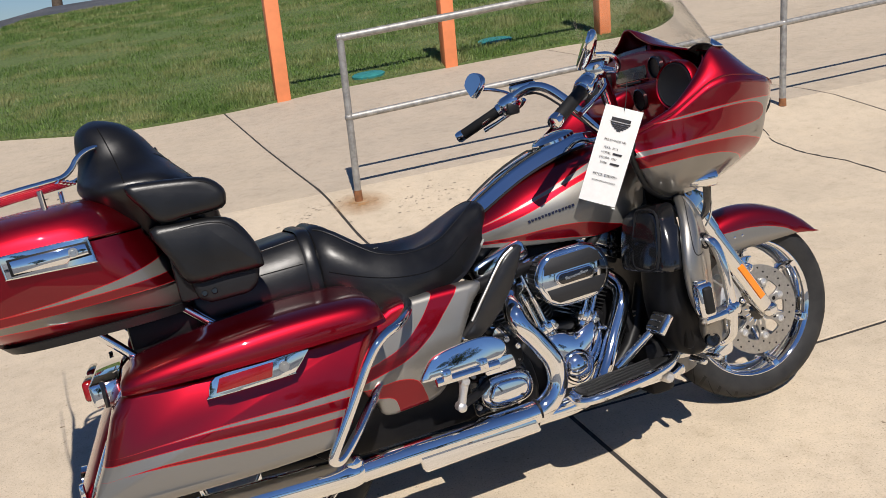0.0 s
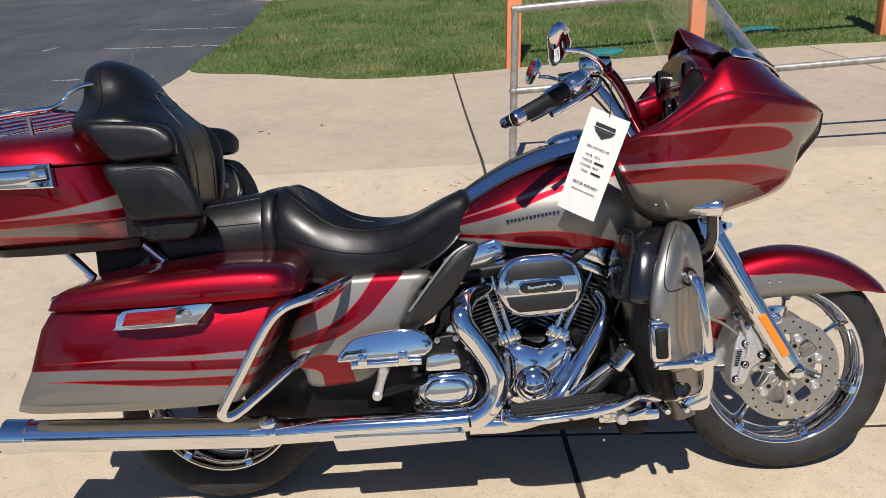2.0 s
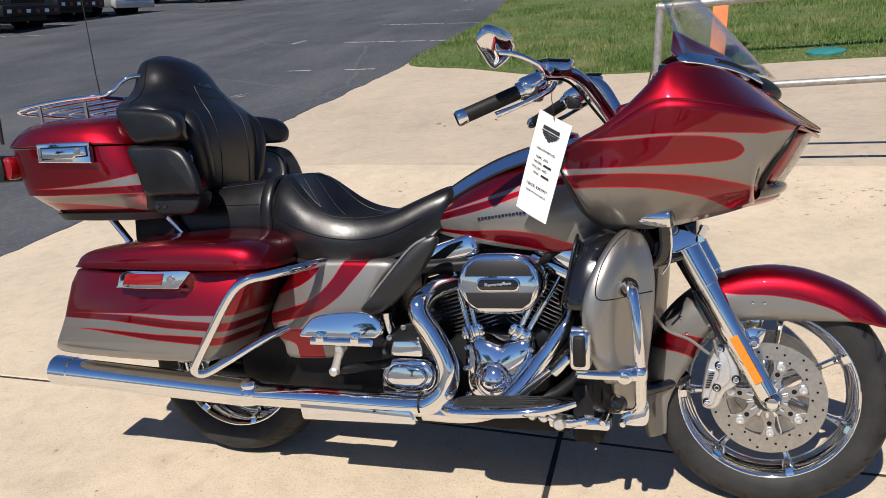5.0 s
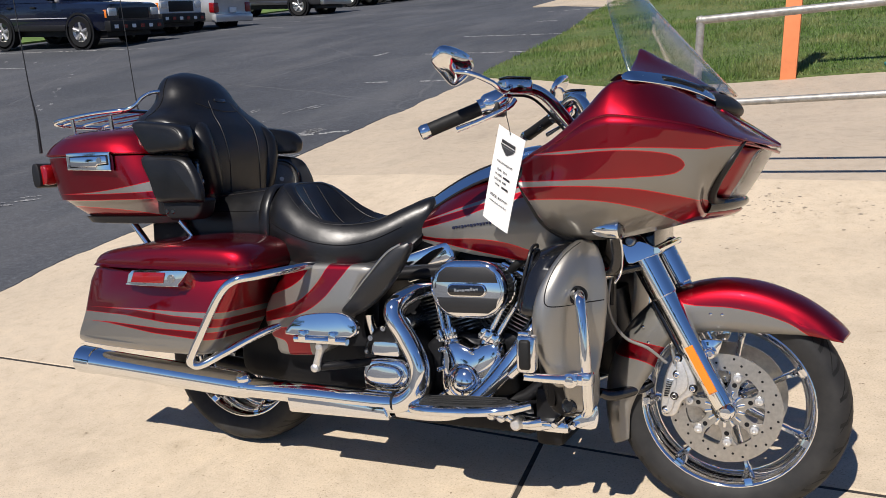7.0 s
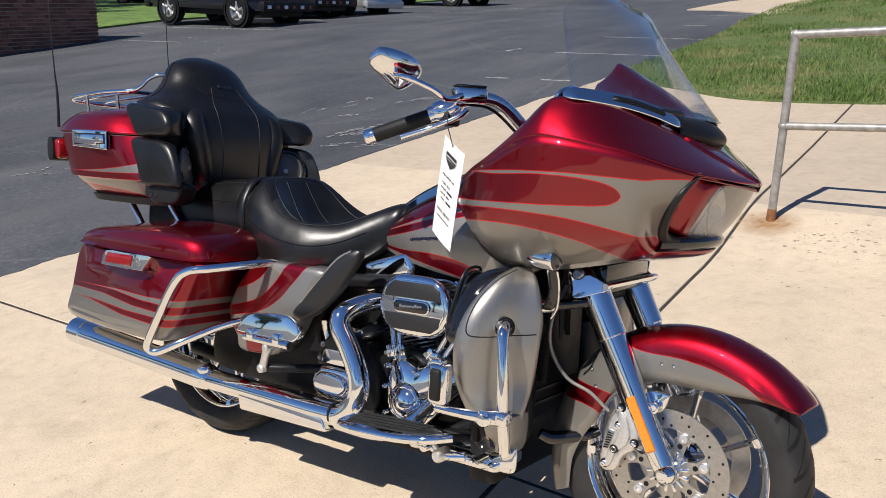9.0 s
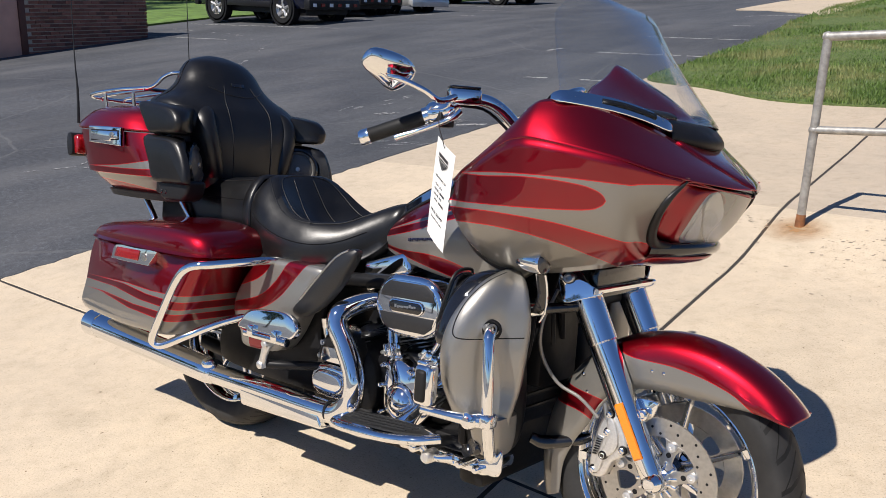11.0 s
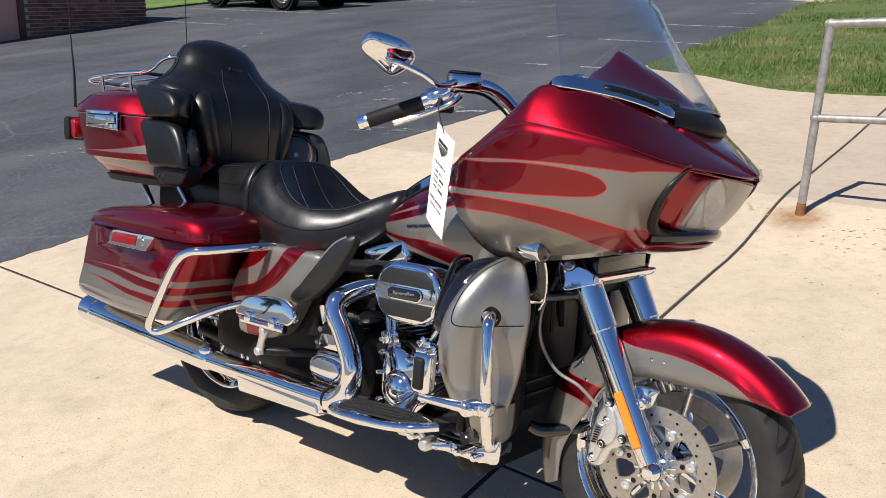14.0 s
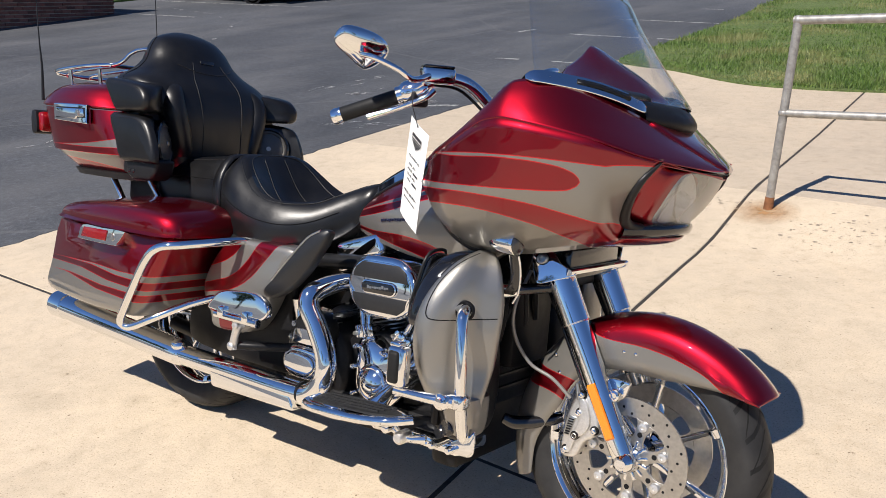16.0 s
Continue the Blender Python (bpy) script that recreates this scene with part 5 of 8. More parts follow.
        part("badge", seatback(moved(lathe([(0.0, 0.016), (0.008, 0.015), (0.009, 0.010)], (0, 0, 0), "z", 16), m)), STEEL, grille)
    # backrest
    rows = []
    for z, cx, rx, ry, p in ((0.84, -0.075, 0.075, 0.165, 4), (0.90, -0.088, 0.092, 0.185, 4.2), (1.00, -0.110, 0.114, 0.215, 4.5), (1.06, -0.132, 0.126, 0.242, 4.2), (1.105, -0.158, 0.136, 0.268, 3.4), (1.135, -0.178, 0.135, 0.265, 2.6), (1.165, -0.188, 0.12, 0.21, 2.5), (1.20, -0.196, 0.102, 0.172, 2.4), (1.245, -0.208, 0.086, 0.148, 2.4), (1.28, -0.22, 0.066, 0.118, 2.3), (1.298, -0.228, 0.042, 0.075, 2.2), (1.308, -0.233, 0.018, 0.035, 2.2)):
        rows.append([(x, y, z + 0.0) for x, y in oval(cx, 0, rx, ry, p, 32)])
    back = part("backrest", skin(rows, 4, 1, True, True), LEATHER, t, "tall black padded passenger backrest")
    for s in (-1, 1):
        part("wing_pad", (lambda b: b if s < 0 else mirrored(b))(skin([[(x, y, z) for x, y in oval(cx, cy, rx, ry, 2.6, 20)] for z, cx, cy, rx, ry in ((0.88, -0.085, -0.140, 0.088, 0.036), (0.92, -0.088, -0.150, 0.102, 0.042), (0.99, -0.103, -0.166, 0.119, 0.047), (1.06, -0.126, -0.180, 0.131, 0.047), (1.11, -0.150, -0.168, 0.124, 0.042), (1.145, -0.172, -0.138, 0.075, 0.03))], 3, 1, True, True)), LEATHER, back)
        for name, line in (("seam", ((0.082, 0.88), (0.083, 0.98), (0.088, 1.06), (0.090, 1.105), (0.084, 1.14), (0.070, 1.17), (0.058, 1.20))),):
            part(name, tube(draped(back, [(0.0, s * y, z) for y, z in line], 0.0004, (-1, 0, 0)), 0.0018, 8, 1), PIPING, back)
    part("head_seam", tube(draped(back, [(0.0, y, z) for y, z in ((-0.118, 1.19), (-0.06, 1.170), (0.0, 1.165), (0.06, 1.170), (0.118, 1.19))], 0.0004, (-1, 0, 0)), 0.0018, 8, 1), PIPING, back)
    for s in (-1, 1):
        part("crown_seam", tube(draped(back, [(x, s * 0.2, z) for x, z in ((-0.19, 1.13), (-0.200, 1.19), (-0.212, 1.245), (-0.222, 1.28))], 0.0004, (0, -s, 0)), 0.0015, 6, 1), THREAD, back)
    part("label_patch", moved(block(-0.002, 0.002, -0.028, 0.028, -0.006, 0.006, 0.001), Matrix.Translation((-0.096, 0.0, 1.205)) @ pose(0, 0, 0, 0, -24, 0)), BLACK_GLOSS, back)
    part("headrest_edge", tube([(-0.19, -0.142, 1.155), (-0.165, -0.125, 1.21), (-0.19, -0.098, 1.265), (-0.215, -0.065, 1.29)], 0.0022, 6, 4), BLACK_PLASTIC, back)
    # black filler block added to darken the gap between pods and backrest
    part("back_shell", block(-0.135, -0.060, -0.296, 0.296, 0.815, 1.10, 0.012), BLACK_PLASTIC, t, "black filler added in the dark gap behind the backrest")
    # luggage rack
    rack = tagged(new("luggage_rack"), "chrome luggage rack on the lid")
    rack.parent = t
    for y in (-0.20, -0.10, 0.0, 0.10, 0.20):
        part("bar", tube([(-0.66, y * 0.92, 1.128), (-0.64, y * 0.95, 1.142), (-0.45, y, 1.16), (-0.33, y, 1.170)], 0.006, 10, 4), CHROME, rack)
    for s in (-1, 1):
        part("side_rail", tube([(-0.665, s * 0.12, 1.132), (-0.655, s * 0.22, 1.136), (-0.60, s * 0.255, 1.146), (-0.45, s * 0.25, 1.163), (-0.36, s * 0.225, 1.171), (-0.325, s * 0.205, 1.176), (-0.302, s * 0.19, 1.192), (-0.285, s * 0.180, 1.213), (-0.262, s * 0.167, 1.228), (-0.240, s * 0.15, 1.234), (-0.222, s * 0.13, 1.234)], 0.0068, 12, 5), CHROME, rack)
        for x in (-0.56, -0.38):
            part("foot", rod((x, s * 0.22, 1.07), (x, s * 0.235, 1.155), 0.007), CHROME, rack)
    part("cross_bar", rod((-0.665, -0.13, 1.132), (-0.665, 0.13, 1.132), 0.008), CHROME, rack)
    part("front_cross_bar", rod((-0.34, -0.22, 1.171), (-0.34, 0.22, 1.171), 0.007), CHROME, rack)
    for s in (-1, 1):
        part("mount_strut", rod((-0.36, s * 0.19, 0.80), (-0.24, s * 0.19, 0.66), 0.012), CHROME, t, "chrome support strut")
        part("front_mount_strut", rod((-0.14, s * 0.19, 0.80), (-0.04, s * 0.19, 0.70), 0.012), CHROME, t)
    part("mount_bracket", block(-0.28, -0.02, -0.17, 0.17, 0.70, 0.80, 0.012), BLACK_METAL, t)


trunk()


# ---- seat ----
def seat():
    st = tagged(new("seat"), "two-up black stitched leather seat")
    st.parent = bike
    def ring(x, zt, zb, hw, dish=0.0, ht=None):
        ht = ht or hw * 0.72
        half = [(0.0, zt - dish), (ht * 0.55, zt - dish * 0.6), (ht, zt - 0.008), (hw * 0.93, zt - (zt - zb) * 0.28), (hw, zt - (zt - zb) * 0.55), (hw * 0.96, zb + 0.012), (hw * 0.86, zb)]
        return [(x, -y, z) for y, z in half] + [(x, y, z) for y, z in half[:0:-1]]
    rows = [ring(-0.115, 0.85, 0.74, 0.15), ring(-0.10, 0.872, 0.71, 0.178), ring(0.0, 0.882, 0.70, 0.186), ring(0.12, 0.893, 0.695, 0.19), ring(0.195, 0.898, 0.692, 0.19), ring(0.212, 0.885, 0.69, 0.186)]
    pillion = part("pillion_seat", skin(rows, 4, 2, True, True), LEATHER, st, "flat black passenger seat", 50)
    part("strap", skin([ring(0.196, 0.903, 0.69, 0.194), ring(0.205, 0.907, 0.69, 0.196), ring(0.226, 0.907, 0.69, 0.196), ring(0.233, 0.90, 0.69, 0.19)], 2, 2, True), LEATHER, st, "strap across the seat", 50)
    rows = [ring(0.226, 0.88, 0.70, 0.18), ring(0.235, 0.905, 0.688, 0.190, 0, 0.12), ring(0.262, 0.910, 0.675, 0.202, 0.006, 0.125), ring(0.295, 0.892, 0.662, 0.212, 0.042, 0.140), ring(0.335, 0.860, 0.650, 0.220, 0.074, 0.156), ring(0.38, 0.826, 0.641, 0.224, 0.080, 0.172), ring(0.43, 0.803, 0.636, 0.225, 0.070, 0.180), ring(0.49, 0.792, 0.635, 0.216, 0.050, 0.172), ring(0.54, 0.793, 0.640, 0.198, 0.028, 0.150), ring(0.60, 0.800, 0.652, 0.168, 0.008), ring(0.66, 0.824, 0.675, 0.132), ring(0.715, 0.847, 0.715, 0.100), ring(0.755, 0.857, 0.76, 0.082), ring(0.775, 0.846, 0.79, 0.06)]
    rider = part("rider_seat", skin(rows, 4, 2, True, True), LEATHER, st, "bucket-shaped black rider seat", 50)

    def seam(name, ob, points, r=0.0018, down=(0, 0, -1)):
        part(name, tube(draped(ob, [(x, y, 0.8) for x, y in points], 0.0004, down), r, 8, 1), PIPING, st)
    # insert panel of the bucket, its pleats, and the border round it
    seam("insert_seam", rider, [(0.47, -0.135), (0.42, -0.142), (0.36, -0.138), (0.305, -0.122), (0.275, -0.095), (0.262, -0.05), (0.258, 0.0), (0.262, 0.05), (0.275, 0.095), (0.305, 0.122), (0.36, 0.138), (0.42, 0.142), (0.47, 0.135)])
    seam("front_seam", rider, [(0.405, -0.142), (0.400, -0.09), (0.395, 0.0), (0.400, 0.09), (0.405, 0.142)])
    for s in (-1, 1):
        seam("pleat", rider, [(0.272, s * 0.044), (0.31, s * 0.048), (0.35, s * 0.052), (0.392, s * 0.056)])
        seam("border_seam", rider, [(0.245, s * 0.125), (0.29, s * 0.155), (0.34, s * 0.178), (0.40, s * 0.192), (0.47, s * 0.186), (0.54, s * 0.160), (0.62, s * 0.115), (0.70, s * 0.070), (0.745, s * 0.03), (0.750, 0.0)])
        seam("pillion_seam", pillion, [(-0.09, s * 0.135), (0.02, s * 0.140), (0.12, s * 0.142), (0.19, s * 0.142)])
        part("lower_seam", tube(draped(rider, [(x, s * 0.2, z) for x, z in ((0.25, 0.785), (0.33, 0.752), (0.42, 0.726), (0.52, 0.716), (0.60, 0.730), (0.68, 0.768))], 0.0004, (0, -s, 0)), 0.0015, 6, 1), THREAD, st)
        part("side_seam", tube(draped(pillion, [(x, s * 0.2, z) for x, z in ((-0.09, 0.82), (0.05, 0.82), (0.19, 0.822))], 0.0004, (0, -s, 0)), 0.0013, 6, 1), THREAD, st)


seat()

# ---- tank ----
def tank():
    t = tagged(new("fuel_tank"), "dark red teardrop fuel tank with silver stripes")
    t.parent = bike
    def ring(x, zt, zb, hw):
        half = [(0.0, zt), (hw * 0.45, zt - 0.004), (hw * 0.78, zt - (zt - zb) * 0.18), (hw * 0.97, zt - (zt - zb) * 0.42), (hw, zt - (zt - zb) * 0.65), (hw * 0.90, zb + 0.012), (hw * 0.72, zb)]
        return [(x, -y, z) for y, z in half] + [(x, y, z) for y, z in half[:0:-1]]
    rows = [ring(0.675, 0.772, 0.742, 0.02), ring(0.69, 0.785, 0.730, 0.055), ring(0.74, 0.815, 0.716, 0.092), ring(0.82, 0.860, 0.702, 0.128), ring(0.90, 0.895, 0.690, 0.150), ring(1.0, 0.921, 0.679, 0.166), ring(1.1, 0.938, 0.675, 0.170), ring(1.2, 0.938, 0.69, 0.160), ring(1.27, 0.94, 0.73, 0.13)]
    part("shell", skin(rows, 5, 3, True, True), PAINT_TANK, t, "candy red shell with silver stripes", 50)
    rows = []
    for x, z, w in ((0.708, 0.814, 0.024), (0.735, 0.840, 0.044), (0.82, 0.890, 0.058), (0.90, 0.928, 0.066), (0.98, 0.956, 0.072), (1.05, 0.974, 0.078), (1.12, 0.984, 0.078), (1.18, 0.978, 0.06)):
        rows.append([(x, -w - 0.018, z - 0.040), (x, -w - 0.012, z - 0.030), (x, -w * 0.97, z - 0.008), (x, -w * 0.86, z - 0.001), (x, -w * 0.45, z + 0.003), (x, 0, z + 0.004), (x, w * 0.45, z + 0.003), (x, w * 0.86, z - 0.001), (x, w * 0.97, z - 0.008), (x, w + 0.012, z - 0.030), (x, w + 0.018, z - 0.040)])
    con = part("console", skin(rows, 4, 2), CHROME, t, "chrome centre console", 60)
    part("fuel_door", moved(lathe([(0.0, 0.030), (0.034, 0.028), (0.054, 0.021), (0.060, 0.016), (0.063, 0.018), (0.069, 0.012), (0.071, -0.012)], (0, 0, 0), "z", 36), Matrix.Translation((1.065, 0, 0.972)) @ pose(0, 0, 0, 0, -11, 0)), CHROME, con)
    part("door_hinge", block(0.980, 0.996, -0.022, 0.022, 0.950, 0.966, 0.004), BLACK_PLASTIC, con)
    for s in (-1, 1):
        part("console_groove", tube([(0.745, s * 0.031, 0.8495), (0.82, s * 0.040, 0.8935), (0.90, s * 0.046, 0.9315), (0.965, s * 0.049, 0.954), (0.995, s * 0.051, 0.9625)], 0.0032, 8, 4), BLACK_METAL, con, "dark groove along the console")
        part("console_seal", tube([(0.712, s * 0.044, 0.778), (0.74, s * 0.060, 0.805), (0.82, s * 0.076, 0.851), (0.90, s * 0.084, 0.889), (0.98, s * 0.090, 0.917), (1.05, s * 0.096, 0.935), (1.12, s * 0.096, 0.945)], 0.0045, 8, 4), BLACK_PLASTIC, con, "black rubber seal")
    for s in (-1, 1):
        own = bmesh.new()
        for k in range(14):
            x = 0.868 + 0.0105 * k
            y = 0.1465 + 0.19 * (x - 0.868)
            m = Matrix.Translation((x, s * y, 0.768 + 0.13 * (x - 0.868))) @ pose(0, 0, 0, 0, -7, s * 6)
            block(-0.0036, 0.0036, -0.0022, 0.0022, -0.0042 + 0.001 * (k % 3), 0.0042, 0.0008, own, m, 1)
        part("emblem", own, EMBLEM, t, "row of small dark blue metal emblem bars", kind="stuff")
    return t


tank()

# ---- engine ----
def engine():
    e = tagged(new("engine"), "large chrome and black V-twin engine")
    e.parent = bike
    part("crankcase", prism(rounded([(0.80, 0.22), (0.98, 0.215), (1.06, 0.27), (1.04, 0.38), (0.96, 0.44), (0.86, 0.45), (0.76, 0.41), (0.74, 0.30)], 4), -0.13, 0.13, 0.02, 3), BLACK_METAL, e)
    # dark filler added between the cylinders, so their gaps look deep and shaded
    part("engine_block", prism(rounded([(0.66, 0.26), (0.98, 0.24), (1.10, 0.30), (1.13, 0.50), (1.06, 0.66), (0.80, 0.68), (0.70, 0.58), (0.62, 0.42)], 3), -0.062, 0.075, 0.02), BLACK_METAL, e)
    # added under the engine so the cast shadow has no bright slits
    part("oil_pan", block(0.48, 1.12, -0.165, 0.165, 0.165, 0.262, 0.02), BLACK_METAL, e, "black block added under the engine to close its shadow")
    part("gearbox", prism(rounded([(0.54, 0.24), (0.76, 0.23), (0.78, 0.36), (0.72, 0.44), (0.60, 0.44), (0.53, 0.36)], 4), -0.165, 0.15, 0.02, 3), BLACK_METAL, e)
    for base, top in (((0.842, 0, 0.42), (0.785, 0, 0.607)), ((0.982, 0, 0.42), (1.072, 0, 0.603))):
        b, t = Vector(base), Vector(top)
        d = (t - b).normalized()
        side = Vector((0, 1, 0))
        ahead = side.cross(d)
        m = Matrix((ahead, side, d)).transposed().to_4x4()
        cyl = part("cylinder", rod(b, t, 0.062, 24), BLACK_METAL, e, "black finned cylinder")
        n = 14
        for k in range(n):
            c = b + (t - b) * (0.10 + 0.86 * k / n)
            r = 0.094 + 0.020 * k / n
            own = prism(oval(0, 0, r, 0.097, 3.0, 24), -0.0021, 0.0021, 0.0008, 1, "z")
            part("fin", moved(own, Matrix.Translation(c) @ m), FIN, cyl)
        c = t + d * 0.018
        own = prism(oval(0, 0, 0.10, 0.115, 3.6, 24), -0.020, 0.016, 0.008, 3, "z")
        part("cylinder_head", moved(own, Matrix.Translation(c) @ m), BLACK_METAL, e)
        own = prism(oval(0, 0, 0.098, 0.126, 9.0, 32), 0.016, 0.082, 0.014, 3, "z")
        part("rocker_cover", moved(own, Matrix.Translation(c) @ m), CHROME, e, "chrome rocker cover")
        own = prism([(-0.080, -0.006), (0.080, -0.006), (0.080, 0.016), (-0.080, 0.016)], -0.134, -0.112, 0.004)
        part("head_badge", moved(own, Matrix.Translation(c) @ m), CHROME, e)
    for a, b in (((0.836, -0.150, 0.425), (0.783, -0.130, 0.625)), ((0.860, -0.152, 0.425), (0.812, -0.130, 0.625)), ((0.962, -0.152, 0.425), (1.058, -0.130, 0.615)), ((0.988, -0.150, 0.425), (1.092, -0.125, 0.605))):
        p, q = Vector(a), Vector(b)
        own = tube([p, p + (q - p) * 0.05, p + (q - p) * 0.06, p + (q - p) * 0.16, p + (q - p) * 0.17, p + (q - p) * 0.55, p + (q - p) * 0.57, p + (q - p) * 0.62, p + (q - p) * 0.63, q], [0.015, 0.015, 0.012, 0.012, 0.0092, 0.0092, 0.0105, 0.0105, 0.0072, 0.0072], 14, 1)
        part("pushrod_tube", own, CHROME, e)
    outline = rounded([(0.822, 0.418), (0.850, 0.436), (0.888, 0.436), (0.930, 0.422), (0.965, 0.436), (1.006, 0.442), (1.028, 0.424), (1.026, 0.376), (1.002, 0.305), (0.972, 0.260), (0.925, 0.242), (0.855, 0.248), (0.822, 0.275), (0.815, 0.340)], 3)
    layers = ((1.0, -0.10), (1.0, -0.140), (0.985, -0.152), (0.95, -0.162), (0.88, -0.171), (0.76, -0.178), (0.58, -0.183), (0.36, -0.186), (0.1, -0.187))
    own = grid_mesh([[(0.918 + (x - 0.918) * k, y, 0.335 + (z - 0.335) * k) for x, z in outline] for k, y in layers], True, True)
    cam_cover = part("cam_cover", own, CHROME, e, "polished chrome cam cover")
    part("timer_cover", lathe([(0.0, -0.212), (0.020, -0.210), (0.034, -0.204), (0.042, -0.196), (0.045, -0.197), (0.051, -0.194), (0.055, -0.186), (0.056, -0.17)], (0.907, 0, 0.314), "y", 36), CHROME, cam_cover)
    for x, z in ((0.832, 0.268), (0.945, 0.256), (0.998, 0.318), (1.020, 0.405), (0.930, 0.404), (0.832, 0.405), (0.826, 0.345)):
        part("bolt", lathe([(0.0, -0.189), (0.003, -0.189), (0.0035, -0.186), (0.006, -0.187), (0.0075, -0.184), (0.0075, -0.172)], (x, 0, z), "y", 12), CHROME, cam_cover)
    for x, z, lean in ((0.848, 0.440, -15), (0.980, 0.440, 27)):
        own = block(-0.034, 0.034, -0.168, -0.11, -0.010, 0.022, 0.006)
        for k in (-0.022, 0.0, 0.022):
            block(k - 0.006, k + 0.006, -0.171, -0.15, -0.008, 0.028, 0.003, own)
        lifter = part("lifter_block", moved(own, Matrix.Translation((x, 0, z)) @ pose(0, 0, 0, 0, lean, 0)), CHROME, e)
        for k in (-0.027, 0.027):
            part("bolt", moved(lathe([(0.0, -0.180), (0.004, -0.180), (0.006, -0.177), (0.006, -0.16)], (k, 0, 0.006), "y", 10), Matrix.Translation((x, 0, z)) @ pose(0, 0, 0, 0, lean, 0)), STEEL, lifter)
    part("base_gasket_plate", prism(rounded([(0.80, 0.43), (0.87, 0.455), (0.93, 0.44), (0.99, 0.46), (1.05, 0.445), (1.04, 0.40), (0.80, 0.40)], 3), -0.12, 0.1, 0.008), BLACK_METAL, e)
    own = prism(rounded([(0.566, 0.272), (0.600, 0.262), (0.712, 0.264), (0.746, 0.300), (0.750, 0.350), (0.728, 0.420), (0.690, 0.440), (0.642, 0.445), (0.592, 0.430), (0.568, 0.395)], 3), -0.184, -0.150, 0.008, 3)
    part("gearbox_side_cover", own, BLACK_GLOSS, e, "gloss black gearbox side cover")
    # gearbox end cover
    own = prism(rounded([(0.582, 0.318), (0.598, 0.288), (0.640, 0.276), (0.696, 0.277), (0.734, 0.290), (0.748, 0.322), (0.738, 0.358), (0.706, 0.374), (0.626, 0.374), (0.594, 0.358)], 3), -0.226, -0.165, 0.016, 4)
    c = part("gearbox_cover", own, CHROME, e, "chrome oval gearbox cover")
    part("cover_ridge", prism(rounded([(0.602, 0.322), (0.614, 0.300), (0.650, 0.292), (0.700, 0.294), (0.726, 0.320), (0.716, 0.348), (0.684, 0.358), (0.626, 0.357)], 3), -0.240, -0.222, 0.009, 4), CHROME, c)
    part("upper_cover", prism(rounded([(0.612, 0.384), (0.632, 0.380), (0.694, 0.380), (0.708, 0.386), (0.704, 0.416), (0.690, 0.424), (0.634, 0.424), (0.618, 0.418)], 3), -0.214, -0.15, 0.010, 4), CHROME, e, "small chrome step above the gearbox cover")
    part("case_top", prism(rounded([(0.585, 0.392), (0.612, 0.376), (0.724, 0.378), (0.744, 0.400), (0.738, 0.446), (0.704, 0.474), (0.640, 0.470), (0.600, 0.440)], 3), -0.196, -0.15, 0.010, 3), BLACK_METAL, e, "black top of the gearbox case")
    for x, z in ((0.648, 0.462), (0.700, 0.464), (0.730, 0.436), (0.603, 0.430)):
        part("case_bolt", lathe([(0.0, -0.206), (0.004, -0.206), (0.005, -0.203), (0.0085, -0.203), (0.0095, -0.198), (0.0095, -0.18)], (x, 0, z), "y", 14), CHROME, e)
    part("breather", prism(rounded([(0.60, 0.40), (0.70, 0.40), (0.72, 0.43), (0.69, 0.462), (0.63, 0.458)], 3), -0.19, -0.10, 0.012), CAST, e, "dull cast breather housing")
    for x, z in ((0.582, 0.385), (0.578, 0.340), (0.580, 0.290), (0.735, 0.300), (0.742, 0.345), (0.728, 0.395), (0.600, 0.425), (0.620, 0.274), (0.700, 0.274), (0.690, 0.430)):
        part("cover_bolt", lathe([(0.0, -0.196), (0.004, -0.196), (0.006, -0.194), (0.0085, -0.190), (0.0085, -0.17)], (x, 0, z), "y", 12), CAST, e)
    part("oil_filler", tube([(0.60, -0.17, 0.44), (0.59, -0.175, 0.47), (0.588, -0.178, 0.50)], [0.014, 0.012, 0.016], 14, 2), CHROME, e)
    part("starter_end", lathe([(0.0, -0.17), (0.028, -0.168), (0.03, -0.15), (0.03, -0.05)], (0.70, 0, 0.47), "y", 22), CHROME, e)
    part("intake_body", block(0.86, 0.98, -0.16, -0.02, 0.52, 0.62, 0.02), BLACK_METAL, e)
    # air cleaner
    def stadium(w, h, n=10):
        r = h / 2
        out = []
        for k in range(n + 1):
            a = -math.pi / 2 + math.pi * k / n
            out.append((w / 2 - r + r * math.cos(a), r * math.sin(a)))
        return out + [(-x, -z) for x, z in out]
    A = Matrix.Translation((0.940, 0.046, 0.594)) @ pose(0, 0, 0, 0, -1.0, 0)
    own = prism(stadium(0.242, 0.170), -0.268, -0.238, 0.020, 5)
    ac = part("air_cleaner", moved(own, A), CHROME, e, "oval chrome air cleaner with black inserts")
    part("filter_band", moved(prism(stadium(0.226, 0.135), -0.246, -0.175, 0.004), A), BLACK_METAL, ac)
    fins = bmesh.new()
    for k in range(34):
        s = stadium(0.228, 0.137, 16)[k]
        block(s[0] - 0.0016, s[0] + 0.0016, -0.244, -0.18, s[1] - 0.0016, s[1] + 0.0016, 0, fins)
    tagged(part("filter_pleats", moved(fins, A), INSERT, ac), kind="stuff")
    part("back_plate", moved(prism(stadium(0.236, 0.145), -0.182, -0.165, 0.005), A), CHROME, ac)
    for s in (-1, 1):
        q = [(-0.096, 0.022), (-0.087, 0.050), (-0.064, 0.0665), (0.064, 0.0665), (0.087, 0.050), (0.096, 0.022)]
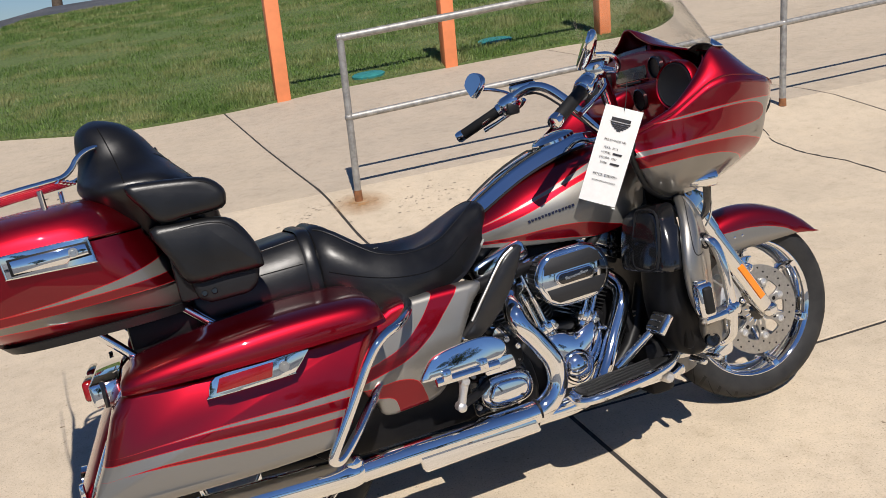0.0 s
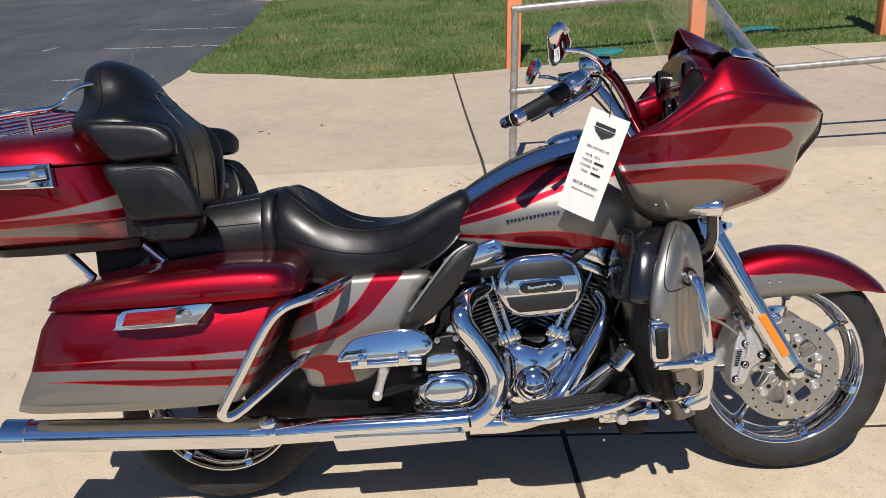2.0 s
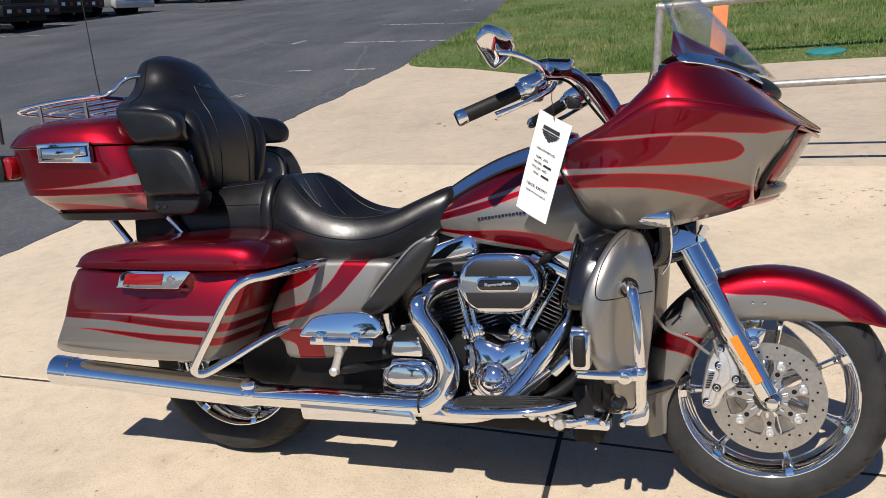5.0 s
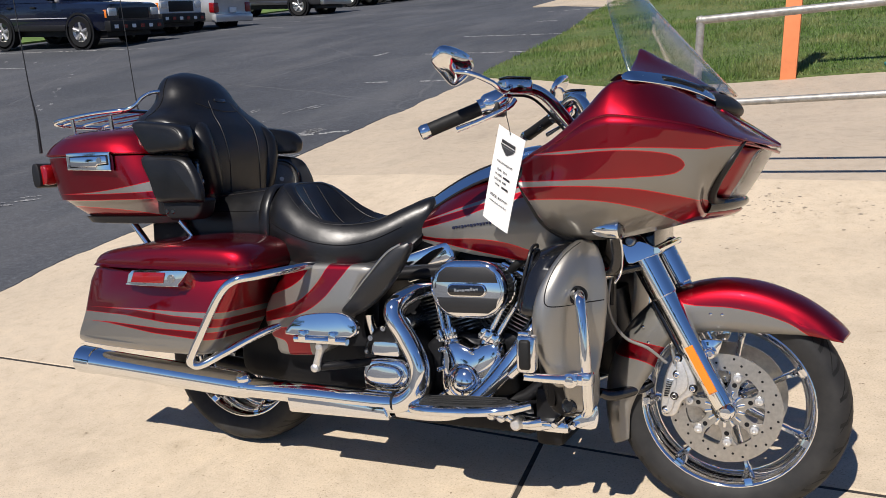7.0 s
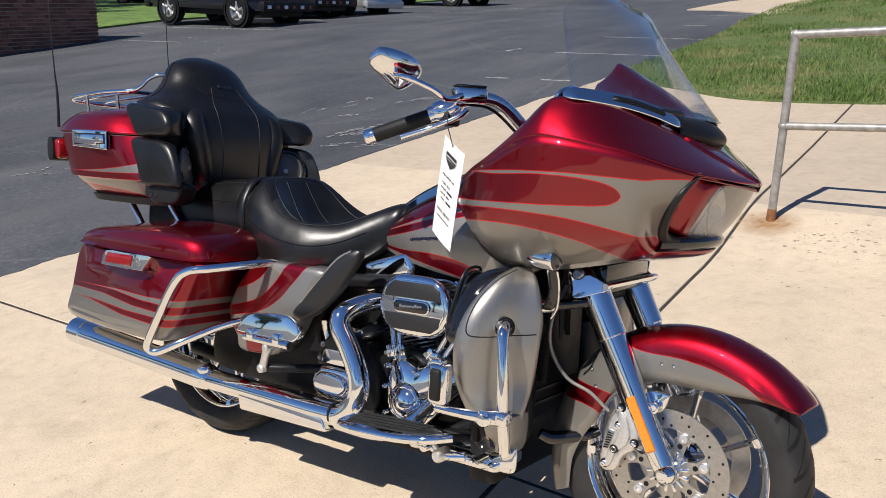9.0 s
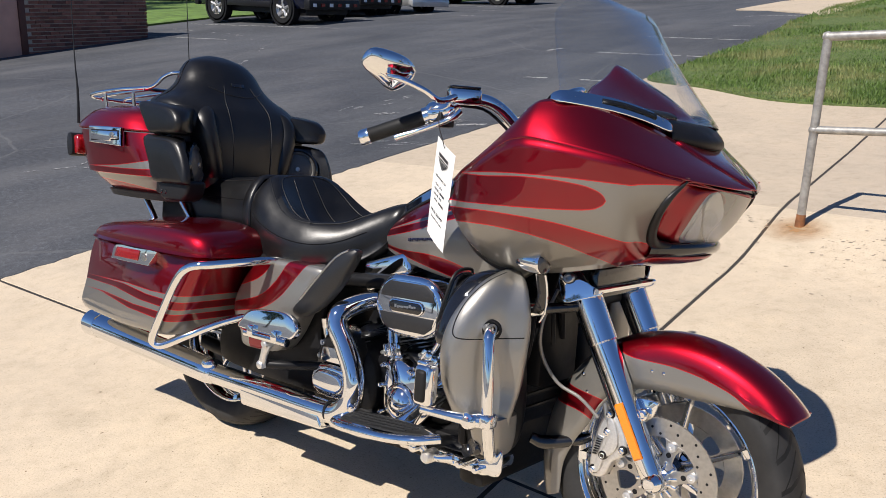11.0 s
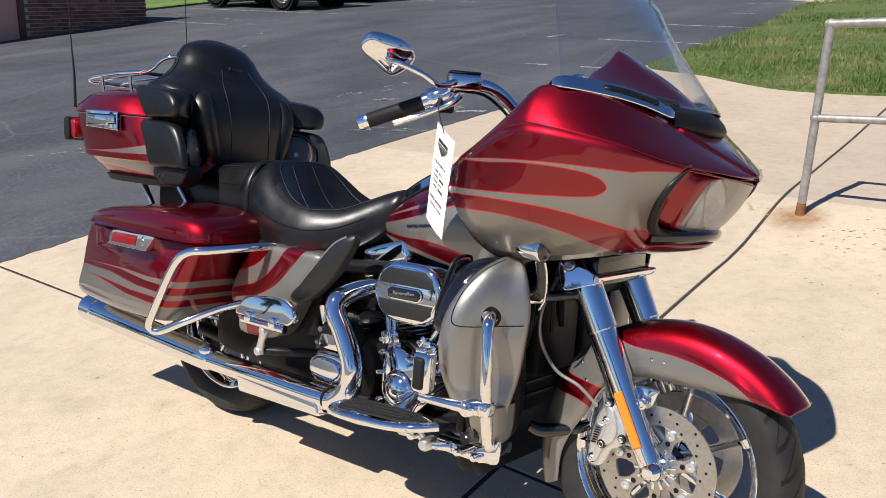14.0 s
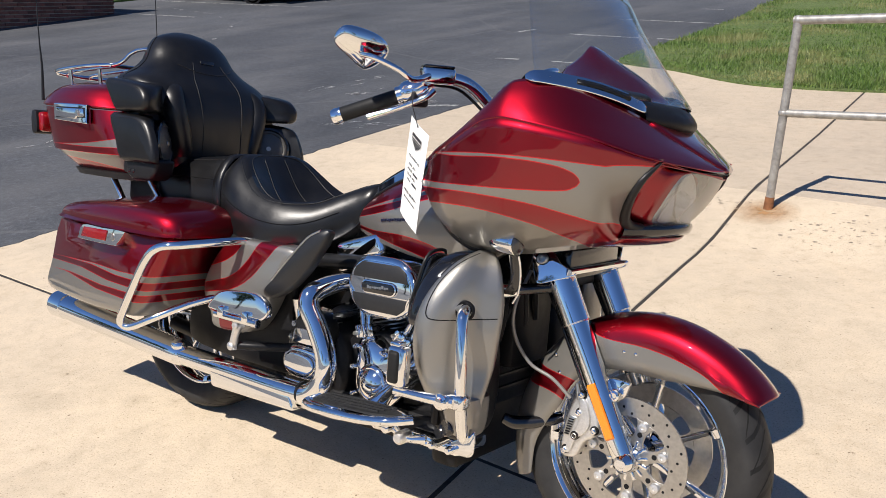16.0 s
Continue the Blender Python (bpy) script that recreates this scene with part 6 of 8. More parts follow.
        part("insert", moved(prism([(x, z * s) for x, z in q], -0.2722, -0.262, 0.002), A), INSERT, ac, "dark grey insert")
    part("face_ring", moved(prism(stadium(0.212, 0.142), -0.2700, -0.262, 0.003), A), CHROME, ac)
    part("name_plate_frame", moved(prism(stadium(0.124, 0.038), -0.277, -0.262, 0.004), A), CHROME, ac)
    np_ = part("name_plate", moved(prism(stadium(0.114, 0.030), -0.280, -0.272, 0.002), A), BLACK_GLOSS, ac, "black name plate with plain script bars")
    sc = bmesh.new()
    for k in range(9):
        block(-0.036 + k * 0.0084, -0.0285 + k * 0.0084, -0.2808, -0.279, -0.0035 + 0.0006 * k - 0.0012 * (k % 2), 0.0015 + 0.0006 * k + 0.0035 * (k in (0, 6)), 0, sc)
    part("script_bar", moved(sc, A), CHROME, np_)
    part("oil_filter", lathe([(0.0, 1.155), (0.032, 1.15), (0.036, 1.14), (0.036, 1.06), (0.0, 1.05)], (0, 0.0, 0.33), "x", 24), CHROME, e)
    part("oil_cooler", block(1.13, 1.16, -0.12, 0.12, 0.30, 0.42, 0.01), BLACK_METAL, e)
    for k in range(8):
        part("cooler_fin", block(1.155, 1.172, -0.115, 0.115, 0.308 + k * 0.0135, 0.312 + k * 0.0135), STEEL, e)


engine()

own = tube([(1.02, -0.10, 0.62), (1.06, -0.14, 0.66), (1.12, -0.12, 0.70)], 0.012, 10, 4)
part("intake_hose", own, RUBBER, bike)


# ---- covers, boards, pegs ----
def side_cover(side):
    flip = (lambda b: b) if side < 0 else mirrored
    rows = []
    for y, k in ((-0.19, 0.0), (-0.238, 0.0), (-0.252, 0.008), (-0.258, 0.03)):
        q = [(0.30, 0.372), (0.38, 0.37), (0.46, 0.382), (0.515, 0.44), (0.56, 0.52), (0.61, 0.605), (0.645, 0.655), (0.55, 0.662), (0.46, 0.662), (0.37, 0.655), (0.30, 0.60), (0.245, 0.50), (0.262, 0.44), (0.285, 0.41)]
        cx, cz = 0.43, 0.52
        rows.append([(x + (cx - x) * k * 4, y, z + (cz - z) * k * 4) for x, z in q])
    part("side_cover", flip(skin(rows, 2, 3, True, True)), PAINT_SIDE, bike, "dark red side cover with silver flames", 50)
    rows = []
    for y, k in ((-0.262, 0.0), (-0.285, 0.0), (-0.295, 0.15)):
        q = [(0.555, 0.528), (0.575, 0.512), (0.60, 0.514), (0.66, 0.552), (0.715, 0.61), (0.755, 0.67), (0.778, 0.715), (0.772, 0.73), (0.745, 0.727), (0.705, 0.698), (0.64, 0.625), (0.59, 0.565)]
        cx, cz = 0.67, 0.615
        rows.append([(x + (cx - x) * k, y + 0.10 * (x - 0.55), z + (cz - z) * k) for x, z in q])
    d = part("air_deflector", flip(skin(rows, 2, 3, True, True)), DEFLECTOR, bike, "satin black heat deflector under the seat", 50)
    part("deflector_edge", flip(tube([(0.585, -0.283, 0.563), (0.64, -0.279, 0.628), (0.705, -0.272, 0.70), (0.75, -0.266, 0.727)], 0.004, 8, 4)), STEEL, d)


side_cover(-1)
side_cover(1)


def passenger_board(side):
    flip = (lambda b: b) if side < 0 else mirrored
    own = prism(rounded([(0.392, 0.462), (0.412, 0.49), (0.445, 0.515), (0.52, 0.527), (0.59, 0.528), (0.632, 0.508), (0.642, 0.48), (0.625, 0.462), (0.60, 0.458), (0.42, 0.455)], 3), -0.352, -0.328, 0.008, 3)
    FOLD = Matrix.Translation((0, -0.34, 0.455)) @ pose(0, 0, 0, -5, 0, 0) @ Matrix.Translation((0, 0.34, -0.455))
    b = part("passenger_footboard", flip(moved(own, FOLD)), CHROME, bike, "folded-up chrome passenger footboard")
    part("rubber_pad", flip(moved(prism(rounded([(0.41, 0.466), (0.45, 0.506), (0.585, 0.52), (0.622, 0.482), (0.60, 0.468)], 3), -0.33, -0.318, 0.004), FOLD)), RUBBER, b)
    for x in (0.46, 0.565):
        part("hinge", flip(block(x - 0.013, x + 0.013, -0.364, -0.33, 0.444, 0.475, 0.005)), CHROME, b)
    part("hinge_bar", flip(rod((0.43, -0.35, 0.447), (0.61, -0.35, 0.447), 0.012)), CHROME, b)
    part("arm", flip(tube([(0.510, -0.334, 0.425), (0.498, -0.334, 0.39), (0.487, -0.330, 0.358)], [0.014, 0.011, 0.013], 14, 3)), CAST, bike)
    part("arm_bolt", flip(lathe([(0.0, -0.346), (0.008, -0.346), (0.013, -0.342), (0.014, -0.315)], (0.487, 0, 0.358), "y", 14)), CAST, bike)
    part("arm_bolt", flip(lathe([(0.0, -0.352), (0.008, -0.352), (0.012, -0.348), (0.014, -0.32)], (0.510, 0, 0.425), "y", 14)), CAST, bike)
    part("bracket", flip(tube([(0.487, -0.32, 0.358), (0.55, -0.28, 0.36), (0.62, -0.2, 0.36)], 0.013, 10, 4)), BLACK_METAL, bike)
    tip = Matrix.Translation((0.83, -0.29, 0.280)) @ pose(0, 0, 0, 3, -3.5, 0) @ Matrix.Translation((0, 0.29, 0))
    own = prism(rounded([(-0.01, -0.355), (0.03, -0.372), (0.20, -0.375), (0.27, -0.36), (0.325, -0.325), (0.31, -0.30), (0.20, -0.265), (0.01, -0.265)], 4), -0.012, 0.006, 0.006, 2, "z")
    f = part("footboard", flip(moved(own, tip)), CHROME, bike, "chrome rider footboard with ribbed rubber")
    own = prism(rounded([(0.008, -0.345), (0.04, -0.357), (0.20, -0.358), (0.26, -0.345), (0.298, -0.322), (0.20, -0.28), (0.02, -0.278)], 4), 0.004, 0.011, 0.003, 2, "z")
    part("rubber_pad", flip(moved(own, tip)), RUBBER, f)
    part("edge_tube", flip(moved(tube([(-0.012, -0.30, -0.004), (-0.012, -0.352, -0.004), (0.03, -0.376, -0.004), (0.12, -0.381, -0.004), (0.20, -0.379, -0.003), (0.275, -0.362, 0.0), (0.33, -0.322, 0.004)], 0.0125, 14, 5), tip)), CHROME, f)
    for k in range(4):
        part("rib", flip(moved(tube([(0.02, -0.29 - 0.018 * k, 0.0105), (0.15, -0.29 - 0.018 * k, 0.0105), (0.255 - 0.008 * k, -0.292 - 0.016 * k, 0.0105)], 0.0032, 6, 2), tip)), RUBBER, f)
    for x in (0.90, 1.05):
        part("board_bracket", flip(tube([(x, -0.35, 0.284), (x, -0.32, 0.258), (x, -0.2, 0.25)], 0.010, 10, 3)), CHROME, f)
        part("bracket_bolt", flip(lathe([(0.0, -0.342), (0.008, -0.341), (0.013, -0.335), (0.014, -0.30)], (x + 0.03, 0, 0.262), "y", 14)), CHROME, f)
    part("board_linkage", flip(tube([(1.08, -0.30, 0.262), (1.13, -0.31, 0.245), (1.18, -0.29, 0.25)], [0.014, 0.009, 0.014], 12, 3)), CHROME, f)
    part("linkage_bolt", flip(lathe([(0.0, -0.335), (0.012, -0.334), (0.017, -0.327), (0.018, -0.29)], (1.12, 0, 0.245), "y", 16)), CAST, f)


passenger_board(-1)
passenger_board(1)
# brake pedal on the right, shifter on the left
own = tube([(1.005, -0.255, 0.295), (1.05, -0.28, 0.34), (1.10, -0.305, 0.385)], [0.016, 0.012, 0.011], 12, 4)
pedal = part("brake_pedal", own, CHROME, bike, "chrome brake pedal with rubber pad")
PAD = Matrix.Translation((1.132, -0.31, 0.405)) @ pose(0, 0, 0, 0, 42, 0)
part("pedal_frame", moved(block(-0.010, 0.012, -0.042, 0.042, -0.034, 0.034, 0.008, segments=3), PAD), CHROME, pedal)
part("pedal_rubber", moved(block(-0.016, -0.008, -0.034, 0.034, -0.027, 0.027, 0.004), PAD), RUBBER, pedal)
for k in (-0.018, 0.0, 0.018):
    part("pad_inlay", moved(block(-0.0175, -0.0155, -0.03, 0.03, k - 0.002, k + 0.002, 0.0005), PAD), CHROME, pedal)
part("shift_lever", tube([(0.95, 0.28, 0.30), (1.08, 0.33, 0.36), (1.16, 0.34, 0.39)], 0.009, 10, 4), CHROME, bike)
stand = part("side_stand", tube([(0.94, 0.16, 0.22), (0.92, 0.27, 0.09), (0.90, 0.335, -0.055)], [0.016, 0.014, 0.013], 12, 4), BLACK_METAL, bike, "side stand")
part("stand_foot", moved(block(-0.035, 0.03, -0.02, 0.04, -0.008, 0.004, 0.003), Matrix.Translation((0.90, 0.335, -0.062)) @ pose(0, 0, 0, 14, 0, 0)), BLACK_METAL, stand)


def lower_fairing(side):
    flip = (lambda b: b) if side < 0 else mirrored
    pod = tagged(new("lower_fairing"), "silver leg fairing with black storage box behind")
    pod.parent = bike
    # across the shell: share of its length, step inwards
    ACROSS = ((0.0, 0.0), (0.22, 0.0), (0.45, 0.028), (0.68, 0.080), (0.88, 0.106), (1.0, 0.124))
    LEVELS = ((0.372, 1.250, 1.338, 0.366), (0.40, 1.236, 1.341, 0.381), (0.47, 1.208, 1.350, 0.396), (0.55, 1.202, 1.358, 0.402), (0.61, 1.212, 1.360, 0.396), (0.66, 1.230, 1.356, 0.378), (0.70, 1.250, 1.346, 0.350), (0.725, 1.266, 1.334, 0.322), (0.742, 1.282, 1.318, 0.292), (0.748, 1.292, 1.306, 0.276))
    def on_shell(z, share, lift=0.0):
        zs = [r[0] for r in LEVELS]
        xr, xf, yo = (float(np.interp(z, zs, [r[k] for r in LEVELS])) for k in (1, 2, 3))
        step = float(np.interp(share, [a for a, _ in ACROSS], [b for _, b in ACROSS]))
        return (xr + (xf - xr) * share, -yo + step * min(1.0, (xf - xr) / 0.15) - lift, z)
    rows = []
    for z, xr, xf, yo in LEVELS:
        wide = min(1.0, (xf - xr) / 0.15)
        rows.append([(xr - 0.006, -yo + 0.016, z)] + [on_shell(z, f) for f, _ in ACROSS] + [(xf - 0.012, -yo + 0.150 * wide, z), (xf - 0.04, -yo + 0.175 * wide, z)])
    shell = solid(part("shell", flip(skin(rows, 4, 3)), PAINT_SILVER, pod, "silver metallic shell", 50), 0.004, 0)
    rows = []
    for z, x0, x1, y0, y1 in ((0.552, 1.165, 1.25, -0.36, -0.18), (0.558, 1.130, 1.235, -0.380, -0.155), (0.60, 1.134, 1.235, -0.378, -0.15), (0.66, 1.148, 1.245, -0.358, -0.15), (0.705, 1.166, 1.255, -0.330, -0.155), (0.727, 1.198, 1.268, -0.298, -0.17), (0.736, 1.222, 1.26, -0.275, -0.20)):
        rows.append([(x + 0.12 * (-0.28 - y) * (x < 1.22), y, z) for x, y in oval((x0 + x1) / 2, (y0 + y1) / 2, (x1 - x0) / 2, (y1 - y0) / 2, 3.6, 32)])
    box = part("storage_box", flip(skin(rows, 4, 1, True, True)), BLACK_GLOSS, pod, "gloss black glove box", 50)
    rows = []
    for z, x0, x1, y0, y1 in ((0.272, 1.23, 1.28, -0.29, -0.20), (0.290, 1.200, 1.30, -0.305, -0.16), (0.34, 1.180, 1.31, -0.315, -0.14), (0.42, 1.172, 1.31, -0.335, -0.13), (0.50, 1.178, 1.30, -0.335, -0.13), (0.556, 1.180, 1.29, -0.345, -0.14)):
        rows.append([(x, y, z) for x, y in oval((x0 + x1) / 2, (y0 + y1) / 2, (x1 - x0) / 2, (y1 - y0) / 2, 3.0, 32)])
    part("lower_scoop", flip(skin(rows, 4, 1, True, True)), BLACK_METAL, pod, "black lower scoop", 50)
    own = prism(rounded([(-0.045, -0.075), (0.04, -0.078), (0.05, -0.03), (0.046, 0.055), (0.03, 0.075), (-0.03, 0.072), (-0.048, 0.03)], 4), -0.006, 0.008, 0.006, 3, "x")
    DOOR = Matrix.Translation((1.155, -0.292, 0.650)) @ pose(0, 0, 0, 0, 13, 7)
    lid = part("box_door", flip(moved(own, DOOR)), BLACK_GLOSS, box, "gloss black box door")
    part("door_rim", flip(moved(tube([(-0.004, a, b) for a, b in rounded([(-0.050, -0.082), (0.045, -0.085), (0.056, -0.03), (0.052, 0.06), (0.034, 0.082), (-0.034, 0.079), (-0.054, 0.03)], 3)] + [(-0.004, -0.050, -0.082)], 0.004, 8, 1), DOOR)), BLACK_PLASTIC, lid)
    # the lid of the shell: a thin gap from its top, round the rear corner and across to the front
    lid_line = [(1.296, 0, 0.742), (1.272, 0, 0.718), (1.250, 0, 0.682), (1.236, 0, 0.640), (1.231, 0, 0.606), (1.236, 0, 0.590), (1.252, 0, 0.585), (1.29, 0, 0.586), (1.33, 0, 0.589), (1.356, 0, 0.592)]
    part("panel_gap", tube(draped(shell, lid_line, 0.0018, (0, -side, 0)), 0.0017, 6, 1), BLACK_METAL, pod)
    part("bar_port", flip(moved(lathe([(0.017, -0.004), (0.021, 0.002), (0.025, -0.004)], (0, 0, 0), "z", 24), Matrix.Translation((1.306, -0.352, 0.611)) @ pose(0, 0, 0, 78, 0, 20))), BLACK_METAL, pod)
    own = prism(rounded([(1.278, 0.262), (1.30, 0.254), (1.342, 0.258), (1.350, 0.295), (1.344, 0.322), (1.330, 0.306), (1.29, 0.285)], 3), -0.330, -0.322, 0.003)
    rows = []
    for z, x0, x1, y0, y1 in ((0.295, 1.290, 1.322, -0.322, -0.27), (0.305, 1.272, 1.334, -0.340, -0.25), (0.335, 1.258, 1.340, -0.350, -0.24), (0.372, 1.252, 1.340, -0.358, -0.235), (0.395, 1.252, 1.338, -0.360, -0.235)):
        rows.append([(x, y, z) for x, y in oval((x0 + x1) / 2, (y0 + y1) / 2, (x1 - x0) / 2, (y1 - y0) / 2, 3.2, 28)])
    boot = part("boot", flip(skin(rows, 3, 1, True, True)), PAINT_SILVER, pod, "silver end of the leg fairing", 50)
    part("boot_opening", flip(moved(lathe([(0.0, 0.0), (0.016, 0.001), (0.019, 0.004), (0.022, 0.0), (0.022, -0.012)], (0, 0, 0), "z", 20), Matrix.Translation((1.274, -0.345, 0.318)) @ pose(0, 0, 0, 82, 0, -24))), BLACK_GLOSS, boot)
    foot = part("foot_plate", flip(own), CHROME, pod, "chrome plate under the leg fairing")
    for x in (1.285, 1.235):
        part("bolt", flip(lathe([(0.0, -0.350), (0.006, -0.350), (0.009, -0.346), (0.010, -0.33), (0.010, -0.28)], (x, 0, 0.262), "y", 12)), CHROME, foot)


lower_fairing(-1)
lower_fairing(1)


def engine_guard(side):
    flip = (lambda b: b) if side < 0 else mirrored
    own = tube([(1.300, -0.318, 0.612), (1.308, -0.350, 0.613), (1.317, -0.374, 0.597), (1.325, -0.383, 0.55), (1.330, -0.385, 0.49), (1.333, -0.382, 0.42), (1.334, -0.370, 0.355), (1.328, -0.350, 0.312), (1.29, -0.29, 0.285), (1.16, -0.15, 0.245)], 0.0145, 18, 6)
    g = part("engine_guard", flip(own), CHROME, bike, "chrome engine guard bar")
    part("peg_clamp", flip(block(1.308, 1.352, -0.402, -0.360, 0.385, 0.422, 0.010, segments=3)), CHROME, g)
    part("clamp_bolt", flip(lathe([(0.0, -0.424), (0.010, -0.423), (0.012, -0.419), (0.019, -0.416), (0.022, -0.408), (0.022, -0.385)], (1.300, 0, 0.402), "y", 20)), CHROME, g)
    part("peg_arm", flip(tube([(1.322, -0.392, 0.402), (1.26, -0.420, 0.405), (1.19, -0.450, 0.413)], [0.017, 0.012, 0.0105], 14, 3)), CHROME, g)
    own = block(1.176, 1.226, -0.472, -0.432, 0.425, 0.522, 0.012, segments=3)
    peg = part("highway_peg", flip(own), CHROME, g, "folded highway peg with black rubber")
    part("peg_rubber", flip(block(1.186, 1.2165, -0.480, -0.43, 0.435, 0.512, 0.008, segments=3)), RUBBER, peg)
    part("peg_end", flip(block(1.18, 1.21, -0.465, -0.438, 0.518, 0.530, 0.004)), CHROME, peg)


engine_guard(-1)
engine_guard(1)
own = block(1.07, 1.24, -0.23, -0.09, 0.20, 0.235, 0.012)
part("front_skid_cover", own, CHROME, bike)


# ---- fairing ----
# along x: top edge (half width, height), crease, lower belly, bottom edge
SHELL = [
    (1.145, 0.318, 0.954, 0.326, 0.948, 0.330, 0.915, 0.322, 0.892),
    (1.168, 0.335, 0.966, 0.344, 0.957, 0.347, 0.895, 0.312, 0.845),
    (1.20, 0.356, 0.983, 0.370, 0.970, 0.372, 0.880, 0.297, 0.790),
    (1.25, 0.384, 1.006, 0.399, 0.990, 0.396, 0.875, 0.282, 0.758),
    (1.30, 0.394, 1.043, 0.414, 1.018, 0.398, 0.878, 0.268, 0.748),
    (1.35, 0.396, 1.088, 0.426, 1.046, 0.404, 0.882, 0.262, 0.748),
    (1.39, 0.390, 1.130, 0.433, 1.056, 0.404, 0.885, 0.258, 0.752),
    (1.42, 0.378, 1.146, 0.434, 1.057, 0.400, 0.886, 0.255, 0.757),
    (1.47, 0.350, 1.146, 0.426, 1.051, 0.386, 0.888, 0.245, 0.768),
    (1.53, 0.290, 1.130, 0.402, 1.041, 0.360, 0.886, 0.230, 0.782),
    (1.59, 0.198, 1.102, 0.370, 1.029, 0.322, 0.880, 0.210, 0.800),
    (1.63, 0.150, 1.076, 0.340, 1.017, 0.305, 0.875, 0.190, 0.812)]
BEAK = [(1.67, 0.115, 1.046, 0.294, 1.002), (1.705, 0.075, 1.022, 0.225, 0.991), (1.735, 0.040, 1.000, 0.140, 0.983), (1.755, 0.015, 0.985, 0.065, 0.977), (1.765, 0.003, 0.977, 0.016, 0.974)]


def upper_shell():
    rows = []
    for x, a, b, c, d in [r[:5] for r in SHELL] + BEAK:
        p, q = 0.62, 0.25
        rows.append([(x, -a, b), (x, -(a * p + c * (1 - p)) - 0.003, b * p + d * (1 - p) + 0.005), (x, -(a * q + c * (1 - q)) - 0.003, b * q + d * (1 - q) + 0.004), (x, -c, d)])
    return skin(rows, 5, 4)


def lower_shell():
    rows = []
    for x, a, b, c, d, e, f, g, h in SHELL:
        pts = [(-c, d), (-(c + e) / 2 - 0.006 * min(1.0, max(-0.4, (x - 1.27) / 0.15)), (d + f) / 2), (-e, f), (-(e * 0.5 + g * 0.5) - 0.016, f * 0.5 + h * 0.5 - 0.004), (-g, h)]
        rows.append([(x, y, z) for y, z in pts])
    rows[-1] = [(1.635, -0.332, 1.019), (1.628, -0.316, 0.950), (1.608, -0.276, 0.888), (1.596, -0.228, 0.846), (1.602, -0.188, 0.810)]
    rows.append([(1.668, -0.292, 1.006), (1.650, -0.291, 0.950), (1.620, -0.254, 0.890), (1.605, -0.210, 0.848), (1.614, -0.172, 0.813)])
    rows.append([(1.702, -0.228, 0.998), (1.668, -0.264, 0.945), (1.630, -0.234, 0.892), (1.613, -0.193, 0.850), (1.626, -0.158, 0.816)])
    return skin(rows, 5, 4)


fairing = tagged(new("fairing"), "shark-nose dark red fairing with silver flame stripes")
fairing.parent = bike
for s in (-1, 1):
    flip = (lambda b: b) if s < 0 else mirrored
    solid(part("upper_panel", flip(upper_shell()), PAINT_FAIRING, fairing, "red upper panel running into the nose", 60), 0.0012, 0)
    solid(part("side_panel", flip(lower_shell()), PAINT_FAIRING, fairing, "red side panel with silver flames", 60), 0.0012, 0)
rows = []
for x, a, b, c, d in [SHELL[-2][:5], SHELL[-1][:5]] + BEAK:
    rows.append([(x - 0.003, -c * 0.985, d - 0.006), (x - 0.003, -c * 0.5, d - 0.012), (x - 0.003, 0, d - 0.013), (x - 0.003, c * 0.5, d - 0.012), (x - 0.003, c * 0.985, d - 0.006)])
solid(part("beak_underside", skin(rows, 3, 2), PAINT_RED, fairing, "", 60), 0.003, 0)
rows = []
for x, a, b, c, d in [SHELL[-1][:5]] + BEAK:
    rows.append([(x, -a, b), (x, -a * 0.5, b + 0.006), (x, 0, b + 0.008), (x, a * 0.5, b + 0.006), (x, a, b)])
solid(part("beak_top", skin(rows, 3, 2), PAINT_RED, fairing, "", 60), 0.003, 0)
# hump and vent below the screen
rows = []
for x, w, ze, zc in ((1.394, 0.13, 1.198, 1.264), (1.415, 0.19, 1.175, 1.254), (1.45, 0.26, 1.15, 1.232), (1.52, 0.268, 1.127, 1.192), (1.58, 0.197, 1.101, 1.150), (1.625, 0.138, 1.072, 1.112)):
    half = [(-w, ze), (-w * 0.7, ze * 0.75 + zc * 0.25), (-w * 0.38, ze * 0.4 + zc * 0.6), (-w * 0.16, zc - 0.004), (0, zc)]
    rows.append([(x, y, z) for y, z in half] + [(x, -y, z) for y, z in half[-2::-1]])
solid(part("hump", skin(rows, 4, 3), PAINT_RED, fairing, "red centre hump behind the screen", 60), 0.004, 0)
rows = []
for u in np.linspace(-1, 1, 13):
    y, k = u * 0.150, abs(u) ** 2
    rows.append([(1.600 - 0.01 * k, y, 1.130 - 0.006 * k), (1.640 - 0.035 * k, y, 1.116 - 0.004 * k), (1.668 - 0.05 * k, y, 1.088 + 0.002 * k), (1.664 - 0.05 * k, y, 1.066 + 0.012 * k), (1.630 - 0.03 * k, y, 1.060 + 0.016 * k)])
part("vent", skin(rows, 2, 3), BLACK_METAL, fairing, "black centre air vent", 60)
